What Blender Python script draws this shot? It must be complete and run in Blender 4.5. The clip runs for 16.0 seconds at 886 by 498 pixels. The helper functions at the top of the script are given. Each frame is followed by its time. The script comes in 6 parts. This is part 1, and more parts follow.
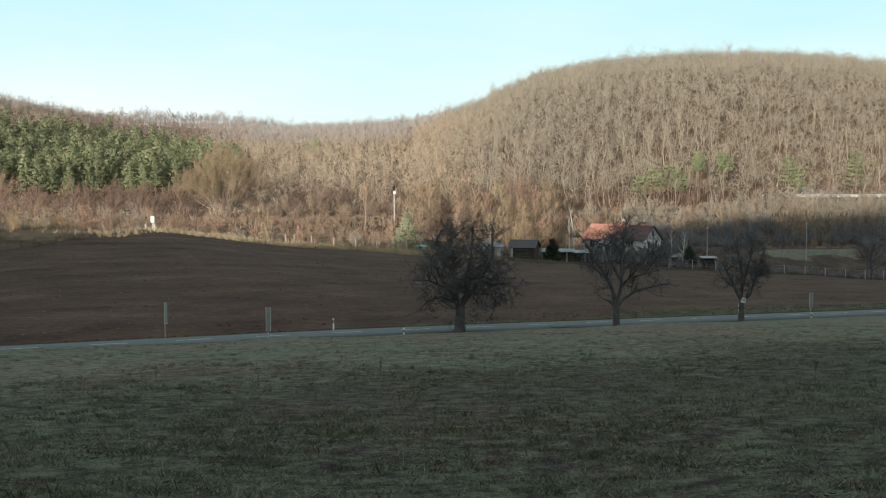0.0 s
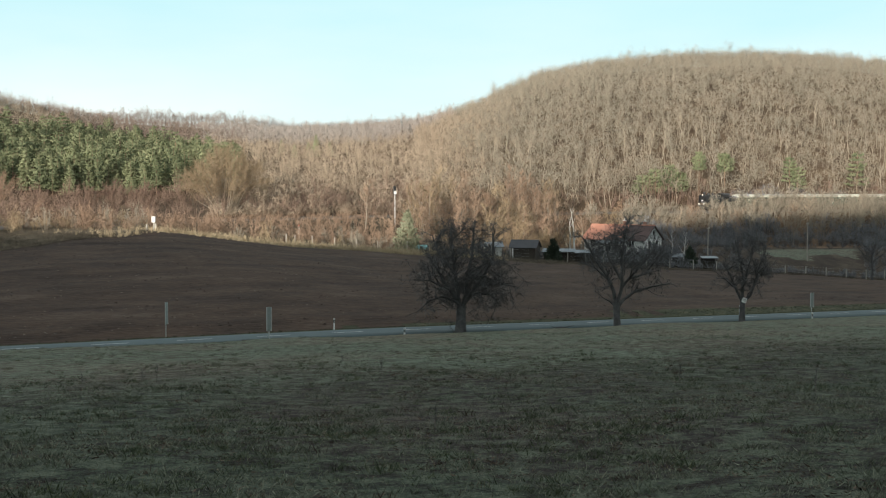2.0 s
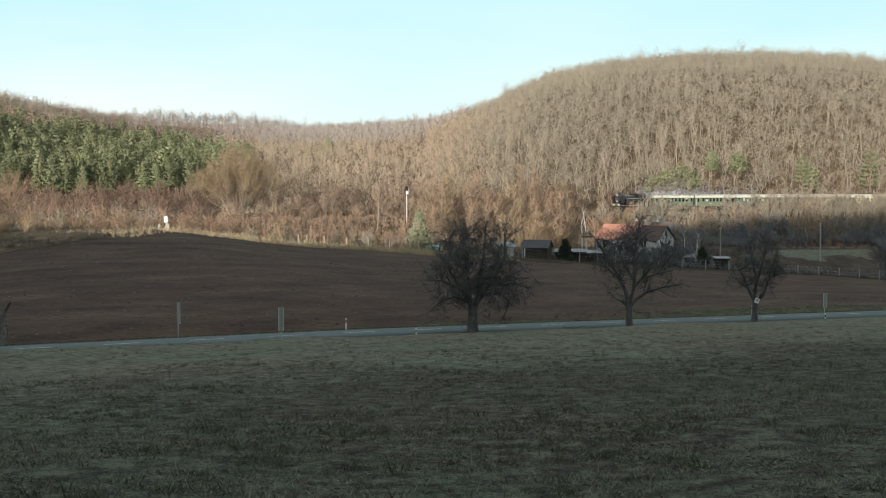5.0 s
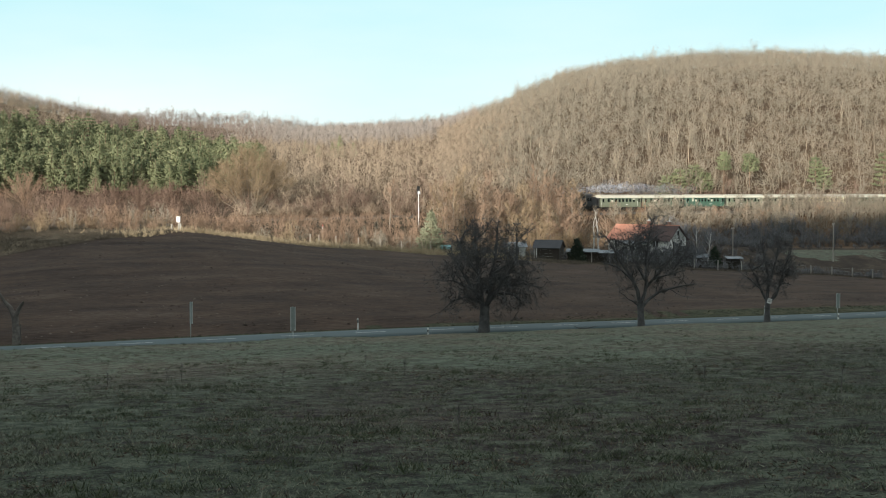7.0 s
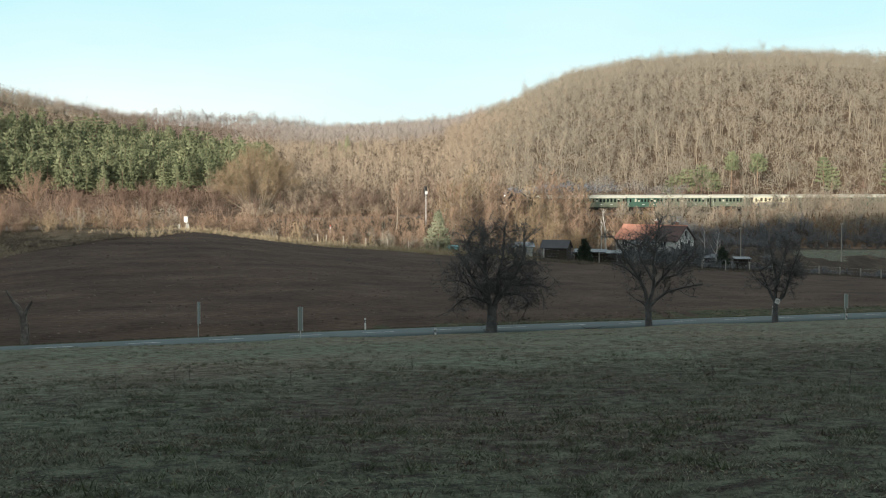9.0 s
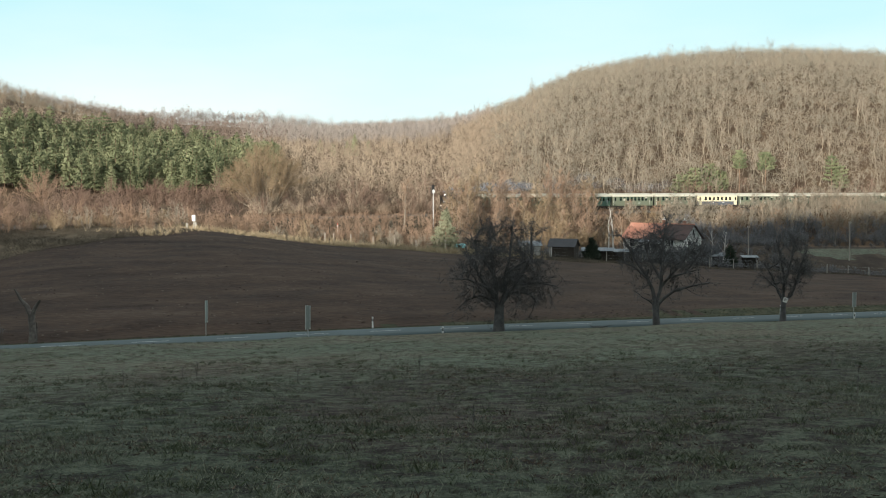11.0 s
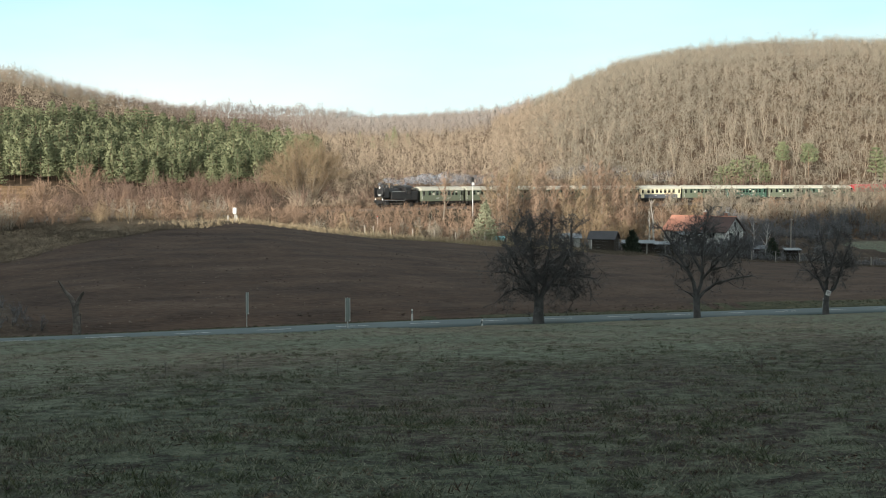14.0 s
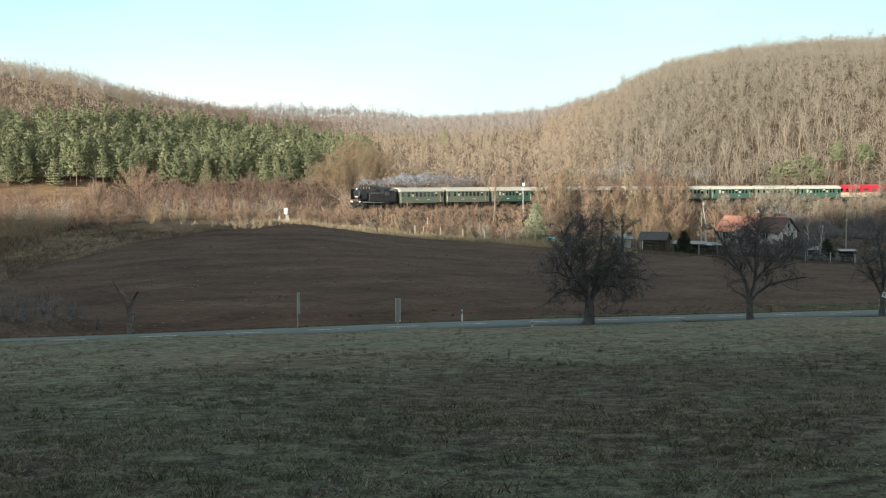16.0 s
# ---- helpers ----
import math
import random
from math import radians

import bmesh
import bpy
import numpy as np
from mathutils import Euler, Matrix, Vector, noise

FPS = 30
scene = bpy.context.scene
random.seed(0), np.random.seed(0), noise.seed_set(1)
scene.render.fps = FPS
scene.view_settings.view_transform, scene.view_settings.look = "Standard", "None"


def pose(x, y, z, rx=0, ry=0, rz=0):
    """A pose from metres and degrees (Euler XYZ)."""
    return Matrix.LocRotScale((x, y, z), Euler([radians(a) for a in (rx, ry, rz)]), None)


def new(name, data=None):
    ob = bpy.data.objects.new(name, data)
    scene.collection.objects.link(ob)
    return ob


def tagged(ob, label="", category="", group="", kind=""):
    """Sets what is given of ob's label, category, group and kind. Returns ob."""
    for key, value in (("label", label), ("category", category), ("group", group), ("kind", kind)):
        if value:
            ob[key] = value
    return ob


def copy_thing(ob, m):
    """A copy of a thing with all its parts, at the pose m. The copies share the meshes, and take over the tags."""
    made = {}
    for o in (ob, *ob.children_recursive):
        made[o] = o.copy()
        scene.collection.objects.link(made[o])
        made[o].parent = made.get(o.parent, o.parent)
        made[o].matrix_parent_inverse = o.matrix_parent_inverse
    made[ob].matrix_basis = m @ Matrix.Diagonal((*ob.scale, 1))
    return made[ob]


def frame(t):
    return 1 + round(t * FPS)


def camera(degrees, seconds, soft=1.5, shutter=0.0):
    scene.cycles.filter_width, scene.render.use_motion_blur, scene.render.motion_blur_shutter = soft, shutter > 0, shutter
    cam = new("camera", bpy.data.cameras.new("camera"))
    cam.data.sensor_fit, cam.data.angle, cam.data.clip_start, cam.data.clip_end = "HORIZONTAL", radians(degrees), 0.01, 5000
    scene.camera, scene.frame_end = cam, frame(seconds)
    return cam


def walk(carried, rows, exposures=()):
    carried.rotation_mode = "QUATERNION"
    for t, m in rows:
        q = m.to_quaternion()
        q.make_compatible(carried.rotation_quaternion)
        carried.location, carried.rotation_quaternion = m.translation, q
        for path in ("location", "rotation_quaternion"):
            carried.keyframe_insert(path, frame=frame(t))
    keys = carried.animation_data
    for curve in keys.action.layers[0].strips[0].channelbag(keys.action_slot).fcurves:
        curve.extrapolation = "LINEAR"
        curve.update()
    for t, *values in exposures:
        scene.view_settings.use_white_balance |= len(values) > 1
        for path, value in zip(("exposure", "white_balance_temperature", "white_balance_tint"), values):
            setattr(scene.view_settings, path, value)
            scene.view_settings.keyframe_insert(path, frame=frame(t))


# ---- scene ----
# The camera stands on a bank above a meadow; x to the right, y away from it, z up.
EYE = (0.0, 0.0, 13.0)
cam = camera(40.95, 16.0, soft=1.05)


def aim(turn, tilt, lean):
    return pose(*EYE, 90 + tilt, 0, turn) @ pose(0, 0, 0, 0, 0, lean)


PATH = [
    (0.0, 0.000, -2.810, 0.0), (1.5, 0.014, -2.810, 0.0), (2.0, 0.038, -2.810, 0.0), (2.5, 0.118, -2.809, 0.0),
    (3.0, 0.289, -2.808, 0.0), (3.5, 0.373, -2.806, 0.0), (4.0, 0.456, -2.805, 0.0), (6.5, 0.985, -2.806, 0.0),
    (7.0, 1.178, -2.805, 0.0), (7.5, 1.300, -2.804, 0.0), (8.0, 1.415, -2.801, 0.0), (8.5, 1.488, -2.800, 0.0),
    (9.0, 1.534, -2.800, -0.005), (11.3, 2.025, -2.900, -0.03), (11.5, 2.137, -2.936, -0.036), (12.0, 2.457, -3.073, -0.045),
    (12.5, 2.724, -3.156, -0.058), (13.0, 2.999, -3.217, -0.065), (13.5, 3.340, -3.238, -0.075), (14.0, 3.796, -3.230, -0.095),
    (14.5, 4.331, -3.227, -0.119), (15.0, 4.973, -3.220, -0.138), (15.5, 5.501, -3.208, -0.155), (16.0, 6.220, -3.197, -0.160),
]
walk(cam, [(t, aim(a, b, c)) for t, a, b, c in PATH], [(0.0, 0.2), (12.0, 0.22), (14.0, 0.28), (16.0, 0.34)])

# ---- world and sun ----
SUN_TURN, SUN_UP = 20.0, 9.0  # the light comes from behind the camera, a little from its left
scene.view_settings.exposure = 0.2
world = bpy.data.worlds.new("sky")
scene.world = world
world.use_nodes = True
wn, wl = world.node_tree.nodes, world.node_tree.links
wn.clear()
sky = wn.new("ShaderNodeTexSky")
sky.sky_type, sky.sun_disc = "NISHITA", False
sky.sun_elevation, sky.sun_rotation = radians(SUN_UP), radians(180 + SUN_TURN)
sky.air_density, sky.dust_density, sky.ozone_density = 1.0, 0.6, 1.0
# haze and thin high cloud low over the hills, pale blue-green
co = wn.new("ShaderNodeTexCoord")
mp = wn.new("ShaderNodeMapping")
mp.inputs["Scale"].default_value = (1.0, 1.0, 4.0)
cl = wn.new("ShaderNodeTexNoise")
cl.inputs["Scale"].default_value, cl.inputs["Detail"].default_value = 2.6, 6.0
sep = wn.new("ShaderNodeSeparateXYZ")
sub = wn.new("ShaderNodeMath")
sub.operation = "MULTIPLY_ADD"
sub.inputs[1].default_value = -0.16
haze = wn.new("ShaderNodeValToRGB")
hr = haze.color_ramp
hr.elements[0].position, hr.elements[0].color = 0.0, (0.90, 0.95, 0.945, 1)
hr.elements[1].position, hr.elements[1].color = 0.15, (0.51, 0.81, 0.86, 1)
veil = hr.elements.new(0.40)
veil.color = (0.68, 0.73, 0.74, 1)
amount = wn.new("ShaderNodeMapRange")
amount.inputs["From Min"].default_value, amount.inputs["From Max"].default_value = 0.16, 0.6
amount.inputs["To Min"].default_value, amount.inputs["To Max"].default_value = 0.92, 0.85
gain = wn.new("ShaderNodeMix")
gain.data_type, gain.blend_type = "RGBA", "MULTIPLY"
gain.inputs[0].default_value = 1.0
gain.inputs[7].default_value = (8.6, 8.6, 8.6, 1)
mix = wn.new("ShaderNodeMix")
mix.data_type = "RGBA"
bg = wn.new("ShaderNodeBackground")
bg.inputs["Strength"].default_value = 0.12
out = wn.new("ShaderNodeOutputWorld")
wl.new(co.outputs["Generated"], mp.inputs["Vector"])
wl.new(co.outputs["Generated"], sep.inputs["Vector"])
wl.new(mp.outputs["Vector"], cl.inputs["Vector"])
wl.new(cl.outputs["Fac"], sub.inputs[0])
wl.new(sep.outputs["Z"], sub.inputs[2])
add = wn.new("ShaderNodeMath")
add.operation = "ADD"
add.inputs[1].default_value = 0.07
wl.new(sub.outputs[0], add.inputs[0])
wl.new(add.outputs[0], haze.inputs["Fac"])
wl.new(sep.outputs["Z"], amount.inputs["Value"])
wl.new(amount.outputs["Result"], mix.inputs[0])
wl.new(haze.outputs["Color"], gain.inputs[6])
wl.new(sky.outputs["Color"], mix.inputs[6])
wl.new(gain.outputs[2], mix.inputs[7])
wl.new(mix.outputs[2], bg.inputs["Color"])
wl.new(bg.outputs["Background"], out.inputs["Surface"])

sun = new("sun", bpy.data.lights.new("sun", "SUN"))
sun.data.energy, sun.data.angle, sun.data.color = 5.6, radians(0.6), (1.0, 0.91, 0.80)
sa, se = radians(SUN_TURN), radians(SUN_UP)
way = Vector((math.sin(sa) * math.cos(se), math.cos(sa) * math.cos(se), -math.sin(se)))
sun.rotation_euler = way.to_track_quat("-Z", "Y").to_euler()
sun.location = (-150, -400, 200)


# ---- materials ----
def material(name, colours, scale=1.0, rough=0.9, bump=0.0, fine=8.0, metal=0.0, stretch=(1, 1, 1), spread=(0.3, 0.7), island=0.0,
             coords="position", detail=5.0, sheen=0.5, turn=0.0):
    """Colours run along a large noise mixed with a fine one; scale in turns per metre."""
    m = bpy.data.materials.new(name)
    m.use_nodes = True
    n, l = m.node_tree.nodes, m.node_tree.links
    b = n["Principled BSDF"]
    b.inputs["Roughness"].default_value, b.inputs["Metallic"].default_value = rough, metal
    b.inputs["Specular IOR Level"].default_value = sheen
    if coords == "position":
        src = n.new("ShaderNodeNewGeometry").outputs["Position"]
    else:
        src = n.new("ShaderNodeTexCoord").outputs["Object"]
    mp = n.new("ShaderNodeMapping")
    mp.inputs["Scale"].default_value = stretch
    if turn:
        rt = n.new("ShaderNodeMapping")
        rt.inputs["Rotation"].default_value = (0, 0, radians(turn))
        l.new(src, rt.inputs["Vector"])
        src = rt.outputs["Vector"]
    l.new(src, mp.inputs["Vector"])
    a = n.new("ShaderNodeTexNoise")
    a.inputs["Scale"].default_value, a.inputs["Detail"].default_value = scale, detail
    f = n.new("ShaderNodeTexNoise")
    f.inputs["Scale"].default_value, f.inputs["Detail"].default_value = scale * fine, 4
    l.new(mp.outputs["Vector"], a.inputs["Vector"])
    l.new(mp.outputs["Vector"], f.inputs["Vector"])
    mx = n.new("ShaderNodeMath")
    mx.operation = "MULTIPLY_ADD"
    mx.inputs[1].default_value = 0.4
    sc = n.new("ShaderNodeMath")
    sc.operation = "MULTIPLY"
    sc.inputs[1].default_value = 0.6
    l.new(a.outputs["Fac"], sc.inputs[0])
    l.new(f.outputs["Fac"], mx.inputs[0])
    l.new(sc.outputs[0], mx.inputs[2])
    last = mx.outputs[0]
    if island:
        g = n.new("ShaderNodeNewGeometry")
        k = n.new("ShaderNodeMath")
        k.operation = "MULTIPLY_ADD"
        k.inputs[1].default_value = island
        l.new(g.outputs["Random Per Island"], k.inputs[0])
        l.new(last, k.inputs[2])
        last = k.outputs[0]
    r = n.new("ShaderNodeValToRGB")
    cr = r.color_ramp
    lo, hi = spread
    hi += island
    for i, c in enumerate(colours):
        p = lo + (hi - lo) * i / max(1, len(colours) - 1)
        e = cr.elements[i] if i < 2 else cr.elements.new(p)
        e.position, e.color = p, (*c, 1)
    if len(colours) == 1:
        cr.elements[1].position, cr.elements[1].color = 1, (*colours[0], 1)
    l.new(last, r.inputs["Fac"])
    l.new(r.outputs["Color"], b.inputs["Base Color"])
    if bump:
        bp = n.new("ShaderNodeBump")
        bp.inputs["Strength"].default_value = 1.0
        bp.inputs["Distance"].default_value = bump
        l.new(mx.outputs[0], bp.inputs["Height"])
        l.new(bp.outputs["Normal"], b.inputs["Normal"])
    return m




def turf(name, near, far, patch, relief):
    """Winter turf: rough near pasture giving way to shorter meadow nearer the road, with wide patches, tussocks and fine blades."""
    m = bpy.data.materials.new(name)
    m.use_nodes = True
    n, l = m.node_tree.nodes, m.node_tree.links
    b = n["Principled BSDF"]
    b.inputs["Roughness"].default_value, b.inputs["Specular IOR Level"].default_value = 0.95, 0.1
    src = n.new("ShaderNodeNewGeometry").outputs["Position"]
    fields = []
    for scale, detail, rough in ((0.09, 5, 0.5), (1.7, 9, 0.66), (11.0, 4, 0.6)):
        t = n.new("ShaderNodeTexNoise")
        t.inputs["Scale"].default_value, t.inputs["Detail"].default_value, t.inputs["Roughness"].default_value = scale, detail, rough
        l.new(src, t.inputs["Vector"])
        fields.append(t.outputs["Fac"])

    def blend(a, k, c, plus=0.0):
        q = n.new("ShaderNodeMath")
        q.operation, q.inputs[1].default_value, q.inputs[2].default_value = "MULTIPLY_ADD", k, plus
        l.new(a, q.inputs[0])
        if c is not None:
            l.new(c, q.inputs[2])
        return q.outputs[0]

    def ranged(a, lo, hi):
        q = n.new("ShaderNodeMapRange")
        q.inputs["From Min"].default_value, q.inputs["From Max"].default_value = lo, hi
        l.new(a, q.inputs["Value"])
        return q.outputs["Result"]

    def mixed(f, a, c):
        q = n.new("ShaderNodeMix")
        q.data_type = "RGBA"
        l.new(f, q.inputs[0])
        l.new(a, q.inputs[6])
        l.new(c, q.inputs[7])
        return q.outputs[2]

    fine = blend(fields[2], 0.42, blend(fields[1], 0.58, None))
    patches = ranged(blend(fields[1], 0.6, blend(fields[0], 0.4, None)), *patch)
    kinds = []
    for pair in (near, far):
        ramps = []
        for cols in pair:
            r = n.new("ShaderNodeValToRGB")
            for i, c in enumerate(cols):
                p = 0.42 + 0.16 * i / (len(cols) - 1)
                e = r.color_ramp.elements[i] if i < 2 else r.color_ramp.elements.new(p)
                e.position, e.color = p, (*c, 1)
            l.new(fine, r.inputs["Fac"])
            ramps.append(r.outputs["Color"])
        kinds.append(mixed(patches, *ramps))
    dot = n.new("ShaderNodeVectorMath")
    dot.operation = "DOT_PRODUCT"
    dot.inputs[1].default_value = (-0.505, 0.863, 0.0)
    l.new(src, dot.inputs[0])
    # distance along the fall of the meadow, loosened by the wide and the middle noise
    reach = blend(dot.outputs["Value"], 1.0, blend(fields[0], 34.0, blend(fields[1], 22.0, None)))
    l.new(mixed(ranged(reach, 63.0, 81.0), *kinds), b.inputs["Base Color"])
    bp = n.new("ShaderNodeBump")
    bp.inputs["Distance"].default_value = relief
    l.new(fine, bp.inputs["Height"])
    l.new(bp.outputs["Normal"], b.inputs["Normal"])
    return m


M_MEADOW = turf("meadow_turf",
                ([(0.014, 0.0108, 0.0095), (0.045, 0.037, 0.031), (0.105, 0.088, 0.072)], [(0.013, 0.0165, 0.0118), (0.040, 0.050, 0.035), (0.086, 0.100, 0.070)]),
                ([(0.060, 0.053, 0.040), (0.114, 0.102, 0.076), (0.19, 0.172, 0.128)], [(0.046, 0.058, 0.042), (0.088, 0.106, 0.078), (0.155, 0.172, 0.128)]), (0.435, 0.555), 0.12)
M_BLADE = material("grass_blade", [(0.036, 0.046, 0.032), (0.094, 0.111, 0.077), (0.20, 0.208, 0.152)], 0.3, 0.8, island=0.6, sheen=0.2)
M_SOIL = material("ploughed_soil", [(0.024, 0.0175, 0.014), (0.047, 0.035, 0.028), (0.069, 0.0485, 0.036), (0.093, 0.072, 0.058)], 0.35, 0.95, 0.2, 11, stretch=(0.3, 1.0, 1), sheen=0.1, turn=-30.3, spread=(0.3, 0.7))
M_CLOD = material("dry_clods", [(0.03, 0.022, 0.018), (0.065, 0.05, 0.041), (0.145, 0.122, 0.105)], 0.2, 0.95, island=0.5, sheen=0.1)
M_ROUGH = material("dry_grass", [(0.06, 0.048, 0.034), (0.13, 0.103, 0.070), (0.22, 0.176, 0.118)], 0.25, 0.95, 0.3, 10, sheen=0.1)
M_VERGE = material("verge_grass", [(0.030, 0.034, 0.021), (0.056, 0.060, 0.037), (0.115, 0.108, 0.068)], 0.8, 0.95, 0.15, 8, sheen=0.1)
M_FALLOW = material("fallow_ground", [(0.028, 0.023, 0.019), (0.052, 0.041, 0.032), (0.105, 0.084, 0.062)], 0.3, 0.95, 0.2, 9, sheen=0.1)
M_BRACKEN = material("dead_bracken", [(0.16, 0.095, 0.052), (0.27, 0.17, 0.095), (0.37, 0.25, 0.15)], 0.25, 0.95, 0.3, 8, sheen=0.1)
M_LEAFMOULD = material("forest_floor", [(0.075, 0.05, 0.034), (0.125, 0.086, 0.056), (0.18, 0.125, 0.08)], 0.15, 0.95, 0.3, 10, sheen=0.1)
M_ASPHALT = material("asphalt", [(0.034, 0.056, 0.060), (0.056, 0.086, 0.091)], 0.4, 0.7, 0.004, 40, sheen=0.3)
M_LINE = material("road_paint", [(0.45, 0.46, 0.45), (0.62, 0.62, 0.6)], 2, 0.6)
M_BARK = material("grey_bark", [(0.165, 0.135, 0.105), (0.285, 0.245, 0.195), (0.42, 0.37, 0.30)], 0.22, 0.9, sheen=0.1)
M_PALEBARK = material("pale_bark", [(0.20, 0.16, 0.12), (0.34, 0.285, 0.215), (0.47, 0.41, 0.32)], 0.22, 0.9, sheen=0.1)
M_TWIG = material("brown_twigs", [(0.162, 0.143, 0.113), (0.237, 0.21, 0.164), (0.277, 0.248, 0.193), (0.302, 0.252, 0.192), (0.365, 0.335, 0.265)], 0.06, 0.9, island=0.08, sheen=0.1)
M_FARTWIG = material("dim_brown_twigs", [(0.15, 0.118, 0.098), (0.205, 0.163, 0.136), (0.27, 0.22, 0.185)], 0.05, 0.9, island=0.1, sheen=0.1)
M_REDTWIG = material("reddish_twigs", [(0.18, 0.118, 0.083), (0.28, 0.195, 0.138), (0.38, 0.282, 0.203)], 0.13, 0.9, island=0.1, sheen=0.1)
M_WARMTWIG = material("warm_brown_twigs", [(0.225, 0.175, 0.127), (0.335, 0.268, 0.198), (0.44, 0.36, 0.268)], 0.07, 0.9, island=0.1, sheen=0.1)
# far ridge twigs paled, the haze of distance put into their colour
M_HAZETWIG = material("haze_grey_twigs", [(0.22, 0.192, 0.17), (0.31, 0.275, 0.245), (0.40, 0.36, 0.325)], 0.07, 0.9, island=0.1, sheen=0.1)
M_OCHRE = material("ochre_twigs", [(0.185, 0.135, 0.086), (0.285, 0.215, 0.138), (0.39, 0.31, 0.205)], 0.2, 0.9, island=0.1, sheen=0.1)
M_PLUM = material("plum_brown_twigs", [(0.125, 0.083, 0.064), (0.195, 0.136, 0.104), (0.285, 0.21, 0.166)], 0.10, 0.9, island=0.1, sheen=0.1)
# twig colour turned grey-blue to stand for shade and haze on the plants
M_SHADEGREYTWIG = material("shade_grey_twigs", [(0.115, 0.118, 0.126), (0.19, 0.193, 0.202), (0.285, 0.285, 0.29)], 0.3, 0.9, island=0.1, sheen=0.1)
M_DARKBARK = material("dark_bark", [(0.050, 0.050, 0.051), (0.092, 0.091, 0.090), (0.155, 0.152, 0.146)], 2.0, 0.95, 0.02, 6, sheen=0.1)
M_PINEBARK = material("pine_bark", [(0.13, 0.085, 0.06), (0.36, 0.25, 0.175)], 0.6, 0.9, sheen=0.1)
M_NEEDLE = material("pine_needles", [(0.092, 0.112, 0.06), (0.185, 0.208, 0.115), (0.285, 0.303, 0.175)], 0.12, 0.8, fine=5.0, island=0.08, sheen=0.2, spread=(0.36, 0.64))
M_FIR = material("dark_fir_needles", [(0.022, 0.032, 0.022), (0.045, 0.06, 0.042), (0.085, 0.10, 0.07)], 0.5, 0.8, island=0.2, sheen=0.2)
M_SPRUCE = material("blue_spruce", [(0.14, 0.158, 0.10), (0.235, 0.248, 0.163), (0.345, 0.345, 0.245)], 0.5, 0.8, island=0.2, sheen=0.2)
M_BIRCH = material("birch_bark", [(0.42, 0.40, 0.37), (0.8, 0.77, 0.72)], 2.0, 0.8)


# ---- plan: road line, field edge, railway and hills ----
ROAD_AT, ROAD_DIR = np.array((-9.2, 105.0)), np.array((0.863, 0.505))
ROAD_OUT = np.array((-0.505, 0.863))


def to_road(x, y):
    dx, dy = np.asarray(x, float) - ROAD_AT[0], np.asarray(y, float) - ROAD_AT[1]
    return dx * ROAD_DIR[0] + dy * ROAD_DIR[1], dx * ROAD_OUT[0] + dy * ROAD_OUT[1]


def from_road(s, n):
    s, n = np.asarray(s, float), np.asarray(n, float)
    return ROAD_AT[0] + s * ROAD_DIR[0] + n * ROAD_OUT[0], ROAD_AT[1] + s * ROAD_DIR[1] + n * ROAD_OUT[1]


def smooth(a, b, x):
    t = np.clip((np.asarray(x, float) - a) / (b - a), 0, 1)
    return t * t * (3 - 2 * t)


def road_z(s):
    return 0.35 - 0.0255 * np.clip(s, -150, 200) - 0.42 * smooth(10, -45, s)


def edge_n(s):
    """How far the field reaches from the road."""
    return np.interp(s, (-60, -44, -31, -24, -14, 2, 23, 47, 91, 122, 141, 220), (20, 26, 45, 55, 60, 63, 68, 71, 74, 62, 57, 50))


def soil_n(s):
    """How far the ploughing reaches: below the crest at its far end, where a straw bank begins."""
    return np.minimum(edge_n(s), np.interp(s, (-60, -40, -31, -24, -14, -4, 4), (16, 26, 39, 45, 53, 59, 64))) + 0.5 * np.sin(np.asarray(s) * 0.5) * (np.asarray(s) < 0)


def gully(s, n):
    """True in the overgrown hollow beyond the end of the field."""
    return (s < -31.2 - 0.2 * (n - 6)) & (n > 4.2) & (n < edge_n(s) + 1)


def field_n(s):
    """Where the ploughing starts, beside the road."""
    return np.interp(s, (-30, 0, 30, 70, 140), (4.4, 4.9, 6.4, 8.2, 9)) + 0.3 * np.sin(np.asarray(s) * 0.7) + 0.2 * np.sin(np.asarray(s) * 1.9)


def edge_z(s):
    return np.interp(s, (-60, -44, -31, -24, -14, 2, 23, 47, 91, 122, 141, 220), (0.5, 2.2, 5.0, 6.5, 7.4, 7.5, 5.2, 3.1, -0.5, -2.6, -4.0, -5))


# the railway: a curve by its heading, from ahead of the engine back to the right
RAIL_Z = 8.2
STEP = 1.0
_sig = np.arange(-160, 420, STEP)
_head = np.radians(np.interp(_sig, (-40, 0, 101, 150), (58, 56, 30, 22.5)))
_tx = np.concatenate([[0], np.cumsum(np.cos(_head[:-1]) * STEP)])
_ty = np.concatenate([[0], np.cumsum(np.sin(_head[:-1]) * STEP)])
_i0 = int(160 / STEP)
RAIL_X, RAIL_Y = _tx - _tx[_i0] - 35.4, _ty - _ty[_i0] + 210.0


def on_rail(sig):
    """Place and heading on the railway, sig metres back along it."""
    return float(np.interp(sig, _sig, RAIL_X)), float(np.interp(sig, _sig, RAIL_Y)), float(np.degrees(np.interp(sig, _sig, _head)))


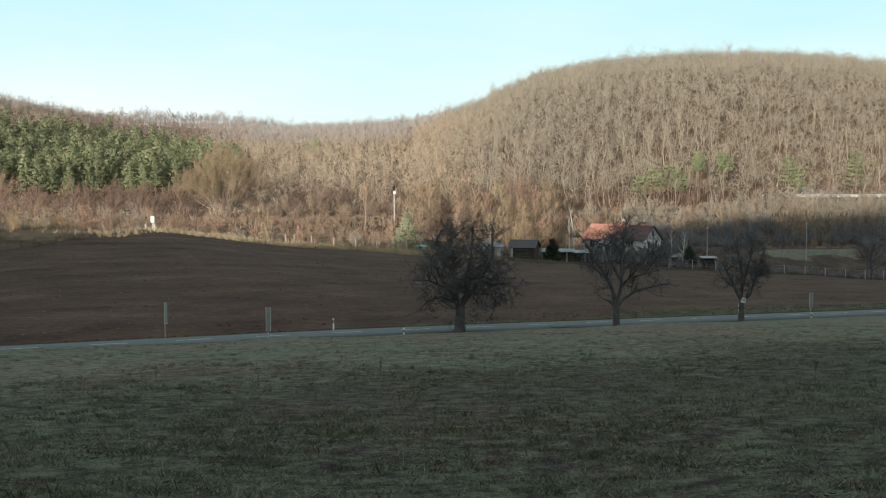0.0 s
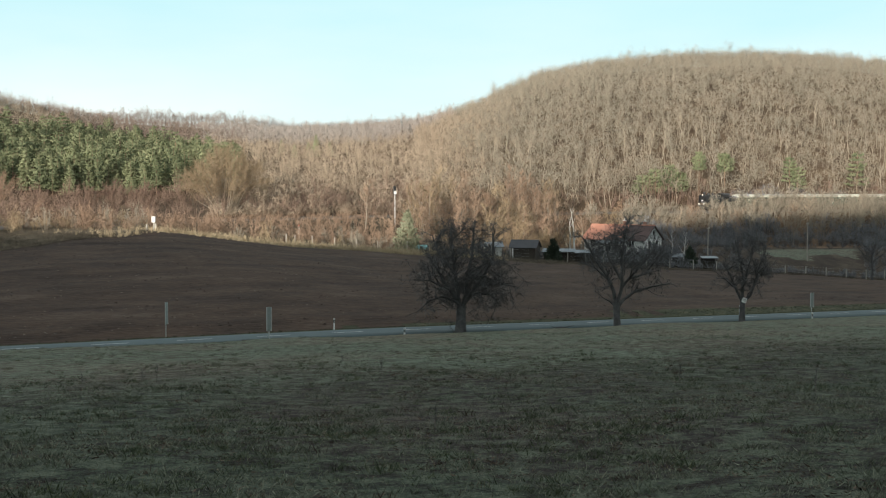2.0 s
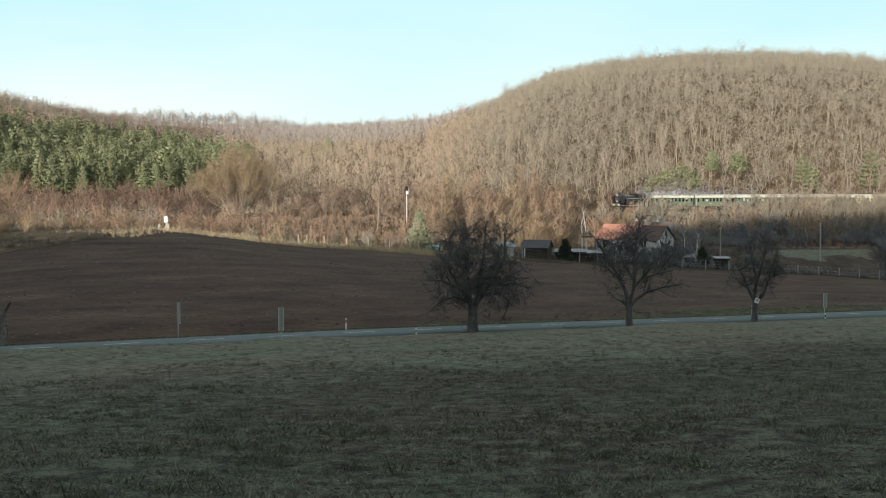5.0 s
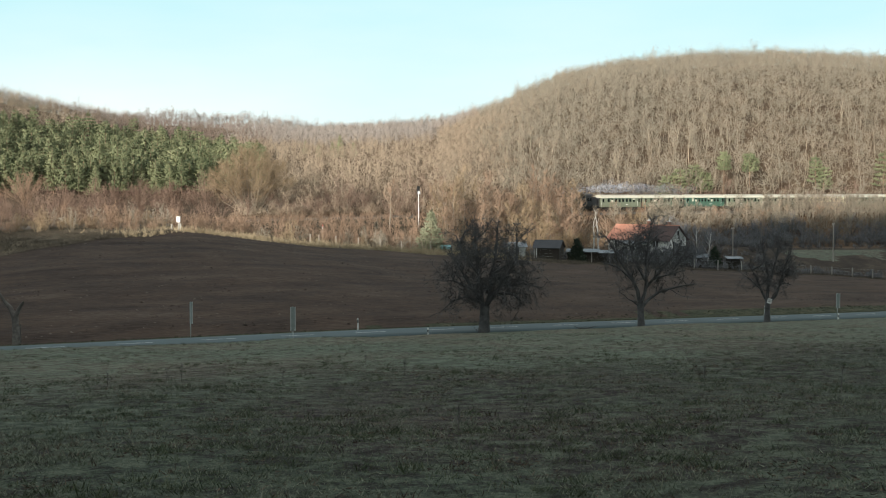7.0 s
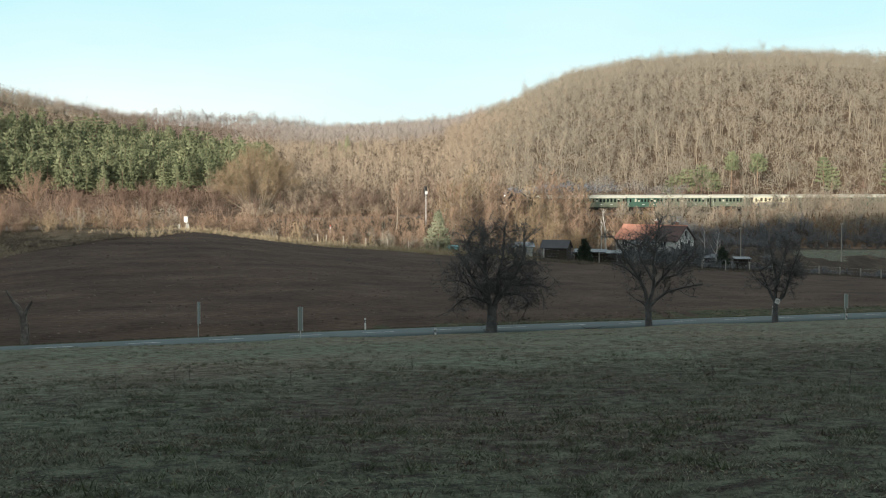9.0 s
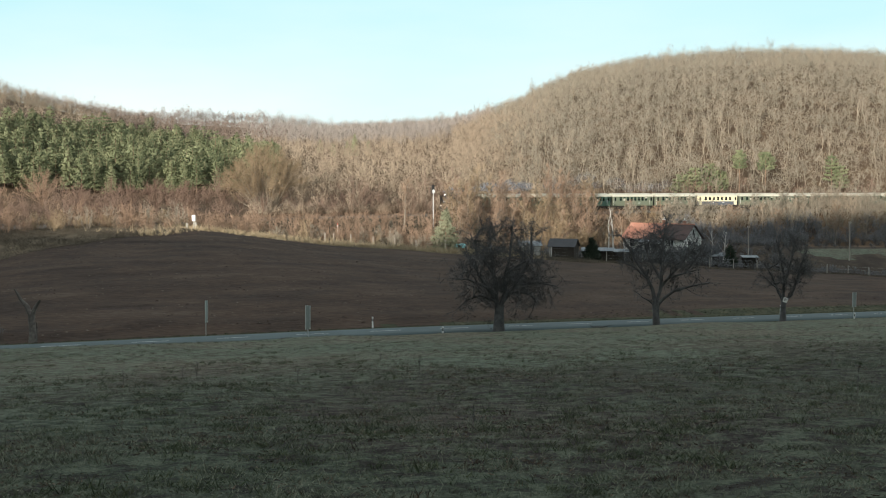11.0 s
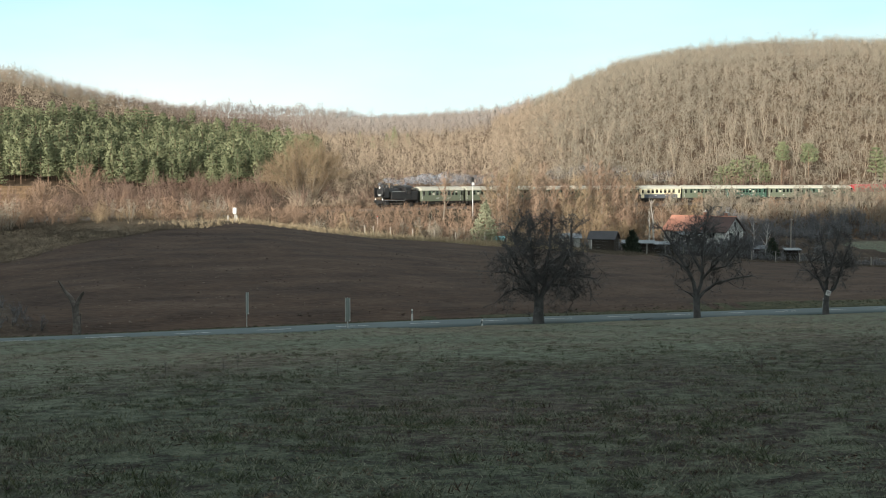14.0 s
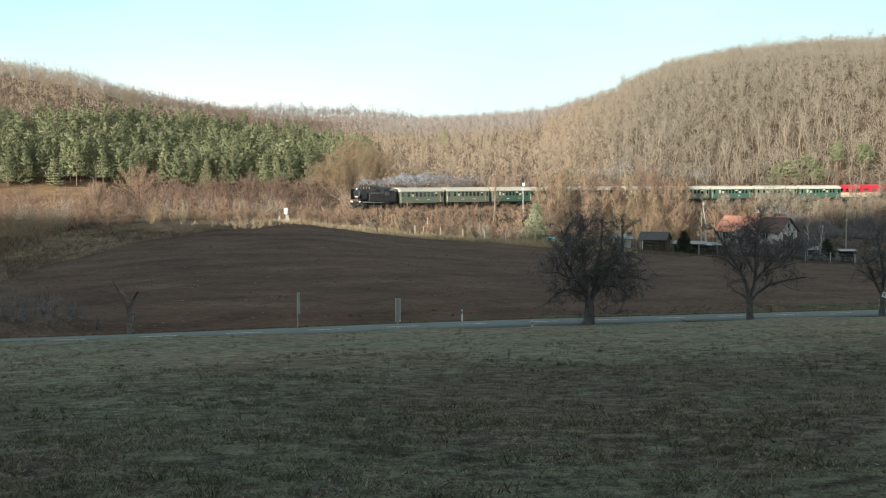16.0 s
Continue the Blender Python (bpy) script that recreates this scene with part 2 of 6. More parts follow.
def rail_off(x, y):
    """Signed distance from the railway: below 0 on the camera's side."""
    x, y = np.asarray(x, float), np.asarray(y, float)
    shape = x.shape
    x, y = x.ravel(), y.ravel()
    best = np.full(x.shape, 1e9)
    sign = np.zeros(x.shape)
    for k in range(0, len(_sig), 6):
        d = np.hypot(x - RAIL_X[k], y - RAIL_Y[k])
        side = np.cos(_head[k]) * (y - RAIL_Y[k]) - np.sin(_head[k]) * (x - RAIL_X[k])
        hit = d < best
        sign = np.where(hit, side, sign)
        best = np.minimum(best, d)
    return np.where(np.abs(sign) < best, np.sign(sign) * best, sign).reshape(shape)


def pix(x, y):
    """Direction of a place as used in the plan."""
    return 784 + 2100 * np.asarray(x) / np.asarray(y)


def ridge(x, y):
    """Height and distance of the skyline's ground in the direction of (x, y)."""
    u = 784 + 2100 * np.asarray(x, float) / np.maximum(y, 30)
    up = np.interp(u, (-600, -240, -135, -35, 65, 165, 280, 420, 500, 600, 700, 760, 850, 950, 1050, 1200, 1350, 1450, 1568, 1900),
                   (70, 117, 133, 160, 181, 194, 198, 204, 212, 209, 206, 200, 171, 131, 111, 97, 94, 99, 110, 150))
    far = np.interp(u, (-300, -100, 60, 250, 330, 600, 700, 800, 950, 1200, 1700), (480, 500, 600, 900, 1000, 1000, 950, 760, 620, 560, 540))
    tall = np.interp(far, (500, 700, 1000), (5.6, 7.4, 12.5))
    return 13 + (338 - up) / 2100 * far - tall, far


def ground_z(x, y):
    x, y = np.asarray(x, float), np.asarray(y, float)
    s, n = to_road(x, y)
    off = rail_off(x, y)
    # meadow on the camera's side
    z = 10 - 0.09 * np.maximum(y, -40) + 0.022 * np.clip(x, -120, 150) + 1.3 * smooth(13, 2, y)
    # unseen hill behind, its ridge set to shade the near ground; it rises right
    top = np.interp(x, (-400, -215, -182, -160, -142, -118, -110, -94, -75, -52, 60, 300), (60, 60.5, 59.0, 57.0, 58.0, 63.3, 68.5, 76, 80, 83.5, 92, 96))
    back = smooth(-25, -150, y)
    z = np.where(y < -25, z * (1 - back) + top * back, z)
    # road bed
    rz = road_z(s)
    w = smooth(-9, -4.2, n)
    z = z * (1 - w) + rz * w
    # field
    en, ez = edge_n(s), edge_z(s)
    g = np.clip((n - 4) / (en - 4), 0, 1)
    g = g * (1.25 - 0.25 * g)
    z = np.where(n > 4, rz + (ez - rz) * g, z)
    z = z - 0.35 * np.exp(-((n - 5.2) / 1.0) ** 2)
    # up to the railway bank, and the hills beyond it
    ez = ez + np.where(s < -12, np.clip(0.07 * (n - en), 0, 1.5), 0) * smooth(-12, -24, s)
    ez = ez + 4.4 * smooth(106, 126, s) * smooth(3, 28, n - en)
    low = np.where(off < -2.5, ez + (7.7 - ez) * smooth(-24, -3, off), 7.7)
    beyond = smooth(0, 6, n - en)
    z = np.where(n > en, z * (1 - beyond) + low * beyond, z)
    rzz, far = ridge(x, y)
    start = np.interp(pix(x, np.maximum(y, 30)), (-600, 300, 430, 700, 1044, 1567, 2000), (238, 232, 222, 252, 285, 322, 360))
    k = np.clip((y - start) / (far - start), 0, 1.6)
    bulge = np.interp(pix(x, np.maximum(y, 30)), (-300, 300, 700, 950), (0.0, 0.0, 0.05, 0.14))
    sway = np.interp(pix(x, np.maximum(y, 30)), (100, 500), (0.05, 0.0))
    rise = np.where(k < 1, k + bulge * np.sin(k * np.pi) - sway * np.sin(2 * np.pi * k), 1 - 0.35 * (k - 1))
    z = np.where(off > 2.5, 7.7 + (rzz - 7.7) * rise, z)
    return z


def hilly(x, y):
    """A little unevenness."""
    return 0.12 * np.sin(x * 0.31 + 1.7 * np.sin(y * 0.13)) * np.sin(y * 0.23 + 1.1 * np.sin(x * 0.11))


def surface_z(x, y):
    """The ground as it is built."""
    x, y = np.asarray(x, float), np.asarray(y, float)
    _, n = to_road(x, y)
    return ground_z(x, y) + hilly(x, y) * (np.abs(n) > 8)


def spaced(lo, hi, mid_lo, mid_hi, fine, grow=1.18, most=60):
    a = list(np.arange(mid_lo, mid_hi + fine / 2, fine))
    step, v = fine, mid_hi
    while v < hi:
        step = min(step * grow, most)
        v += step
        a.append(v)
    step, v = fine, mid_lo
    while v > lo:
        step = min(step * grow, most)
        v -= step
        a.insert(0, v)
    return np.array(a)


def mesh_object(name, verts, faces, mats, slots=None, smooth_faces=False, parent=None, normals=None):
    """One mesh from arrays; faces is an array of triangles or of quads."""
    me = bpy.data.meshes.new(name)
    faces = np.asarray(faces, np.int32)
    k = faces.shape[1]
    me.vertices.add(len(verts))
    me.vertices.foreach_set("co", np.asarray(verts, np.float32).ravel())
    me.loops.add(faces.size)
    me.loops.foreach_set("vertex_index", faces.ravel())
    me.polygons.add(len(faces))
    me.polygons.foreach_set("loop_start", np.arange(0, faces.size, k, dtype=np.int32))
    for m in mats:
        me.materials.append(m)
    if slots is not None:
        me.polygons.foreach_set("material_index", np.asarray(slots, np.int32))
    me.polygons.foreach_set("use_smooth", np.full(len(faces), smooth_faces, dtype=bool))
    if normals is not None:
        me.attributes.new("custom_normal", "FLOAT_VECTOR", "POINT").data.foreach_set("vector", np.asarray(normals, np.float32).ravel())
    me.update(calc_edges=True)
    ob = new(name, me)
    if parent:
        ob.parent = parent
    return ob


def build_ground():
    s = spaced(-1100, 1300, -90, 170, 1.6, 1.15, 15)
    v = spaced(-700, 1600, -112, 96, 1.6, 1.1, 12)
    for b in (-4.2, 5.8, 64.0):
        v[np.argmin(abs(v - b))] = b
    S, V = np.meshgrid(s, v)
    en = soil_n(S)
    N = np.where(V <= 5.8, V, np.where(V <= 64, 5.8 + (V - 5.8) * (en - 5.8) / 58.2, V + (en - 64) * np.clip(1 - (V - 64) / 60, 0, 1)))
    X, Y = from_road(S, N)
    Z = surface_z(X, Y)
    # plough ridges along the field, and uneven turf
    rng = np.random.default_rng(3)
    Z += np.where((V > 6) & (V < 63.5), rng.normal(0, 0.04, Z.shape), np.where(V < -5, rng.normal(0, 0.015, Z.shape), 0))
    nv, ns = S.shape
    idx = np.arange(nv * ns).reshape(nv, ns)
    quads = np.stack([idx[:-1, :-1], idx[:-1, 1:], idx[1:, 1:], idx[1:, :-1]], -1).reshape(-1, 4)
    vm = ((V[:-1, :-1] + V[1:, 1:]) / 2).ravel()
    off = rail_off(X, Y)[:-1, :-1].ravel()
    sm = ((S[:-1, :-1] + S[1:, 1:]) / 2).ravel()
    nm = ((N[:-1, :-1] + N[1:, 1:]) / 2).ravel()
    dm = nm - edge_n(sm)
    um = pix(X, np.maximum(Y, 30))[:-1, :-1].ravel()
    ym = Y[:-1, :-1].ravel()
    clearing = (um > 1340) & (um < 1515) & (dm > 20 + 2.5 * np.sin(sm * 0.35)) & (dm < 32)
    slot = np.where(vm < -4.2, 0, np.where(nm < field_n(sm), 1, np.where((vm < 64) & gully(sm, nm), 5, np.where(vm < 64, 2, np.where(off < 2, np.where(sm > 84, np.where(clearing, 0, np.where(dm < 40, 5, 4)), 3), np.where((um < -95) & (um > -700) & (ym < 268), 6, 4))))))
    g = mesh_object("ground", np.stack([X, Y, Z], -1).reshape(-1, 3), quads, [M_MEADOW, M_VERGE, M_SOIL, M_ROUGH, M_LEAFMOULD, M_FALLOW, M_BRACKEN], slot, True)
    tagged(g, "rolling ground with dim meadow, brown ploughed field and wooded slopes", "ground", kind="structure")


build_ground()


def build_road():
    s = np.arange(-260, 330, 3.0)
    n = np.array((-3.1, -2.9, -1.5, -0.4, 0.9, 2.1, 2.3))
    drop = np.array((-0.25, 0.02, 0.06, 0.09, 0.06, 0.02, -0.25))
    S, N = np.meshgrid(s, n)
    X, Y = from_road(S, N)
    Z = road_z(S) + drop[:, None] + 0.06
    idx = np.arange(S.size).reshape(S.shape)
    q = np.stack([idx[:-1, :-1], idx[:-1, 1:], idx[1:, 1:], idx[1:, :-1]], -1).reshape(-1, 4)
    road = mesh_object("road", np.stack([X, Y, Z], -1).reshape(-1, 3), q, [M_ASPHALT], None, True)
    tagged(road, "narrow grey asphalt country road between meadow and field", "road", kind="structure")
    return road


road = build_road()


# ---- trees ----
def tube(points, radii, sides):
    """Verts and triangles of a tapered tube along points."""
    P = np.asarray(points, float)
    vs, fs = [], []
    for i, p in enumerate(P):
        d = P[min(i + 1, len(P) - 1)] - P[max(i - 1, 0)]
        d = d / (np.linalg.norm(d) + 1e-9)
        a = np.cross(d, (0.3, 0.9, 0.31))
        a /= np.linalg.norm(a) + 1e-9
        b = np.cross(d, a)
        for k in range(sides):
            w = 2 * np.pi * k / sides
            vs.append(p + radii[i] * (np.cos(w) * a + np.sin(w) * b))
    for i in range(len(P) - 1):
        for k in range(sides):
            a, b = i * sides + k, i * sides + (k + 1) % sides
            fs += [(a, b, b + sides), (a, b + sides, a + sides)]
    return np.array(vs), np.array(fs)


class Heap:
    """Collects triangles with their slots."""

    def __init__(self):
        self.v, self.f, self.m, self.count = [], [], [], 0

    def add(self, v, f, slot):
        v, f = np.asarray(v, float), np.asarray(f, int)
        self.v.append(v)
        self.f.append(f + self.count)
        self.m.append(np.full(len(f), slot) if np.isscalar(slot) else np.asarray(slot))
        self.count += len(v)

    def arrays(self):
        return np.concatenate(self.v), np.concatenate(self.f), np.concatenate(self.m)


def twigs(heap, starts, ways, lengths, width, slot, rng):
    """Thin pointed slivers."""
    k = len(starts)
    side = np.cross(ways, rng.normal(size=(k, 3)))
    side /= np.linalg.norm(side, axis=1, keepdims=True) + 1e-9
    w = (width * (0.6 + 0.8 * rng.random(k)))[:, None]
    v = np.stack([starts - side * w / 2, starts + side * w / 2, starts + ways * lengths[:, None]], 1).reshape(-1, 3)
    heap.add(v, np.arange(3 * k).reshape(-1, 3), slot)


def bare_tree(rng, h, spread, limbs, per_limb, trunk_r, fork=0.35, upward=0.75, twig_w=0.10, twig_len=1.3, sides=4, limb_sides=3):
    """A leafless tree of height h: trunk, limbs and slivers of twig. Slots: 0 bark, 1 twigs."""
    H = Heap()
    lean = rng.normal(0, 0.06, 2) * h
    pts = [np.array((0, 0, -0.4))]
    for k in (0.3, 0.6, 0.85, 0.97):
        pts.append(np.array((lean[0] * k + rng.normal(0, 0.02) * h * k, lean[1] * k + rng.normal(0, 0.02) * h * k, h * k)))
    H.add(*tube(pts, [trunk_r * 1.25, trunk_r * 0.85, trunk_r * 0.6, trunk_r * 0.32, trunk_r * 0.1], sides), 0)
    P = np.array(pts)
    st, wy, ln = [], [], []
    for i in range(limbs):
        k = fork + (0.95 - fork) * (i + rng.random()) / limbs
        z = h * k
        base = np.array([np.interp(z, P[:, 2], P[:, j]) for j in range(3)])
        a = i * 2.4 + rng.normal(0, 0.5)
        up = upward * (0.7 + 0.6 * rng.random())
        L = spread * (1.15 - 0.75 * (k - fork) / (1 - fork)) * (0.75 + 0.5 * rng.random())
        d = np.array((np.cos(a), np.sin(a), up))
        d /= np.linalg.norm(d)
        mid = base + d * L * 0.5
        d2 = d + np.array((0, 0, 0.35)) + rng.normal(0, 0.15, 3)
        d2 /= np.linalg.norm(d2)
        end = mid + d2 * L * 0.5
        r = trunk_r * (0.62 - 0.30 * k)
        H.add(*tube([base, mid, end], [r, r * 0.55, r * 0.15], limb_sides), 0)
        t = rng.random(per_limb) ** 0.7
        pos = np.where((t < 0.5)[:, None], base + (mid - base) * (t * 2)[:, None], mid + (end - mid) * ((t - 0.5) * 2)[:, None])
        way = d2 * 0.8 + rng.normal(0, 0.55, (per_limb, 3)) + np.array((0, 0, 0.25))
        way /= np.linalg.norm(way, axis=1, keepdims=True)
        st.append(pos), wy.append(way), ln.append(twig_len * (0.5 + rng.random(per_limb)))
    k = per_limb
    zz = h * (0.55 + 0.42 * rng.random(k))
    pos = np.stack([np.interp(zz, P[:, 2], P[:, j]) for j in range(3)], 1)
    way = rng.normal(0, 0.6, (k, 3)) + np.array((0, 0, 0.7))
    way /= np.linalg.norm(way, axis=1, keepdims=True)
    st.append(pos), wy.append(way), ln.append(twig_len * (0.5 + rng.random(k)))
    twigs(H, np.concatenate(st), np.concatenate(wy), np.concatenate(ln), twig_w, 1, rng)
    return H.arrays()


def oak(rng, h, spread, stems, per_stem, trunk_r, fork=0.3, kink=0.05, twig_w=0.07, twig_len=1.0, low=0.35, slight=False):
    """A leafless oak: a crooked trunk, bent limbs reaching to a rounded crown, twigs every way. Slots: 0 bark, 1 twigs."""
    H = Heap()
    a, b = rng.normal(0, kink * h, 2), rng.normal(0, kink * h, 2)
    top = np.array((*(a + b), h * (fork + 0.35)))
    mid = np.array((*a, h * fork))
    H.add(*tube([(0, 0, -0.4), mid, top], [trunk_r * 1.2, trunk_r * 0.8, trunk_r * 0.35], 3), 0)
    st, wy, ln = [], [], []
    for i in range(stems):
        ang = i * 2.4 + rng.normal(0, 0.4)
        q = np.sqrt((i + 0.5) / stems)
        tip = np.array((np.cos(ang) * spread * q, np.sin(ang) * spread * q, h * (low + (1 - low) * np.sqrt(1 - 0.85 * q * q)) * (0.88 + 0.16 * rng.random()))) + (*(0.6 * a), 0)
        w = rng.random() * (1 - q * 0.6)
        foot = mid + (top - mid) * w
        elbow = foot * 0.45 + tip * 0.55 + rng.normal(0, 0.06 * h, 3)
        r = trunk_r * (0.55 - 0.2 * w)
        if slight:
            H.add(*tube([foot, elbow], [r, r * 0.5], 3), 0)
        else:
            H.add(*tube([foot, elbow, tip], [r, r * 0.6, r * 0.15], 3), 0)
        t = 0.2 + 0.8 * rng.random(per_stem) ** 0.7
        pos = np.where((t < 0.5)[:, None], foot + (elbow - foot) * (t * 2)[:, None], elbow + (tip - elbow) * ((t - 0.5) * 2)[:, None])
        way = (tip - foot) / np.linalg.norm(tip - foot) * (0.22 if slight else 0.35) + rng.normal(0, 0.7, (per_stem, 3)) + np.array((0, 0, 0.15))
        way /= np.linalg.norm(way, axis=1, keepdims=True)
        st.append(pos), wy.append(way), ln.append(twig_len * (0.5 + rng.random(per_stem)))
    twigs(H, np.concatenate(st), np.concatenate(wy), np.concatenate(ln), twig_w, 1, rng)
    return H.arrays()


def bush(rng, h, spread, stems, per_stem, stem_r=0.05, twig_w=0.07, twig_len=0.8):
    """Many stems fanning from the ground. Slots as for a tree."""
    H = Heap()
    st, wy, ln = [], [], []
    for i in range(stems):
        a = rng.random() * 6.283
        q = np.sqrt(rng.random())
        out = spread * q
        tip = np.array((np.cos(a) * out, np.sin(a) * out, h * (np.sqrt(max(0.05, 1 - 0.8 * q * q)) * (0.8 + 0.25 * rng.random()))))
        foot = np.array((np.cos(a), np.sin(a), 0)) * spread * 0.12 - np.array((0, 0, 0.2))
        mid = foot * 0.5 + tip * 0.5 + np.array((0, 0, 0.10 * h)) + rng.normal(0, 0.05 * h, 3)
        H.add(*tube([foot, mid, tip], [stem_r, stem_r * 0.6, stem_r * 0.15], 3), 0)
        t = 0.25 + 0.75 * rng.random(per_stem) ** 0.6
        pos = np.where((t < 0.5)[:, None], foot + (mid - foot) * (t * 2)[:, None], mid + (tip - mid) * ((t - 0.5) * 2)[:, None])
        way = (tip - foot) / np.linalg.norm(tip - foot) * 0.45 + rng.normal(0, 0.75, (per_stem, 3)) + np.array((0, 0, 0.1))
        way /= np.linalg.norm(way, axis=1, keepdims=True)
        st.append(pos), wy.append(way), ln.append(twig_len * (0.5 + rng.random(per_stem)))
    twigs(H, np.concatenate(st), np.concatenate(wy), np.concatenate(ln), twig_w, 1, rng)
    return H.arrays()


def pine(rng, h, spread, layers, per_layer, crown=0.35, trunk_r=0.2, droop=0.1, sprays=5, spray=0.9, taper=0.75):
    """A conifer: trunk and whorls of boughs that turn up at the tip, with tufts of needles. Slots: 0 bark, 1 needles."""
    H = Heap()
    H.add(*tube([(0, 0, -0.4), (0, 0, h * 0.5), (0, 0, h * 0.98)], [trunk_r, trunk_r * 0.7, 0.03], 5), 0)
    vs = []
    for i in range(layers):
        k = (i + 0.15 * rng.random()) / layers
        z = h * (crown + (0.97 - crown) * k)
        R = spread * (1 - k) ** taper * (0.85 + 0.3 * rng.random()) + 0.2
        for j in range(per_layer):
            a = 6.283 * (j + rng.random() * 0.7) / per_layer + i * 1.3
            reach = R * (0.6 + 0.5 * rng.random())
            zb = z + rng.normal(0, 0.006) * h
            for q in range(sprays):
                e = 0.25 + 0.75 * np.sqrt((q + rng.random()) / sprays)
                r0 = reach * e
                side = rng.normal(0, 0.2) * r0
                p = np.array((np.cos(a) * r0 - np.sin(a) * side, np.sin(a) * r0 + np.cos(a) * side, zb - droop * r0 + 0.3 * e ** 3 * reach * 0.5 + rng.normal(0, 0.10)))
                aa = a + rng.normal(0, 0.9)
                L = min(spray, 0.3 + reach * 0.5) * (0.6 + 0.6 * rng.random())
                d = np.array((np.cos(aa), np.sin(aa), rng.normal(0.45, 0.35))) * L
                w = np.cross(d, rng.normal(0, 1, 3))
                w *= 0.36 * L / (np.linalg.norm(w) + 1e-6)
                vs += [p - d * 0.3 - w * 0.6, p - d * 0.3 + w * 0.6, p + d * 0.7]
                w = np.cross(d, w) / (np.linalg.norm(d) + 1e-6)
                vs += [p - w, p + d * 0.5 + np.array((0, 0, 0.12 * L)), p + w]
    # leader
    for j in range(8):
        a = j * 1.05
        p = np.array((0, 0, h * (0.92 + 0.007 * j)))
        vs += [p - (0.12, 0.12, 0), p + (0.12, 0.12, 0), p + np.array((np.cos(a) * 0.45, np.sin(a) * 0.45, 0.4))]
    vs = np.array(vs)
    H.add(vs, np.arange(len(vs)).reshape(-1, 3), 1)
    return H.arrays()


def crown_normals(v, f, m, mid=0.45, own=0.4):
    """Faces turned outwards and rounded normals for the twigs or needles (slot 1) of one plant; flat ones for its bark."""
    f = f.copy()
    fine = m == 1
    top = v[:, 2].max()
    out = v.copy()
    out[:, :2] /= np.linalg.norm(v[:, :2], axis=1, keepdims=True) + 0.05
    out[:, 2] = 0.6 * (v[:, 2] / top - mid)
    out /= np.linalg.norm(out, axis=1, keepdims=True) + 1e-6
    g = np.cross(v[f[:, 1]] - v[f[:, 0]], v[f[:, 2]] - v[f[:, 0]])
    g /= np.linalg.norm(g, axis=1, keepdims=True) + 1e-9
    turned = fine & ((g * out[f[:, 0]]).sum(1) < 0)
    f[turned] = f[turned][:, (0, 2, 1)]
    g[turned] *= -1
    nor = np.zeros_like(v)
    for j in range(3):
        np.add.at(nor, f[:, j], g)
    nor /= np.linalg.norm(nor, axis=1, keepdims=True) + 1e-9
    soft = np.zeros(len(v), bool)
    soft[f[fine].ravel()] = True
    nor[soft] = own * nor[soft] + (1 - own) * out[soft]
    nor /= np.linalg.norm(nor, axis=1, keepdims=True) + 1e-9
    return f, nor


def scatter(name, templates, places, mats, label, category, rng, size=(0.75, 1.2), squash=0.12, clump=0.0, factor=None, soft=True):
    """All trees of a wood in one mesh of kind stuff."""
    V, F, M, N, count = [], [], [], [], 0
    which = rng.integers(0, len(templates), len(places))
    for t, (v, f, m) in enumerate(templates):
        pts = places[which == t]
        k = len(pts)
        if not k:
            continue
        if soft:
            f, nor = crown_normals(v, f, m)
        a = rng.random(k) * 6.283
        sc = size[0] + (size[1] - size[0]) * rng.random(k)
        if factor is not None:
            sc = sc * factor[which == t]
        if clump:
            sc = sc * (1 + clump * np.sin(pts[:, 0] * 0.23 + 1.7 * np.sin(pts[:, 1] * 0.09)) * np.sin(pts[:, 1] * 0.19 + 1.1))
        sz = sc * (1 + squash * rng.normal(size=k))
        if soft:
            ca, sn = np.cos(a)[:, None], np.sin(a)[:, None]
            N.append(np.stack([nor[None, :, 0] * ca - nor[None, :, 1] * sn, nor[None, :, 0] * sn + nor[None, :, 1] * ca, nor[None, :, 2] + 0 * ca], -1).reshape(-1, 3))
        c, s = np.cos(a) * sc, np.sin(a) * sc
        x = v[None, :, 0] * c[:, None] - v[None, :, 1] * s[:, None] + pts[:, 0, None]
        y = v[None, :, 0] * s[:, None] + v[None, :, 1] * c[:, None] + pts[:, 1, None]
        z = v[None, :, 2] * sz[:, None] + pts[:, 2, None]
        V.append(np.stack([x, y, z], -1).reshape(-1, 3))
        F.append((f[None] + (np.arange(k) * len(v))[:, None, None] + count).reshape(-1, 3))
        M.append(np.tile(m, k))
        count += k * len(v)
    ob = mesh_object(name, np.concatenate(V), np.concatenate(F), mats, np.concatenate(M), soft, None, np.concatenate(N) if soft else None)
    return tagged(ob, label, category, kind="stuff")


def seeded(rng, lo_u, hi_u, lo_y, hi_y, gap, keep):
    """Jittered places in the sector between two directions; u is x over y, gap grows with distance."""
    out = []
    y = lo_y
    while y < hi_y:
        g = gap(y)
        xs = np.arange(lo_u * y, hi_u * y, g)
        xs = xs + rng.uniform(-0.5, 0.5, len(xs)) * g
        ys = y + rng.uniform(-0.5, 0.5, len(xs)) * g
        out.append(np.stack([xs, ys], 1))
        y += g
    p = np.concatenate(out)
    p = p[keep(p[:, 0], p[:, 1])]
    return np.column_stack([p, surface_z(p[:, 0], p[:, 1])])


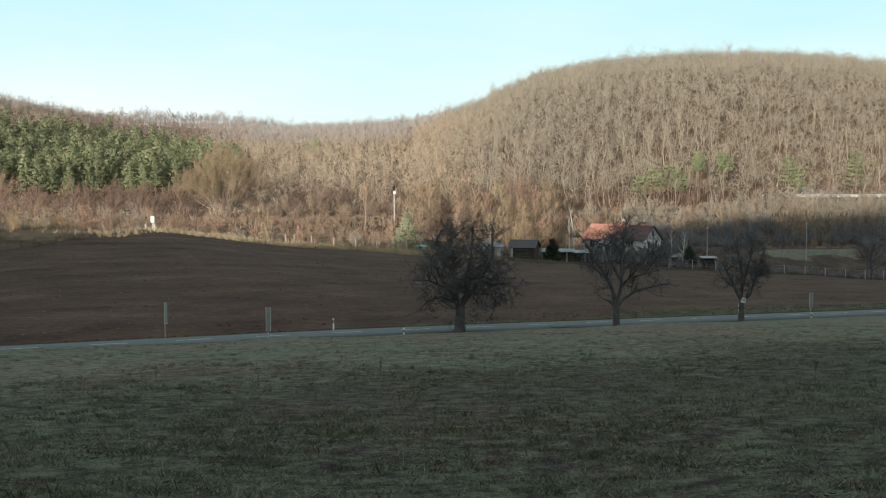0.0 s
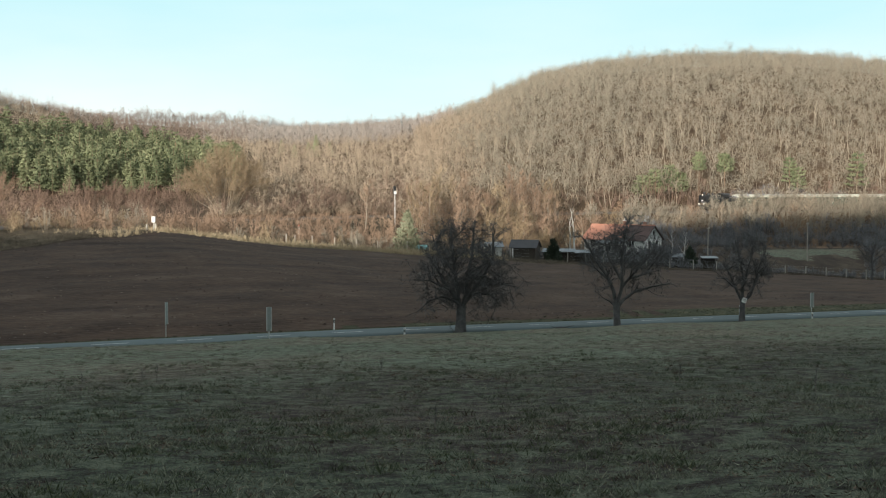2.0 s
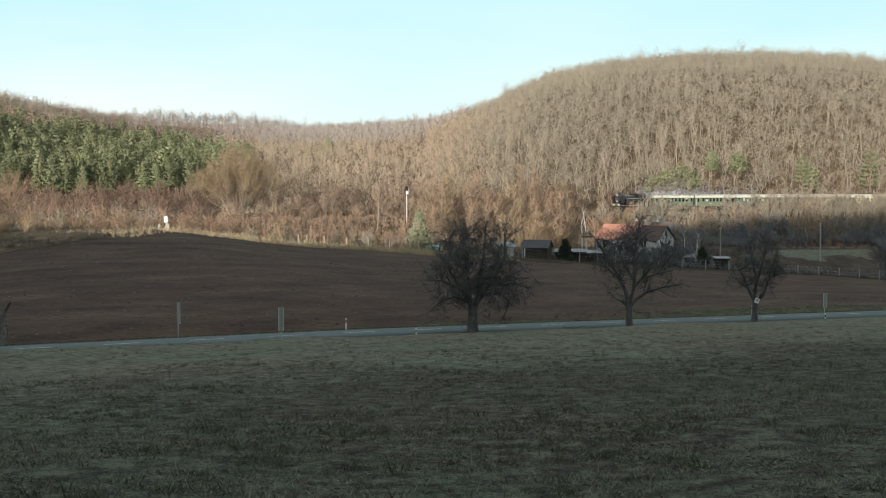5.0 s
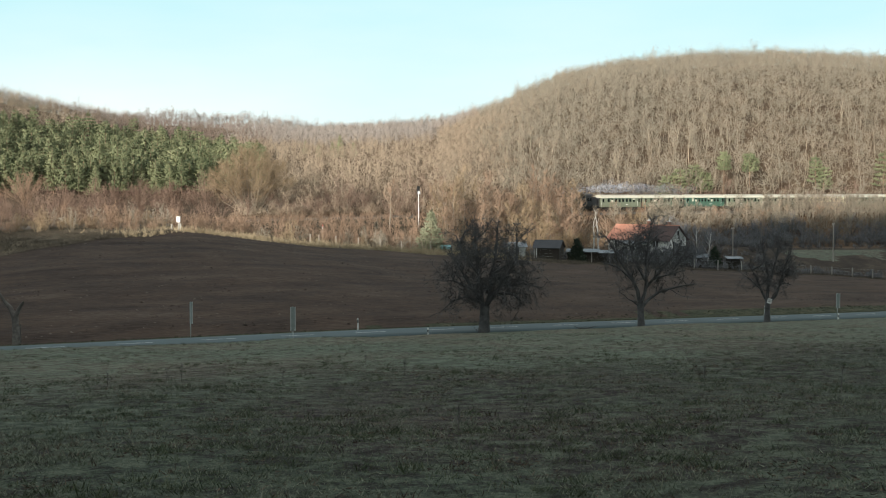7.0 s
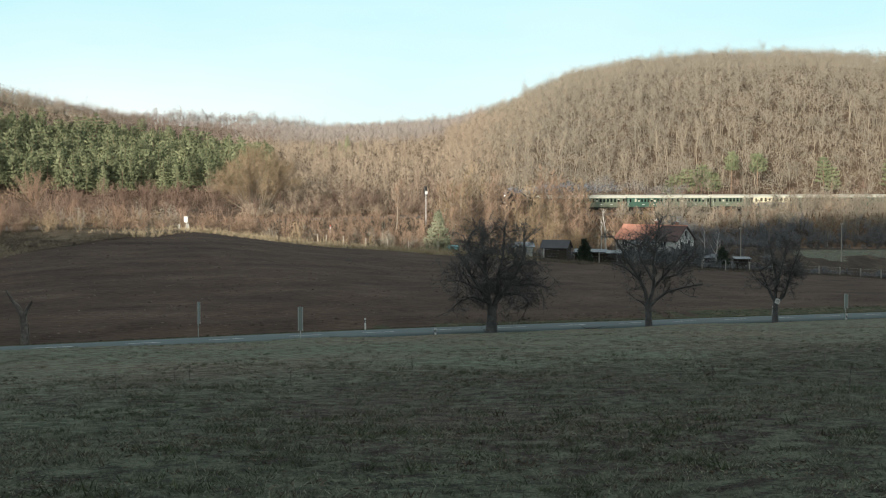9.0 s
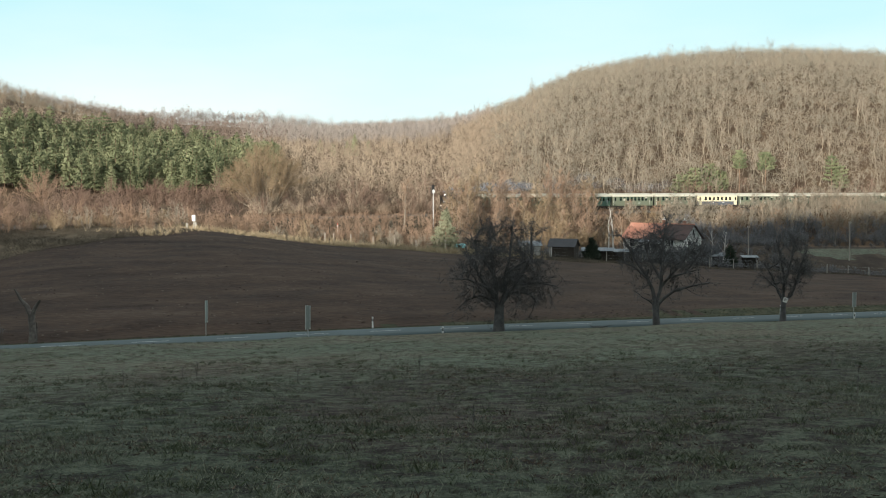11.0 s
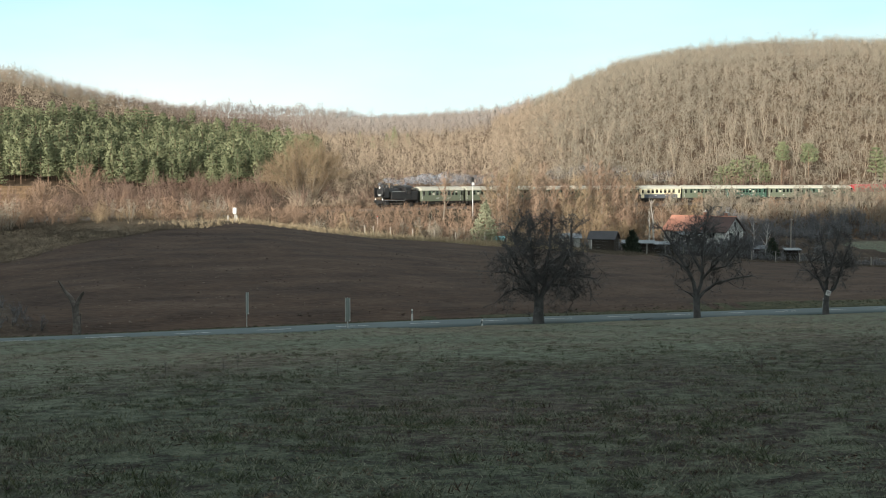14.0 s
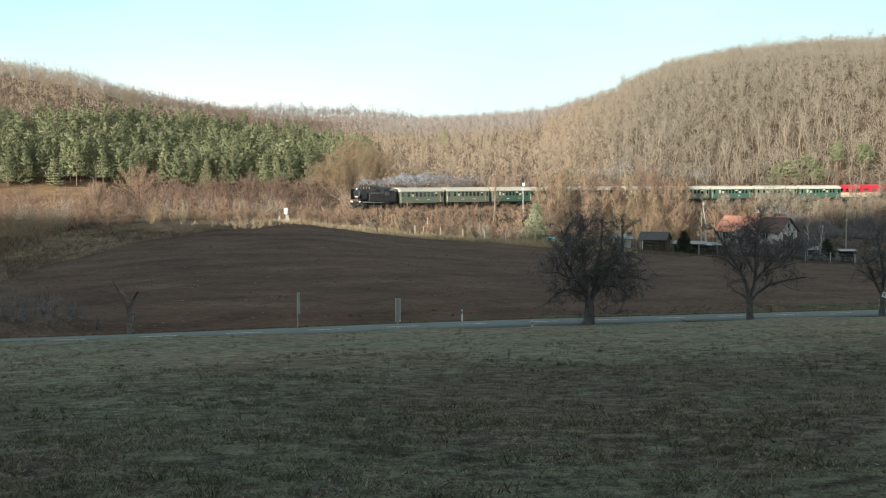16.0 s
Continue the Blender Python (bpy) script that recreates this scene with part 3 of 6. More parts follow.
def pine_zone(x, y):
    """The pine plantation on the slope beyond the railway, up to a line along the hillside."""
    u = pix(x, y)
    line = np.interp(u, (-400, -240, -28, 122, 272, 425), (155, 157, 152, 128, 107, 84)) / 2100
    return (u < 425) & (u > -330) & (y > np.interp(u, (-300, 425), (262, 300))) & ((ground_z(x, y) - 3.2) / y < line) & (y < 520)


def build_woods():
    rng = np.random.default_rng(11)
    near = [oak(rng, rng.uniform(6.2, 8.8), rng.uniform(2.4, 3.3), 7, 16, rng.uniform(0.03, 0.055), rng.uniform(0.2, 0.35), 0.05, 0.07, 1.15, 0.22, slight=True) for _ in range(12)]
    far = [oak(rng, rng.uniform(8.5, 11), rng.uniform(3.4, 4.6), 6, 14, rng.uniform(0.08, 0.12), 0.25, 0.04, 0.14, 1.4, 0.3, slight=True) for _ in range(8)]
    tall_far = [oak(rng, rng.uniform(12.5, 16), rng.uniform(3.0, 4.4), 8, 12, rng.uniform(0.17, 0.24), rng.uniform(0.38, 0.5), 0.03, 0.12, 1.6, 0.4) for _ in range(8)]

    def right_keep(x, y):
        off = rail_off(x, y)
        _, f = ridge(x, y)
        return (off > 7) & (y < f + 8) & ~pine_zone(x, y) & (y < 560 + 40)

    p = seeded(rng, -0.02, 0.40, 225, 640, lambda y: np.interp(y, (220, 420, 640), (3.2, 3.5, 3.9)), right_keep)
    pale = [oak(rng, rng.uniform(7.5, 10), rng.uniform(1.8, 2.8), 9, 13, rng.uniform(0.075, 0.115), rng.uniform(0.3, 0.5), 0.07, 0.06, 0.9, 0.5) for _ in range(10)]
    up = (p[:, 2] - 8) / 55 + 0.25 * np.sin(p[:, 0] * 0.09 + 2 * np.sin(p[:, 1] * 0.05))
    white = rng.random(len(p)) < np.clip(0.5 - up, 0.02, 0.42) * np.interp(pix(p[:, 0], p[:, 1]), (780, 930), (0.0, 1.0))
    scatter("pale_stemmed_wood", pale, p[white], [M_PALEBARK, M_TWIG], "pale-stemmed leafless trees on the lower hillside", "woodland", rng, (0.8, 1.15))
    p = p[~white]
    warm = pix(p[:, 0], p[:, 1]) + rng.normal(0, 45, len(p)) < 870 - 1.2 * p[:, 2]
    scatter("saddle_wood", near, p[warm], [M_WARMTWIG, M_WARMTWIG], "warm brown leafless wood in the saddle of the hills", "woodland", rng)
    p = p[~warm]
    scatter("bare_wood_right", near, p, [M_TWIG, M_TWIG], "leafless brown oak wood covering the sunlit hillside", "woodland", rng)

    def left_keep(x, y):
        off = rail_off(x, y)
        _, f = ridge(x, y)
        return (off > 7) & (y < f + 8) & ~pine_zone(x, y) & ((y > 315) | (pix(x, y) > 440))

    p = seeded(rng, -0.53, -0.02, 225, 540, lambda y: np.interp(y, (220, 540), (4.9, 6.0)), left_keep)
    scatter("bare_wood_left", near, p, [M_WARMTWIG, M_WARMTWIG], "leafless brown wood along the valley floor", "woodland", rng, (0.7, 1.1))
    def far_keep(x, y):
        return left_keep(x, y) & ((pix(x, y) < 742) | (y > 600) & (pix(x, y) < 800))

    p = seeded(rng, -0.53, 0.02, 540, 1040, lambda y: np.interp(y, (540, 1040), (6.2, 8.2)), lambda x, y: far_keep(x, y) & (y < ridge(x, y)[1] - np.interp(pix(x, y), (180, 260, 560, 700), (-5, 45, 45, -5))))
    p[:, 2] -= 0.8
    # this side of the far wood takes the twigs paled for haze
    pale_side = pix(p[:, 0], p[:, 1]) + rng.normal(0, 60, len(p)) > 420
    scatter("bare_wood_far", far, p[pale_side], [M_HAZETWIG, M_HAZETWIG], "distant leafless wood up to the skyline", "woodland", rng, (0.75, 1.1))
    scatter("bare_wood_upper", far, p[~pale_side], [M_PLUM, M_FARTWIG], "distant dim brown leafless wood above the pines", "woodland", rng, (0.6, 0.9))

    # a row of taller trees with clear stems on the far ridge
    def row_keep(x, y):
        _, f = ridge(x, y)
        u = pix(x, y)
        return (y > f - 9) & (y < f + 9) & (f > 740) & (u > 190) & (u < 770)

    p = seeded(rng, -0.3, 0.0, 740, 1030, lambda y: 3.7, row_keep)
    p[:, 2] -= 1.6
    scatter("ridge_row", tall_far, p, [M_HAZETWIG, M_HAZETWIG], "row of tall leafless trees with clear stems on the far ridge", "woodland", rng, (0.8, 1.1), factor=np.interp(pix(p[:, 0], p[:, 1]), (190, 260, 470, 560, 700, 770), (0.75, 1.0, 1.0, 0.7, 0.85, 0.6)))
    # close-grown trees along the skyline
    def crest_keep(x, y):
        _, f = ridge(x, y)
        return (y > f - 42 + 40 * rng.random(np.shape(x)) ** 1.5) & (y < f + 5) & (f < 830) & (pix(x, y) > -330) & (pix(x, y) < 1650)

    p = seeded(rng, -0.53, 0.40, 440, 835, lambda y: 3.3, crest_keep)
    crest = [oak(rng, rng.uniform(7, 9), rng.uniform(1.8, 2.6), 8, 8, rng.uniform(0.06, 0.09), 0.12, 0.04, 0.08, 0.9, 0.2) for _ in range(8)]
    scatter("skyline_wood", crest, p, [M_BARK, M_TWIG], "close-grown leafless trees along the skyline", "woodland", rng, (0.75, 1.05))
    under = [bush(rng, rng.uniform(2.2, 3.2), rng.uniform(1.3, 1.9), 6, 11, 0.05, 0.10, 0.9) for _ in range(4)]
    p = seeded(rng, -0.53, 0.40, 440, 835, lambda y: 3.1, lambda x, y: crest_keep(x, y) & (y > ridge(x, y)[1] - 14))
    p[:, 2] -= 0.9
    scatter("skyline_brush", under, p, [M_BARK, M_TWIG], "brushwood under the trees along the skyline", "thicket", rng, (1.0, 1.5))
    edge_pines = [pine(rng, rng.uniform(10, 12.5), rng.uniform(2.0, 2.6), 10, 6, rng.uniform(0.16, 0.4), 0.12, 0.12, 7, 0.75, 0.6) for _ in range(8)]
    pines = [pine(rng, rng.uniform(9.5, 12.5), rng.uniform(2.0, 2.6), 6, 6, rng.uniform(0.42, 0.52), 0.12, 0.08, 6, 0.8, 0.55) for _ in range(9)]
    p = seeded(rng, -0.55, -0.16, 258, 520, lambda y: np.interp(y, (258, 400), (4.1, 4.9)), pine_zone)
    p[:, 2] -= 1.2
    front = ~pine_zone(p[:, 0] * (1 - 16 / p[:, 1]), p[:, 1] - 16)
    scatter("pine_plantation_edge", edge_pines, p[front], [M_PINEBARK, M_NEEDLE], "tall green pines along the foot of the plantation", "woodland", rng, (0.8, 1.08))
    scatter("pine_plantation", pines, p[~front], [M_PINEBARK, M_NEEDLE], "dense green pine plantation on the sunlit slope", "woodland", rng, (0.75, 1.08))

    # shrubs between field and railway
    bank = [bare_tree(rng, rng.uniform(6.5, 9), rng.uniform(2.2, 3.0), 13, 26, rng.uniform(0.07, 0.12), 0.15, 0.8, 0.06, 1.0) for _ in range(6)]

    def bank_keep(x, y):
        u, off = pix(x, y), rail_off(x, y)
        return (u > 712) & (u < 985) & (off < -4) & (off > -24) & ((u > 870) | (rng.random(np.shape(x)) < 0.62))

    p = seeded(rng, -0.05, 0.12, 200, 290, lambda y: 2.3, bank_keep)
    k = np.sin(p[:, 0] * 0.4 + 1.5 * np.sin(p[:, 1] * 0.2)) > -0.45
    scatter("bank_wood_red", bank, p[k], [M_BARK, M_REDTWIG], "reddish leafless young trees on the railway bank", "woodland", rng, (0.75, 1.1))
    scatter("bank_wood_ochre", bank, p[~k], [M_BARK, M_OCHRE], "ochre leafless young trees on the railway bank", "woodland", rng, (0.75, 1.1))
    sprigs = [bush(rng, rng.uniform(2.2, 3.6), rng.uniform(1.3, 2.0), 6, 13, 0.04, 0.06, 0.7) for _ in range(6)]
    brush = [bush(rng, rng.uniform(1.4, 2.4), rng.uniform(0.9, 1.5), 14, 12, 0.03, 0.04, 0.5) for _ in range(4)]

    def gully_keep(x, y):
        s, n = to_road(x, y)
        return gully(s, n) & (s > -75) & (n > 6) & (rng.random(np.shape(x)) < np.interp(n, (9, 15, 24), (1.0, 0.3, 0.1)))

    p = seeded(rng, -0.75, -0.3, 60, 135, lambda y: 0.9, gully_keep)
    scatter("gully_brush", sprigs, p, [M_DARKBARK, M_SHADEGREYTWIG], "low dark brush in the gully beside the road", "thicket", rng, (0.2, 0.5))
    def garden_keep(x, y):
        s, n = to_road(x, y)
        d, u = n - edge_n(s), pix(x, y)
        return (u > 860) & (d > 2.5) & (rail_off(x, y) < -24) & ~((u > 1320) & (u < 1530) & (d > 7) & (d < 32)) & ~((np.abs(x - 35.5) < 8) & (y > 228)) & ~((np.abs(x - 14) < 3.5) & (np.abs(y - 206) < 4))

    p = seeded(rng, 0.03, 0.5, 195, 290, lambda y: 3.5, garden_keep)
    def hedge_keep(x, y):
        s, n = to_road(x, y)
        d, u = n - edge_n(s), pix(x, y)
        return (u > 1180) & (u < 1640) & (d > 1.6) & (d < 6.5)

    q = seeded(rng, 0.17, 0.43, 195, 250, lambda y: 1.5, hedge_keep)
    # hedge and garden brush carry the grey that imitates shade
    scatter("fence_hedge", brush, q, [M_DARKBARK, M_SHADEGREYTWIG], "low dark hedge behind the garden fence", "thicket", rng, (0.4, 0.85))
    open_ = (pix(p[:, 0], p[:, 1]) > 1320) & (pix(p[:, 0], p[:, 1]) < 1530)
    scatter("hedge_brush", brush, p[open_], [M_DARKBARK, M_SHADEGREYTWIG], "low dark hedge along the garden fence", "thicket", rng, (0.35, 0.6))
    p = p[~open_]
    scatter("garden_brush", brush, p, [M_DARKBARK, M_SHADEGREYTWIG], "low dark leafless brush in the shaded gardens", "thicket", rng, (0.6, 1.5))
    reds = [bush(rng, rng.uniform(2.6, 4.2), rng.uniform(1.5, 2.4), 12, 17, 0.035, 0.055, 0.6) for _ in range(6)]

    def shrub_keep(x, y):
        s, n = to_road(x, y)
        off = rail_off(x, y)
        return (n > edge_n(s) + np.where(s < -8, 7, 3)) & (off < -3.5) & (off > -45) & ((pix(x, y) < 880) | (off > -26)) & ((off < -4) | (pix(x, y) > 715))

    def beyond_keep(x, y):
        off = rail_off(x, y)
        return (off > 3.5) & (y < 330) & ((pix(x, y) < 440) & ~pine_zone(x, y) | (off < np.where(pix(x, y) < 780, 30, 14)))

    tall = [bush(rng, rng.uniform(3.8, 5.6), rng.uniform(2.4, 3.6), 18, 28, 0.04, 0.05, 0.65) for _ in range(5)]
    p = seeded(rng, -0.55, 0.46, 150, 340, lambda y: 6.6, beyond_keep)
    p = p[(pix(p[:, 0], p[:, 1]) > -100) | (p[:, 1] < 205)]
    scatter("brown_scrub", tall, p, [M_PLUM, M_PLUM], "tall brown leafless scrub beyond the railway", "thicket", rng, (0.7, 1.25), clump=0.4, factor=np.interp(pix(p[:, 0], p[:, 1]), (420, 560), (0.72, 1.0)))
    p = seeded(rng, -0.55, 0.46, 120, 330, lambda y: 2.3, shrub_keep)
    k = np.sin(p[:, 0] * 0.33 + 2 * np.sin(p[:, 1] * 0.17)) + 0.8 * np.sin(p[:, 1] * 0.41 + p[:, 0] * 0.13) + rng.normal(0, 0.5, len(p))
    def ledge_keep(x, y):
        u, off = pix(x, y), rail_off(x, y)
        return (u > 1040) & (u < 1640) & (off < np.where(u < 1300, -10, -5)) & (off > -20) & (np.sin(x * 0.5 + 1.3 * np.sin(y * 0.31)) > -0.2)

    q = seeded(rng, 0.1, 0.45, 235, 340, lambda y: 4.2, ledge_keep)
    scatter("ledge_saplings", bank, q, [M_BARK, M_WARMTWIG], "pale brown saplings below the railway", "woodland", rng, (0.4, 0.75))
    def screen_keep(x, y):
        u, off = pix(x, y), rail_off(x, y)
        return (u > 1215) & (u < 1680) & (off < -4.2) & (off > -8.5)

    q = seeded(rng, 0.18, 0.45, 250, 350, lambda y: 1.4, screen_keep)
    high = pix(q[:, 0], q[:, 1]) + rng.normal(0, 30, len(q)) > 1330
    scatter("rail_saplings", bank, q[high], [M_BARK, M_TWIG], "brown saplings close below the railway", "woodland", rng, (0.48, 0.72))
    scatter("rail_brush", bank, q[~high], [M_BARK, M_REDTWIG], "low reddish brush close below the railway", "thicket", rng, (0.14, 0.28))
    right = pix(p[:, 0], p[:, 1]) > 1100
    # bushes low on the bank get shade by colour: grey instead of brown
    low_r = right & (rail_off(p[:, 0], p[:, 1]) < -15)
    scatter("shaded_thicket", reds, p[low_r], [M_DARKBARK, M_SHADEGREYTWIG], "leafless thicket at the foot of the bank, coloured grey for shade", "thicket", rng, (0.8, 1.3), clump=0.3)
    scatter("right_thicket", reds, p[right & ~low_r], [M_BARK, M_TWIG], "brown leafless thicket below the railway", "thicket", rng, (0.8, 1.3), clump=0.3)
    front = (pix(p[:, 0], p[:, 1]) < 715) & (pix(p[:, 0], p[:, 1]) > 250) & (rail_off(p[:, 0], p[:, 1]) > -24)
    close = front & (rail_off(p[:, 0], p[:, 1]) > -9)
    scatter("low_thicket", reds, p[front & ~close], [M_REDTWIG, M_REDTWIG], "low reddish leafless thicket before the railway", "thicket", rng, (0.5, 0.9))
    scatter("trackside_brush", reds, p[close], [M_REDTWIG, M_REDTWIG], "waist-high leafless brush beside the track", "thicket", rng, (0.3, 0.52))

    def strip_keep(x, y):
        u, off = pix(x, y), rail_off(x, y)
        return (u > -420) & (u < 720) & (off < -2.9) & (off > -5.2)

    q = seeded(rng, -0.57, 0.0, 130, 245, lambda y: 0.95, strip_keep)
    scatter("track_edge_brush", sprigs, q, [M_REDTWIG, M_REDTWIG], "low reddish brush along the edge of the track", "thicket", rng, (0.26, 0.42))

    def behind_keep(x, y):
        u, off = pix(x, y), rail_off(x, y)
        return (u > 380) & (u < 1010) & (off > 3.4) & (off < 13)

    q = seeded(rng, -0.2, 0.12, 200, 310, lambda y: 2.6, behind_keep)
    scatter("wood_edge_brush", reds, q, [M_REDTWIG, M_WARMTWIG], "warm brown brush at the edge of the wood", "thicket", rng, (0.6, 1.15))
    right = right | front
    p, k = p[~right], k[~right]
    scatter("red_thicket", reds, p[k < 0.2], [M_REDTWIG, M_REDTWIG], "dense reddish-brown leafless thicket beside the railway", "thicket", rng, (0.5, 1.0), clump=0.4)
    scatter("brown_thicket", reds, p[(k >= 0.2) & (k < 0.9)], [M_BARK, M_TWIG], "grey-brown leafless thicket beside the railway", "thicket", rng, (0.6, 1.1))
    scatter("ochre_thicket", reds, p[k >= 0.9], [M_OCHRE, M_OCHRE], "ochre leafless thicket beside the railway", "thicket", rng, (0.5, 1.0))


build_woods()


# ---- small helpers for things ----
def part(name, bm, material, parent=None, label=""):
    me = bpy.data.meshes.new(name)
    bm.to_mesh(me)
    bm.free()
    me.materials.append(material)
    ob = new(name, me)
    if parent:
        ob.parent = parent
    return tagged(ob, label)


def thing(name, m, label, category, group="", kind=""):
    ob = new(name)
    ob.matrix_basis = m
    return tagged(ob, label, category, group, kind)


def box(bm, x0, x1, y0, y1, z0, z1, bevel=0.0):
    v = [bm.verts.new((x, y, z)) for x in (x0, x1) for y in (y0, y1) for z in (z0, z1)]
    fs = [bm.faces.new([v[i] for i in q]) for q in ((0, 1, 3, 2), (4, 6, 7, 5), (0, 4, 5, 1), (2, 3, 7, 6), (0, 2, 6, 4), (1, 5, 7, 3))]
    if bevel:
        bmesh.ops.bevel(bm, geom=list({e for f in fs for e in f.edges}), offset=bevel, segments=1, affect="EDGES")
    return bm


def rod(bm, a, b, r, sides=8, r2=None):
    a, b = Vector(a), Vector(b)
    d = b - a
    m = Matrix.Translation((a + b) / 2) @ d.to_track_quat("Z", "Y").to_matrix().to_4x4()
    bmesh.ops.create_cone(bm, cap_ends=True, segments=sides, radius1=r, radius2=r if r2 is None else r2, depth=d.length, matrix=m)
    return bm


def loft(bm, rings):
    """Skin between rings of equal count, closed at both ends."""
    rows = [[bm.verts.new(p) for p in r] for r in rings]
    k = len(rows[0])
    for a, b in zip(rows, rows[1:]):
        for i in range(k):
            bm.faces.new((a[i], a[(i + 1) % k], b[(i + 1) % k], b[i]))
    bm.faces.new(rows[0][::-1])
    bm.faces.new(rows[-1])
    return bm


def B():
    return bmesh.new()


def place(x, y, turn=0.0, up=0.0):
    return pose(x, y, float(surface_z(x, y)) + up, 0, 0, turn)


def roadside(s, n, turn=0.0):
    x, y = from_road(s, n)
    return place(float(x), float(y), turn)


# ---- roadside trees ----
def grown(rng, start, way, length, r, droop, wander=0.25, steps=4):
    """A bending branch as a list of points."""
    p, d = np.array(start, float), np.array(way, float)
    d /= np.linalg.norm(d)
    pts = [p]
    for i in range(steps):
        d = d + rng.normal(0, wander, 3) + np.array((0, 0, droop))
        d /= np.linalg.norm(d)
        p = p + d * length / steps
        pts.append(p)
    return np.array(pts)


def old_tree(name, m, trunk, limbs, seed, label, twig_len=0.6, subs=9, twigs_each=30, droop=-0.02, sub_len=2.2, fill=None):
    """An old roadside fruit tree: trunk, main limbs by their points, then branches and twigs grown from them."""
    rng = np.random.default_rng(seed)
    tree = thing(name, m, label, "tree", "old trees along the road")
    v, f = tube(*trunk, 10)
    mesh_object("trunk", v, f, [M_DARKBARK], None, True, tree)
    C = Heap()
    st, wy, ln = [], [], []
    mains = []
    for pts, r in limbs:
        P = np.array(pts, float)
        P[:, 1] += np.linspace(0, 1, len(P)) * rng.uniform(-1.6, 1.6)
        mains.append((P, r))
    # boughs that fill the crown out to its rounded outline
    count, cx, cz, rx, rz = fill
    forks = np.concatenate([P[1:-1] for P, r in mains] + [P[:-1] * 0.5 + P[1:] * 0.5 for P, r in mains])
    for i in range(count):
        d = rng.normal(size=3)
        d /= np.linalg.norm(d)
        tip = np.array((cx, 0, cz)) + d * (0.72 + 0.3 * rng.random()) * np.array((rx, rx * 0.85, rz))
        near = np.linalg.norm(forks - tip, axis=1) + 0.5 * np.maximum(0, forks[:, 2] - tip[2])
        foot = forks[np.argsort(near)[rng.integers(0, 4)]]
        bend = rng.normal(0, 0.12 * np.linalg.norm(tip - foot), 3) + (0, 0, 0.08 * rz)
        mains.append((np.array([foot, foot * 0.6 + tip * 0.4 + bend, foot * 0.25 + tip * 0.75 + bend * 0.6, tip]), 0.075))
    for P, r in mains:
        rad = np.linspace(r, r * 0.3, len(P))
        v, f = tube(P, rad, 7)
        mesh_object("limb", v, f, [M_DARKBARK], None, True, tree)
        seg = np.linalg.norm(np.diff(P, axis=0), axis=1)
        L = seg.sum()
        cum = np.concatenate([[0], np.cumsum(seg)]) / L
        for i in range(int(subs * L / 3)):
            t = 0.18 + 0.82 * rng.random()
            b = np.array([np.interp(t, cum, P[:, j]) for j in range(3)])
            k = min(int(np.searchsorted(cum, t)) - 1, len(P) - 2)
            fwd = P[k + 1] - P[k]
            fwd /= np.linalg.norm(fwd)
            d = fwd * 0.7 + rng.normal(0, 0.7, 3) + np.array((0, 0, 0.15))
            l2 = sub_len * (0.5 + 0.8 * rng.random())
            q = grown(rng, b, d, l2, 0, droop)
            r2 = max(0.018, r * 0.26 * (0.5 + 0.6 * rng.random()))
            C.add(*tube(q, np.linspace(r2, r2 * 0.25, len(q)), 4), 0)
            for j in range(4):
                t2 = 0.25 + 0.75 * rng.random()
                b2 = np.array([np.interp(t2 * (len(q) - 1), np.arange(len(q)), q[:, z]) for z in range(3)])
                d2 = (q[-1] - q[0]) / l2 * 0.6 + rng.normal(0, 0.6, 3)
                q2 = grown(rng, b2, d2, l2 * 0.5, 0, droop, 0.3, 3)
                C.add(*tube(q2, np.linspace(r2 * 0.45, 0.006, len(q2)), 3), 0)
                t3 = rng.random(twigs_each) * 3
                pos = np.stack([np.interp(t3, np.arange(4), q2[:, z]) for z in range(3)], 1)
                way3 = (q2[-1] - q2[0]) / (l2 * 0.5) * 0.5 + rng.normal(0, 0.65, (twigs_each, 3))
                way3 /= np.linalg.norm(way3, axis=1, keepdims=True)
                st.append(pos), wy.append(way3), ln.append(twig_len * (0.4 + rng.random(twigs_each)))
    twigs(C, np.concatenate(st), np.concatenate(wy), np.concatenate(ln), 0.025, 0, rng)
    v, f, s = C.arrays()
    mesh_object("crown", v, f, [M_DARKBARK], None, False, tree)
    return tree


def limb(r, *xz):
    return [(x, 0.0, z) for x, z in xz], r


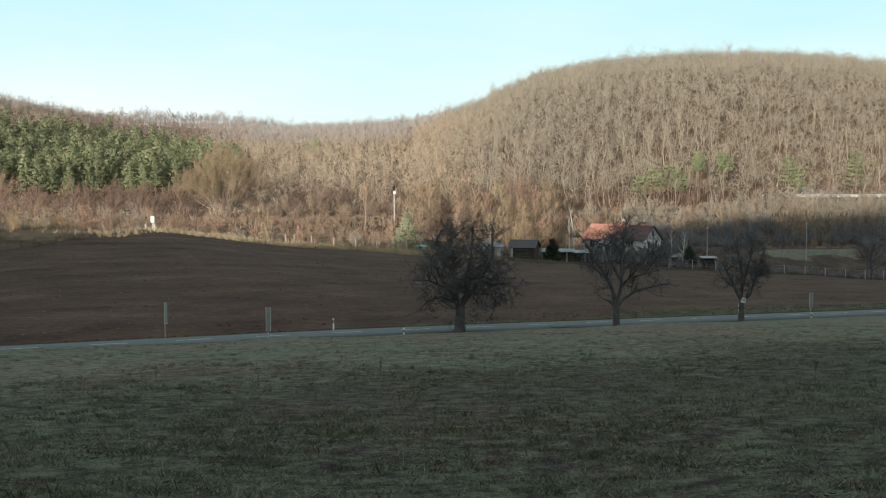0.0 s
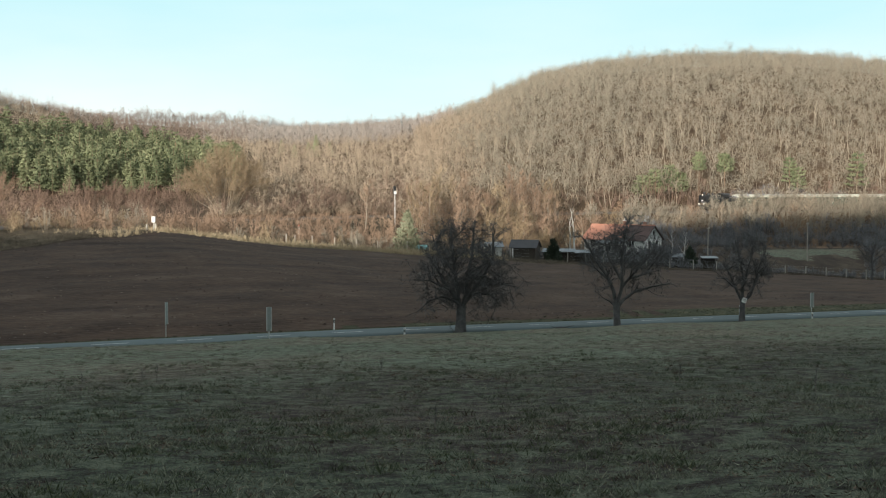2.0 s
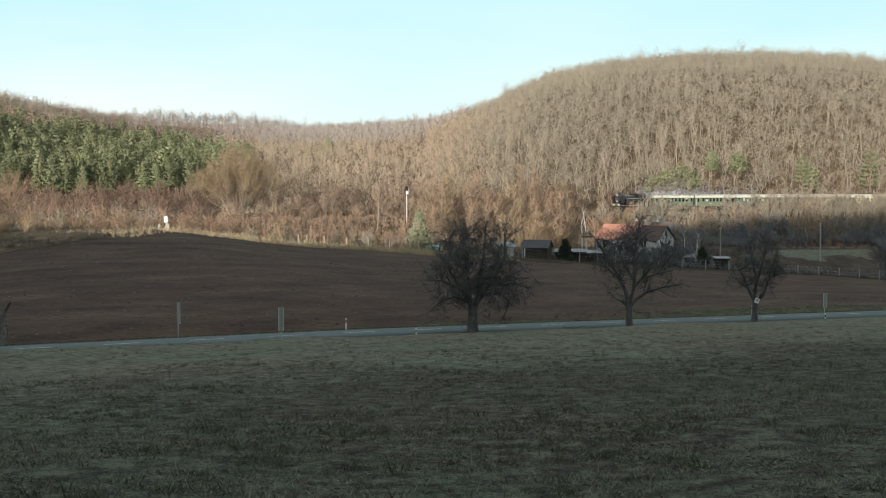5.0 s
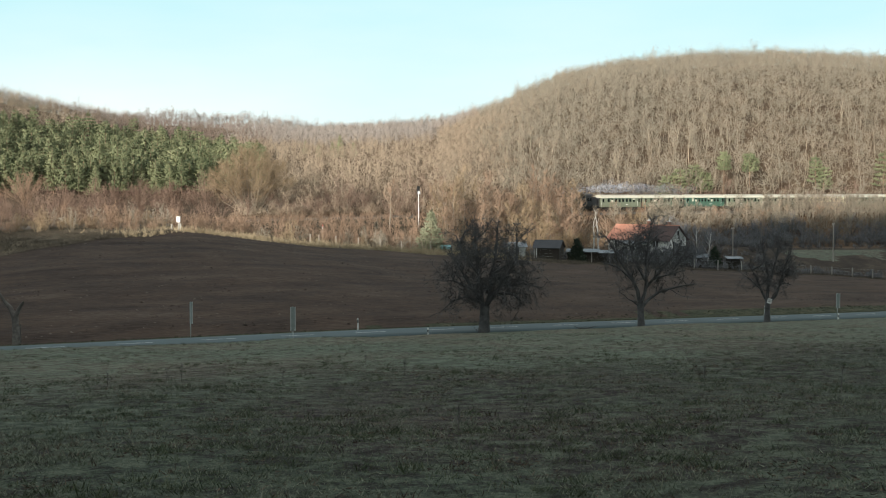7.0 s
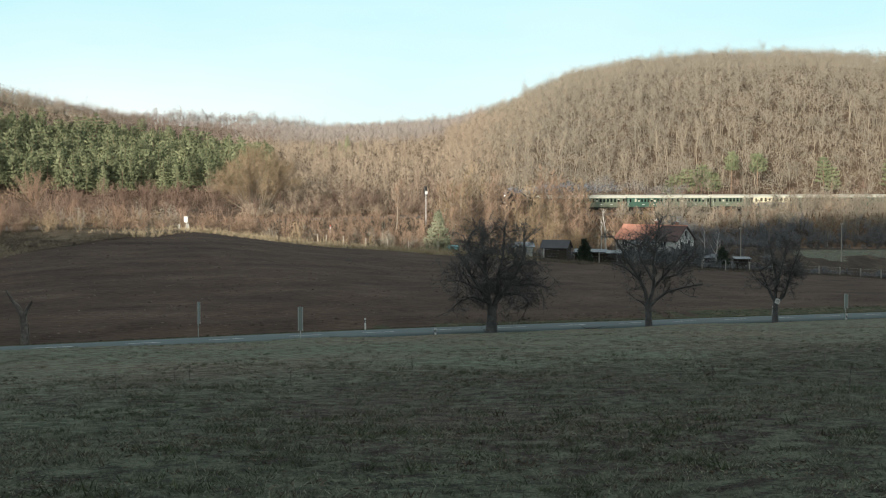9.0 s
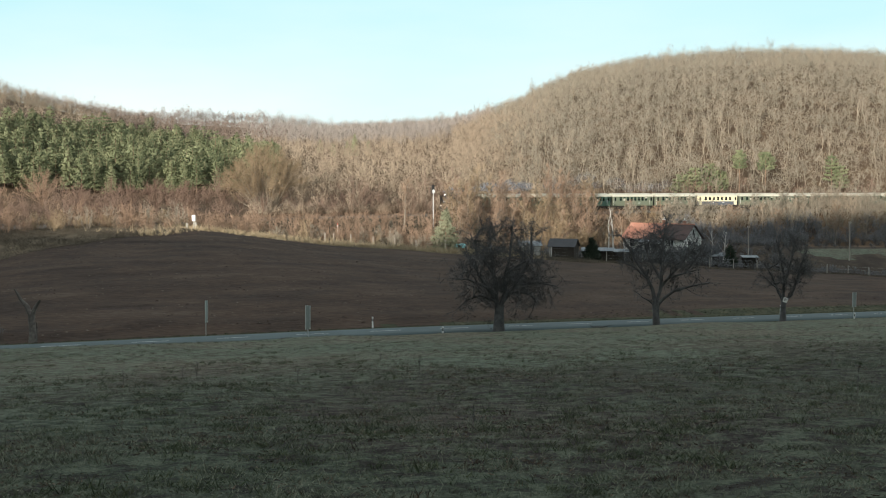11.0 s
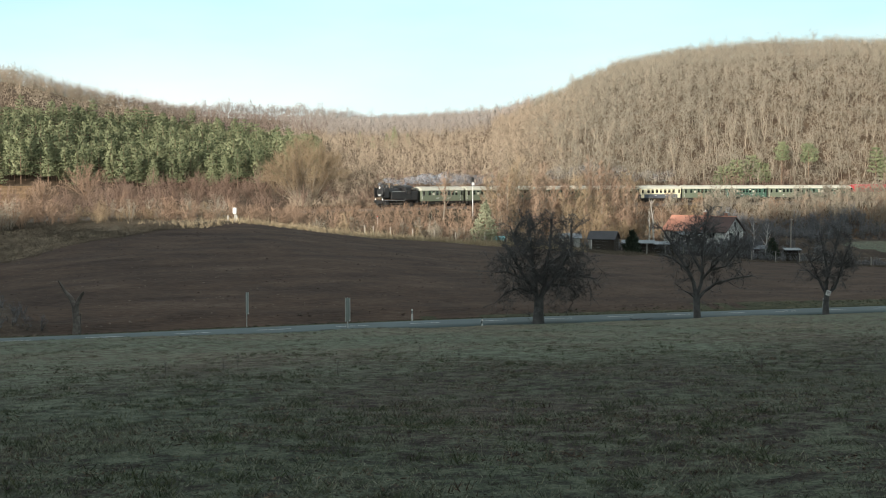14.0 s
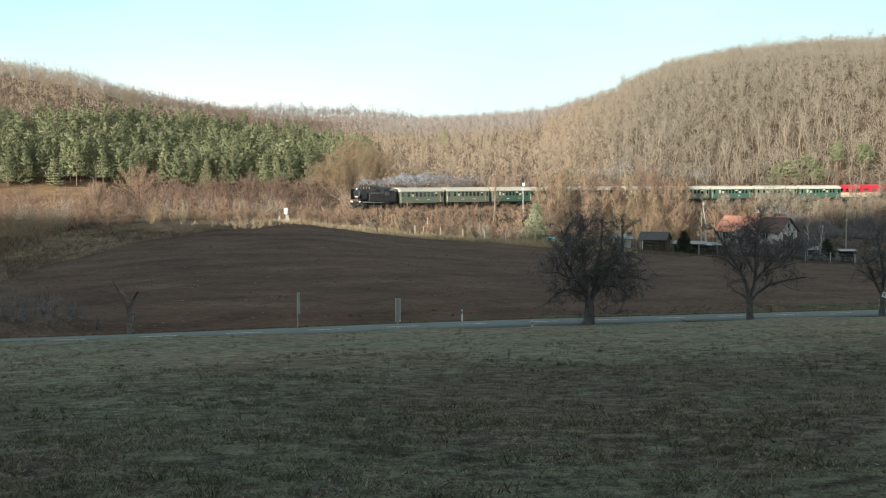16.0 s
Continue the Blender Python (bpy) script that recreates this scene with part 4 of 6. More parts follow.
def build_old_trees():
    x, y = from_road(10.1, -4.0)
    old_tree("pear_tree", place(float(x), float(y)),
             ([(0, 0, -0.4), (-0.02, 0, 0.2), (0.0, 0, 1.2), (0.05, 0, 2.6)], [0.75, 0.58, 0.46, 0.42]),
             [limb(0.24, (0, 2.2), (-0.6, 3.4), (-1.7, 5.0), (-2.9, 7.2)),
              limb(0.2, (-0.1, 2.4), (-0.4, 4.6), (-0.7, 7.2), (-0.9, 9.6)),
              limb(0.24, (0.1, 2.3), (0.6, 3.7), (0.5, 4.8), (1.0, 7.0), (1.2, 9.8)),
              limb(0.2, (0.2, 2.6), (1.6, 4.6), (2.9, 7.0), (2.8, 9.2)),
              limb(0.17, (0.6, 3.6), (1.8, 3.7), (2.9, 3.5), (3.4, 2.7)),
              limb(0.15, (1.4, 4.4), (3.6, 4.5), (5.3, 4.1)),
              limb(0.15, (-0.2, 2.8), (-1.7, 3.4), (-2.9, 3.0), (-3.7, 2.2)),
              limb(0.14, (-1.0, 4.0), (-2.8, 4.9), (-3.9, 4.9)),
              limb(0.14, (-0.5, 5.4), (-2.0, 7.2), (-2.6, 8.9)),
              limb(0.14, (0.7, 5.4), (2.2, 6.4), (3.9, 6.6))],
             21, "large dark leafless pear tree with drooping twigs beside the road", 0.55, 9, 15, -0.05, 1.8, (40, 0.5, 5.7, 4.4, 4.0))
    x, y = from_road(28.0, -4.0)
    old_tree("apple_tree", place(float(x), float(y)),
             ([(0, 0, -0.4), (0, 0, 0.2), (-0.05, 0, 1.2), (-0.1, 0, 2.3)], [0.5, 0.38, 0.32, 0.34]),
             [limb(0.22, (-0.1, 2.1), (-0.4, 3.6), (-1.0, 5.0), (-1.8, 6.0), (-2.7, 7.6), (-3.6, 9.0)),
              limb(0.2, (-0.1, 2.2), (0.3, 3.5), (0.4, 4.6), (0.3, 6.4), (0.5, 8.4), (0.8, 10.6)),
              limb(0.16, (0.3, 3.8), (1.2, 5.0), (2.4, 6.4), (3.4, 7.8)),
              limb(0.2, (0.0, 2.0), (0.6, 2.7), (1.7, 3.5), (3.5, 4.0), (5.2, 4.3)),
              limb(0.14, (-0.2, 2.1), (-0.8, 2.6), (-1.4, 2.9)),
              limb(0.14, (-0.8, 4.6), (-2.2, 5.9), (-3.8, 6.4)),
              limb(0.14, (0.4, 4.6), (-0.8, 6.8), (-1.2, 9.0)),
              limb(0.12, (1.0, 4.8), (2.8, 5.2), (4.4, 5.6))],
             22, "leafless apple tree with a forked trunk beside the road", 0.45, 9, 10, 0.03, 1.6, (26, 0.6, 7.2, 4.5, 2.9))
    x, y = from_road(44.6, -4.0)
    old_tree("young_pear_tree", place(float(x), float(y)),
             ([(0, 0, -0.4), (0, 0, 0.2), (0, 0, 1.2), (0.05, 0, 2.4)], [0.5, 0.36, 0.28, 0.28]),
             [limb(0.18, (0, 2.2), (-0.5, 3.2), (-1.1, 4.8), (-1.9, 6.2)),
              limb(0.17, (0, 2.3), (0.1, 4.8), (-0.4, 7.4), (-0.7, 8.6)),
              limb(0.18, (0.1, 2.2), (0.8, 2.9), (1.2, 4.4), (1.6, 6.2), (2.1, 7.6)),
              limb(0.14, (0.1, 3.8), (0.7, 6.8), (0.8, 8.6)),
              limb(0.12, (-0.5, 3.4), (-1.8, 4.6), (-2.6, 4.6)),
              limb(0.12, (1.2, 4.4), (2.4, 5.2), (3.0, 5.4))],
             23, "slender leafless pear tree carrying a small tin plate", 0.45, 9, 14, 0.0, 1.4, (18, 0.2, 6.0, 2.6, 2.9))
    # a broken dead stump across the road
    x, y = from_road(-28.8, 4.6)
    dead = thing("dead_tree", place(float(x), float(y)), "broken dead tree stump with two bare arms", "tree")
    for nm, pts, rad in (("trunk", [(0, 0, -0.3), (0.05, 0, 0.8), (0, 0, 1.6), (-0.05, 0, 2.3)], [0.36, 0.3, 0.27, 0.28]),
                         ("limb", [(-0.05, 0, 2.2), (-0.45, 0.1, 3.0), (-0.9, 0.1, 3.5), (-1.45, 0.1, 4.4)], [0.24, 0.2, 0.14, 0.06]),
                         ("limb", [(0, 0, 2.2), (0.3, -0.1, 2.9), (0.75, -0.2, 3.5)], [0.2, 0.17, 0.09]),
                         ("limb", [(0.25, 0.2, -0.2), (0.3, 0.2, 0.9), (0.32, 0.2, 1.7)], [0.08, 0.06, 0.03])):
        v, f = tube(pts, rad, 8)
        mesh_object(nm, v, f, [M_DEADWOOD], None, True, dead)


M_DEADWOOD = material("dead_wood", [(0.05, 0.045, 0.04), (0.11, 0.10, 0.09), (0.20, 0.185, 0.165)], 0.9, 0.9, 0.02, 5, sheen=0.1)
build_old_trees()


# ---- trees of the railway bank, garden and hillside ----
def single(name, arrays, mats, x, y, label, category="tree", group="", foliage="crown", stems=False):
    """One tree as trunk and crown."""
    v, f, m = arrays
    f, nor = crown_normals(v, f, m, own=0.95 if stems else 0.65)
    t = thing(name, place(x, y), label, category, group)
    bark = f[m == 0]
    # split the bark into its connected tubes: the first is the trunk, the rest are limbs
    cuts = [0]
    top = -1
    for i in range(len(bark)):
        if bark[i].min() > top and i:
            cuts.append(i)
        top = max(top, bark[i].max())
    cuts.append(len(bark))
    for j in range(len(cuts) - 1):
        ff = bark[cuts[j]:cuts[j + 1]]
        used, inv = np.unique(ff, return_inverse=True)
        mesh_object("trunk" if j == 0 and not stems else "limb", v[used], inv.reshape(-1, 3), [mats[0]], None, True, t)
    ff = f[m == 1]
    used, inv = np.unique(ff, return_inverse=True)
    mesh_object(foliage, v[used], inv.reshape(-1, 3), [mats[1]], None, True, t, nor[used])
    return t


def build_single_trees():
    rng = np.random.default_rng(31)
    single("broad_maple", bush(rng, 13.4, 9.2, 120, 160, 0.085, 0.04, 1.3), [M_BARK, M_OCHRE], -42.8, 234.0, "broad round leafless maple with many ascending limbs", stems=True)
    single("blue_spruce", pine(rng, 6.8, 2.7, 13, 10, 0.05, 0.12, 0.25, 10, 0.55, 0.8), [M_PINEBARK, M_SPRUCE], -5.9, 192.5, "pale bluish spruce at the edge of the field")
    single("dark_fir", pine(rng, 4.2, 1.3, 12, 8, 0.04, 0.08, 0.3, 5), [M_PINEBARK, M_FIR], 47.0, 226.0, "small dark fir in the garden")
    single("dark_juniper", pine(rng, 4.0, 1.3, 12, 8, 0.03, 0.08, 0.2, 6), [M_PINEBARK, M_FIR], 19.0, 205.5, "dark bushy juniper beside the shed")
    single("birch", bare_tree(rng, 10.5, 1.6, 10, 12, 0.19, 0.3, 1.6, 0.04, 0.9), [M_BIRCH, M_TWIG], 25.2, 226.0, "white-stemmed birch in the garden", group="birches")
    single("birch", bare_tree(rng, 8.5, 1.4, 8, 10, 0.15, 0.3, 1.6, 0.04, 0.9), [M_BIRCH, M_TWIG], 24.0, 226.3, "white-stemmed birch in the garden", group="birches")
    single("aspen", bare_tree(rng, 7.5, 1.8, 10, 16, 0.11, 0.3, 1.4, 0.04, 1.0), [M_BIRCH, M_SHADEGREYTWIG], 43.8, 228.0, "thin pale-stemmed aspen by the garden fence", group="aspens")
    single("aspen", bare_tree(rng, 7.0, 2.0, 10, 16, 0.12, 0.25, 1.2, 0.04, 1.0), [M_BIRCH, M_SHADEGREYTWIG], 46.2, 229.0, "thin pale-stemmed aspen by the garden fence", group="aspens")
    for x, y, h, m, word in ((-88.0, 236.0, 9.8, M_REDTWIG, "reddish"), (-95.5, 231.0, 6.0, M_REDTWIG, "reddish"), (-71.0, 236.0, 6.6, M_PLUM, "plum-brown"), (-65.0, 235.0, 7.4, M_PLUM, "plum-brown"), (-59.0, 236.0, 6.8, M_PLUM, "plum-brown"), (-79.0, 234.0, 5.6, M_PLUM, "plum-brown")):
        single("thorn_bush", oak(rng, h, h * 0.6, 34, 110, 0.10, 0.1, 0.02, 0.042, 0.7, 0.1), [m, m], x, y, "broad rounded " + word + " leafless thorn bush", "bush", "thorn bushes")
    single("willow", bush(rng, 8.0, 4.6, 30, 80, 0.10, 0.05, 0.9), [M_OCHRE, M_OCHRE], 12.8, 222.0, "pale ochre willow with fanning stems", stems=True)
    single("willow_bush", bush(rng, 6.0, 3.6, 26, 70, 0.09, 0.06, 1.0), [M_OCHRE, M_OCHRE], 20.0, 228.0, "ochre willow bush behind the sheds", stems=True)
    # shrubs before the cottage, shade put into their grey twigs
    for x, y, h in ((30.0, 227.5, 2.8), (32.2, 226.0, 3.4), (34.4, 225.6, 4.0), (36.8, 225.4, 3.6), (39.0, 226.6, 4.2), (41.4, 228.4, 3.8), (43.6, 230.0, 3.6), (35.6, 223.0, 2.6), (38.4, 223.5, 2.8), (40.2, 227.0, 4.4), (42.6, 227.6, 4.8), (44.6, 229.0, 4.4)):
        single("garden_shrub", bush(rng, h, h * 0.75, 20, 90, 0.04, 0.07, 0.55), [M_DARKBARK, M_SHADEGREYTWIG], x, y, "dark leafless garden shrub before the cottage", "shrub", "garden shrubs", stems=True)
    single("garden_apple_tree", bare_tree(rng, 6.5, 3.6, 12, 60, 0.22, 0.25, 0.5, 0.04, 0.9), [M_DARKBARK, M_DARKBARK], 80.5, 222.5, "dark leafless apple tree behind the fence")
    # taller trees on the bank, and plum bushes
    for x, y, h in ((-14.5, 219, 9), (-3.0, 232, 8.5), (6.0, 238, 9), (28.5, 246, 9.5), (31.5, 249, 8.5), (55, 262, 8), (66, 268, 8), (81, 275, 9)):
        single("bank_tree", bare_tree(rng, h, h * 0.33, 12, 36, 0.14, 0.25, 0.9, 0.05, 1.1), [M_BARK, M_REDTWIG], x, y, "slender leafless tree on the railway bank", group="bank trees")
    # pines standing in the oak wood
    for x, y, h, w, c in ((50.0, 299, 7.0, 2.8, 0.25), (53.5, 300, 8.8, 3.0, 0.3), (57.5, 303, 9.5, 3.0, 0.35), (60.5, 304, 7.5, 2.4, 0.3), (65.5, 305, 13.5, 2.0, 0.62), (73.0, 309, 12.8, 2.5, 0.6), (92.5, 318, 12, 2.4, 0.4), (95.0, 319, 9, 2.4, 0.3), (113.0, 325, 14, 3.2, 0.3)):
        single("wood_pine", pine(rng, h, w, 7, 6, c, 0.15, -0.05, 11, 0.75, 0.35), [M_PINEBARK, M_NEEDLE], x, y, "scots pine with a flat crown among bare oaks", group="pines in the oak wood")
    for x, y, h in ((-51.5, 480, 9.5), (-55.0, 484, 6.5), (-60.5, 482, 5.5), (-71.0, 520, 6.5), (-47.0, 490, 6.0)):
        single("far_spruce", pine(rng, h, h * 0.2, 12, 7, 0.1, 0.2, 0.2, 5), [M_PINEBARK, M_NEEDLE], x, y, "dark spruce in the far bare wood", group="far spruces")


build_single_trees()


# ---- grass, weeds and litter ----
def build_grass():
    rng = np.random.default_rng(41)

    def tuft(k, h, lean, w, wide=0.06):
        a = rng.random(k) * 6.283
        d = np.stack([np.cos(a) * lean * (0.3 + rng.random(k)), np.sin(a) * lean * (0.3 + rng.random(k)), 0.35 + rng.random(k)], 1)
        d /= np.linalg.norm(d, axis=1, keepdims=True)
        H = Heap()
        st = np.stack([rng.normal(0, wide, k), rng.normal(0, wide, k), np.full(k, -0.02)], 1)
        twigs(H, st, d, h * (0.5 + 0.8 * rng.random(k)), w, 0, rng)
        return H.arrays()

    def patchy(x, y, a, b):
        return np.sin(x * a + 2.1 * np.sin(y * b)) * np.sin(y * a * 1.7 + 1.3 * np.sin(x * b)) + 0.5 * np.sin(x * 2.3 * a + 1) * np.sin(y * 2.9 * a)

    def meadow(x, y):
        s, n = to_road(x, y)
        return (n < -4.0) & (patchy(x, y, 0.55, 0.2) + rng.normal(0, 0.9, x.shape) > -1.2)

    def clustered(x, y):
        """High on knots of growth half a metre to two metres wide."""
        a = np.sin(x * 2.1 + 1.9 * np.sin(y * 1.3)) * np.sin(y * 2.7 + 1.7 * np.sin(x * 1.1))
        b = np.sin(x * 5.3 + 2.2 * np.sin(y * 3.1)) * np.sin(y * 5.9 + 1.4 * np.sin(x * 3.7))
        return a + 0.7 * b

    kinds = [tuft(7, rng.uniform(0.06, 0.12), rng.uniform(0.9, 2.4), 0.02) for _ in range(10)]
    p = seeded(rng, -0.52, 0.42, 13, 103, lambda y: 0.12 + 0.0040 * y, meadow)
    scatter("meadow_grass", kinds, p, [M_BLADE], "short tufted dull green winter grass on the meadow", "grass", rng, (0.6, 1.3), 0.3, soft=False)

    # knots of greener grass, and brown trodden litter with bare earth between them on the rough near part
    def knots(x, y):
        s, n = to_road(x, y)
        return (n < -6) & (clustered(x, y) + rng.normal(0, 0.25, x.shape) > np.interp(n, (-55, -30), (0.15, 0.6)))

    kinds = [tuft(16, rng.uniform(0.09, 0.19), rng.uniform(0.6, 1.5), 0.017, 0.10) for _ in range(10)]
    p = seeded(rng, -0.52, 0.42, 13, 95, lambda y: 0.115 + 0.0047 * y, knots)
    dark = patchy(p[:, 0], p[:, 1], 0.5, 0.3) + rng.normal(0, 0.4, len(p)) > 0.1
    dry = ~dark & (rng.random(len(p)) < 0.18)
    scatter("dry_tussocks", kinds, p[dry], [M_LITTER], "brown withered tussocks in the rough pasture", "grass", rng, (0.5, 1.3), 0.3, soft=False)
    scatter("green_tussocks", kinds, p[~dark & ~dry], [M_BLADE], "dull green tussocks in the rough pasture", "grass", rng, (0.5, 1.3), 0.3, soft=False)
    scatter("dark_tussocks", kinds, p[dark], [M_TUSSOCK], "dark green tussocks in the rough pasture", "grass", rng, (0.5, 1.3), 0.3, soft=False)

    def trodden(x, y):
        s, n = to_road(x, y)
        return (n < -40) & (clustered(x, y) + rng.normal(0, 0.3, x.shape) < -0.15) & (patchy(x + 40, y, 0.33, 0.17) + rng.normal(0, 0.3, x.shape) > np.interp(y, (24, 42), (-1.2, -0.35)))

    kinds = [tuft(12, rng.uniform(0.05, 0.1), 3.5, 0.03, 0.1) for _ in range(8)]
    p = seeded(rng, -0.52, 0.42, 13, 80, lambda y: 0.16 + 0.006 * y, trodden)
    scatter("brown_litter", kinds, p, [M_LITTER], "brown dead grass and leaf litter on the pasture", "litter", rng, (0.6, 1.4), 0.3, soft=False)

    def verge(x, y):
        s, n = to_road(x, y)
        return ((n < -3.2) & (n > -7)) | ((n > 2.9) & (n < field_n(s) + 0.2))

    kinds = [tuft(12, rng.uniform(0.1, 0.22), rng.uniform(0.5, 1.2), 0.03) for _ in range(6)]
    p = seeded(rng, -0.52, 0.45, 80, 165, lambda y: 0.5, verge)
    scatter("verge_grass", kinds, p, [M_VERGE], "longer grass along both road verges", "grass", rng, (0.5, 1.2), 0.3, soft=False)

    def rim(x, y):
        s, n = to_road(x, y)
        d = n - soil_n(s)
        return (d > -0.8) & (d < np.where(s > 80, 1.0, np.where(s < -5, 22, 7))) & (rail_off(x, y) < -6) & ~(gully(s, n) & (rng.random(np.shape(x)) < 0.8))

    kinds = [tuft(14, rng.uniform(0.5, 0.9), rng.uniform(0.3, 0.6), 0.05) for _ in range(6)]
    p = seeded(rng, -0.56, 0.46, 100, 250, lambda y: 0.58, rim)
    rank = [tuft(30, rng.uniform(0.3, 0.6), rng.uniform(0.5, 1.1), 0.03, 0.35) for _ in range(8)]
    # both ends of the bank take the grass darkened for shade
    left = to_road(p[:, 0], p[:, 1])[0] + rng.normal(0, 3, len(p)) + 5 * np.sin(p[:, 1] * 0.5) < -2
    left |= to_road(p[:, 0], p[:, 1])[0] > 60
    scatter("dry_grass", kinds, p[~left], [M_STRAW], "dry straw-coloured grass along the top of the field", "grass", rng, (0.5, 1.2), 0.3, soft=False)
    scatter("shade_rank_grass", rank, p[left], [M_SHADERANK], "grey-brown rank grass on the banks at both ends of the field, darkened for shade", "grass", rng, (0.4, 1.2), 0.3, clump=0.3, soft=False)

    # clods on the ploughed field
    cube = np.array([(-1, -1, -0.6), (1, -1, -0.6), (1, 1, -0.6), (-1, 1, -0.6), (0.1, 0.0, 0.8)]) * 0.05
    tri = np.array([(0, 1, 4), (1, 2, 4), (2, 3, 4), (3, 0, 4)])

    def field(x, y):
        s, n = to_road(x, y)
        return (n > field_n(s) + 0.5) & (n < soil_n(s) - 0.5) & ~gully(s, n)

    p = seeded(rng, -0.54, 0.46, 88, 165, lambda y: 0.62, field)
    p = p[rng.random(len(p)) < 0.35 + 0.4 * np.sin(to_road(p[:, 0], p[:, 1])[1] * 1.9 + np.sin(p[:, 0] * 0.3))]
    scatter("soil_clods", [(cube * rng.uniform(0.8, 2.6, (5, 3)) * (1, 1, 0.5), tri, np.zeros(4, int)) for _ in range(10)], p, [M_CLOD], "clods of ploughed brown earth", "soil", rng, (0.4, 1.5), 0.2, soft=False)

    # tall dead weeds
    for x, y in ((-10.6, 43.5), (-11.2, 43.7), (-6.6, 42.0), (-0.2, 26.0), (13.5, 46.0), (-12.6, 41.0), (-4.5, 52.0), (8.0, 40.0), (10.4, 33.0), (-2.4, 45.0)):
        H = Heap()
        h = rng.uniform(0.45, 0.75)
        H.add(*tube([(0, 0, -0.05), (0.02, 0, h * 0.6), (0.05, 0.02, h)], [0.012, 0.008, 0.004], 4), 0)
        k = 26
        z = h * (0.3 + 0.7 * rng.random(k))
        way = rng.normal(0, 0.6, (k, 3)) + (0, 0, 0.5)
        way /= np.linalg.norm(way, axis=1, keepdims=True)
        twigs(H, np.stack([0.03 * z, 0 * z, z], 1), way, 0.16 * (0.4 + rng.random(k)), 0.014, 1, rng)
        single("dead_weed", H.arrays(), [M_DEADWOOD, M_DARKBARK], x, y, "dry dark weed stalk standing in the meadow", "weed", "weeds", "leaves")


M_TUSSOCK = material("tussock_blade", [(0.018, 0.026, 0.014), (0.045, 0.06, 0.032), (0.10, 0.11, 0.06)], 0.5, 0.8, island=0.5, sheen=0.2)
M_LITTER = material("dead_litter", [(0.02, 0.014, 0.011), (0.062, 0.046, 0.035), (0.17, 0.132, 0.098)], 0.5, 0.9, island=0.5, sheen=0.1)
M_STRAW = material("straw", [(0.23, 0.18, 0.115), (0.39, 0.315, 0.205), (0.54, 0.45, 0.31)], 0.3, 0.9, island=0.3, sheen=0.1)
# straw grass made darker and greyer, with shade put into its colour
M_SHADERANK = material("shade_rank_grass", [(0.05, 0.043, 0.034), (0.11, 0.094, 0.072), (0.20, 0.17, 0.128)], 0.22, 0.9, island=0.2, sheen=0.1)
build_grass()


# ---- the train ----
M_GREEN = material("coach_green", [(0.125, 0.148, 0.10), (0.155, 0.18, 0.128)], 0.8, 0.5, coords="object")
M_DARKGREEN = material("coach_dark_green", [(0.045, 0.10, 0.07), (0.06, 0.125, 0.09)], 0.8, 0.45, coords="object")
M_CREAM = material("coach_cream", [(0.72, 0.66, 0.44), (0.8, 0.74, 0.52)], 0.8, 0.5, coords="object")
M_BLUE = material("coach_blue", [(0.085, 0.095, 0.115), (0.11, 0.125, 0.15)], 0.8, 0.5, coords="object")
M_ROOF = material("coach_roof", [(0.44, 0.43, 0.35), (0.60, 0.58, 0.48)], 0.6, 0.6, stretch=(0.3, 1, 1), coords="object")
M_RED = material("engine_red", [(0.45, 0.012, 0.03), (0.55, 0.02, 0.04)], 0.8, 0.4, coords="object")
M_WHITE = material("white_paint", [(0.68, 0.68, 0.66), (0.8, 0.8, 0.78)], 1.5, 0.5, coords="object")
M_BLACK = material("engine_black", [(0.012, 0.012, 0.013), (0.03, 0.03, 0.03)], 1.5, 0.4, coords="object")
M_FRAME = material("underframe_grime", [(0.02, 0.018, 0.016), (0.045, 0.04, 0.034)], 1.5, 0.8, coords="object")
M_STEEL = material("rail_steel", [(0.10, 0.075, 0.06), (0.2, 0.17, 0.15)], 1.0, 0.5, metal=0.6)
M_BALLAST = material("ballast", [(0.10, 0.085, 0.075), (0.19, 0.17, 0.15), (0.27, 0.25, 0.22)], 2.0, 0.95, 0.05, 5, sheen=0.1)


M_GALVRAIL = material("bright_handrail", [(0.35, 0.35, 0.34), (0.5, 0.5, 0.48)], 2, 0.4, metal=0.4, coords="object")


def glass(name, tint, rough=0.05):
    m = bpy.data.materials.new(name)
    m.use_nodes = True
    b = m.node_tree.nodes["Principled BSDF"]
    b.inputs["Base Color"].default_value = (*tint, 1)
    b.inputs["Roughness"].default_value = rough
    b.inputs["Specular IOR Level"].default_value = 0.9
    return m


def glowing(name, colour, strength):
    m = bpy.data.materials.new(name)
    m.use_nodes = True
    b = m.node_tree.nodes["Principled BSDF"]
    b.inputs["Base Color"].default_value = (*colour, 1)
    b.inputs["Emission Color"].default_value = (*colour, 1)
    b.inputs["Emission Strength"].default_value = strength
    return m


M_PANE = glass("window_glass", (0.012, 0.014, 0.015))
# pale pane colour that gives some coach windows the look of being lit
M_BRIGHTPANE = material("bright_pane", [(0.45, 0.42, 0.34), (0.6, 0.56, 0.46)], 2, 0.8, coords="object")
M_LAMP = glowing("lit_lamp", (1.0, 0.95, 0.85), 3.0)


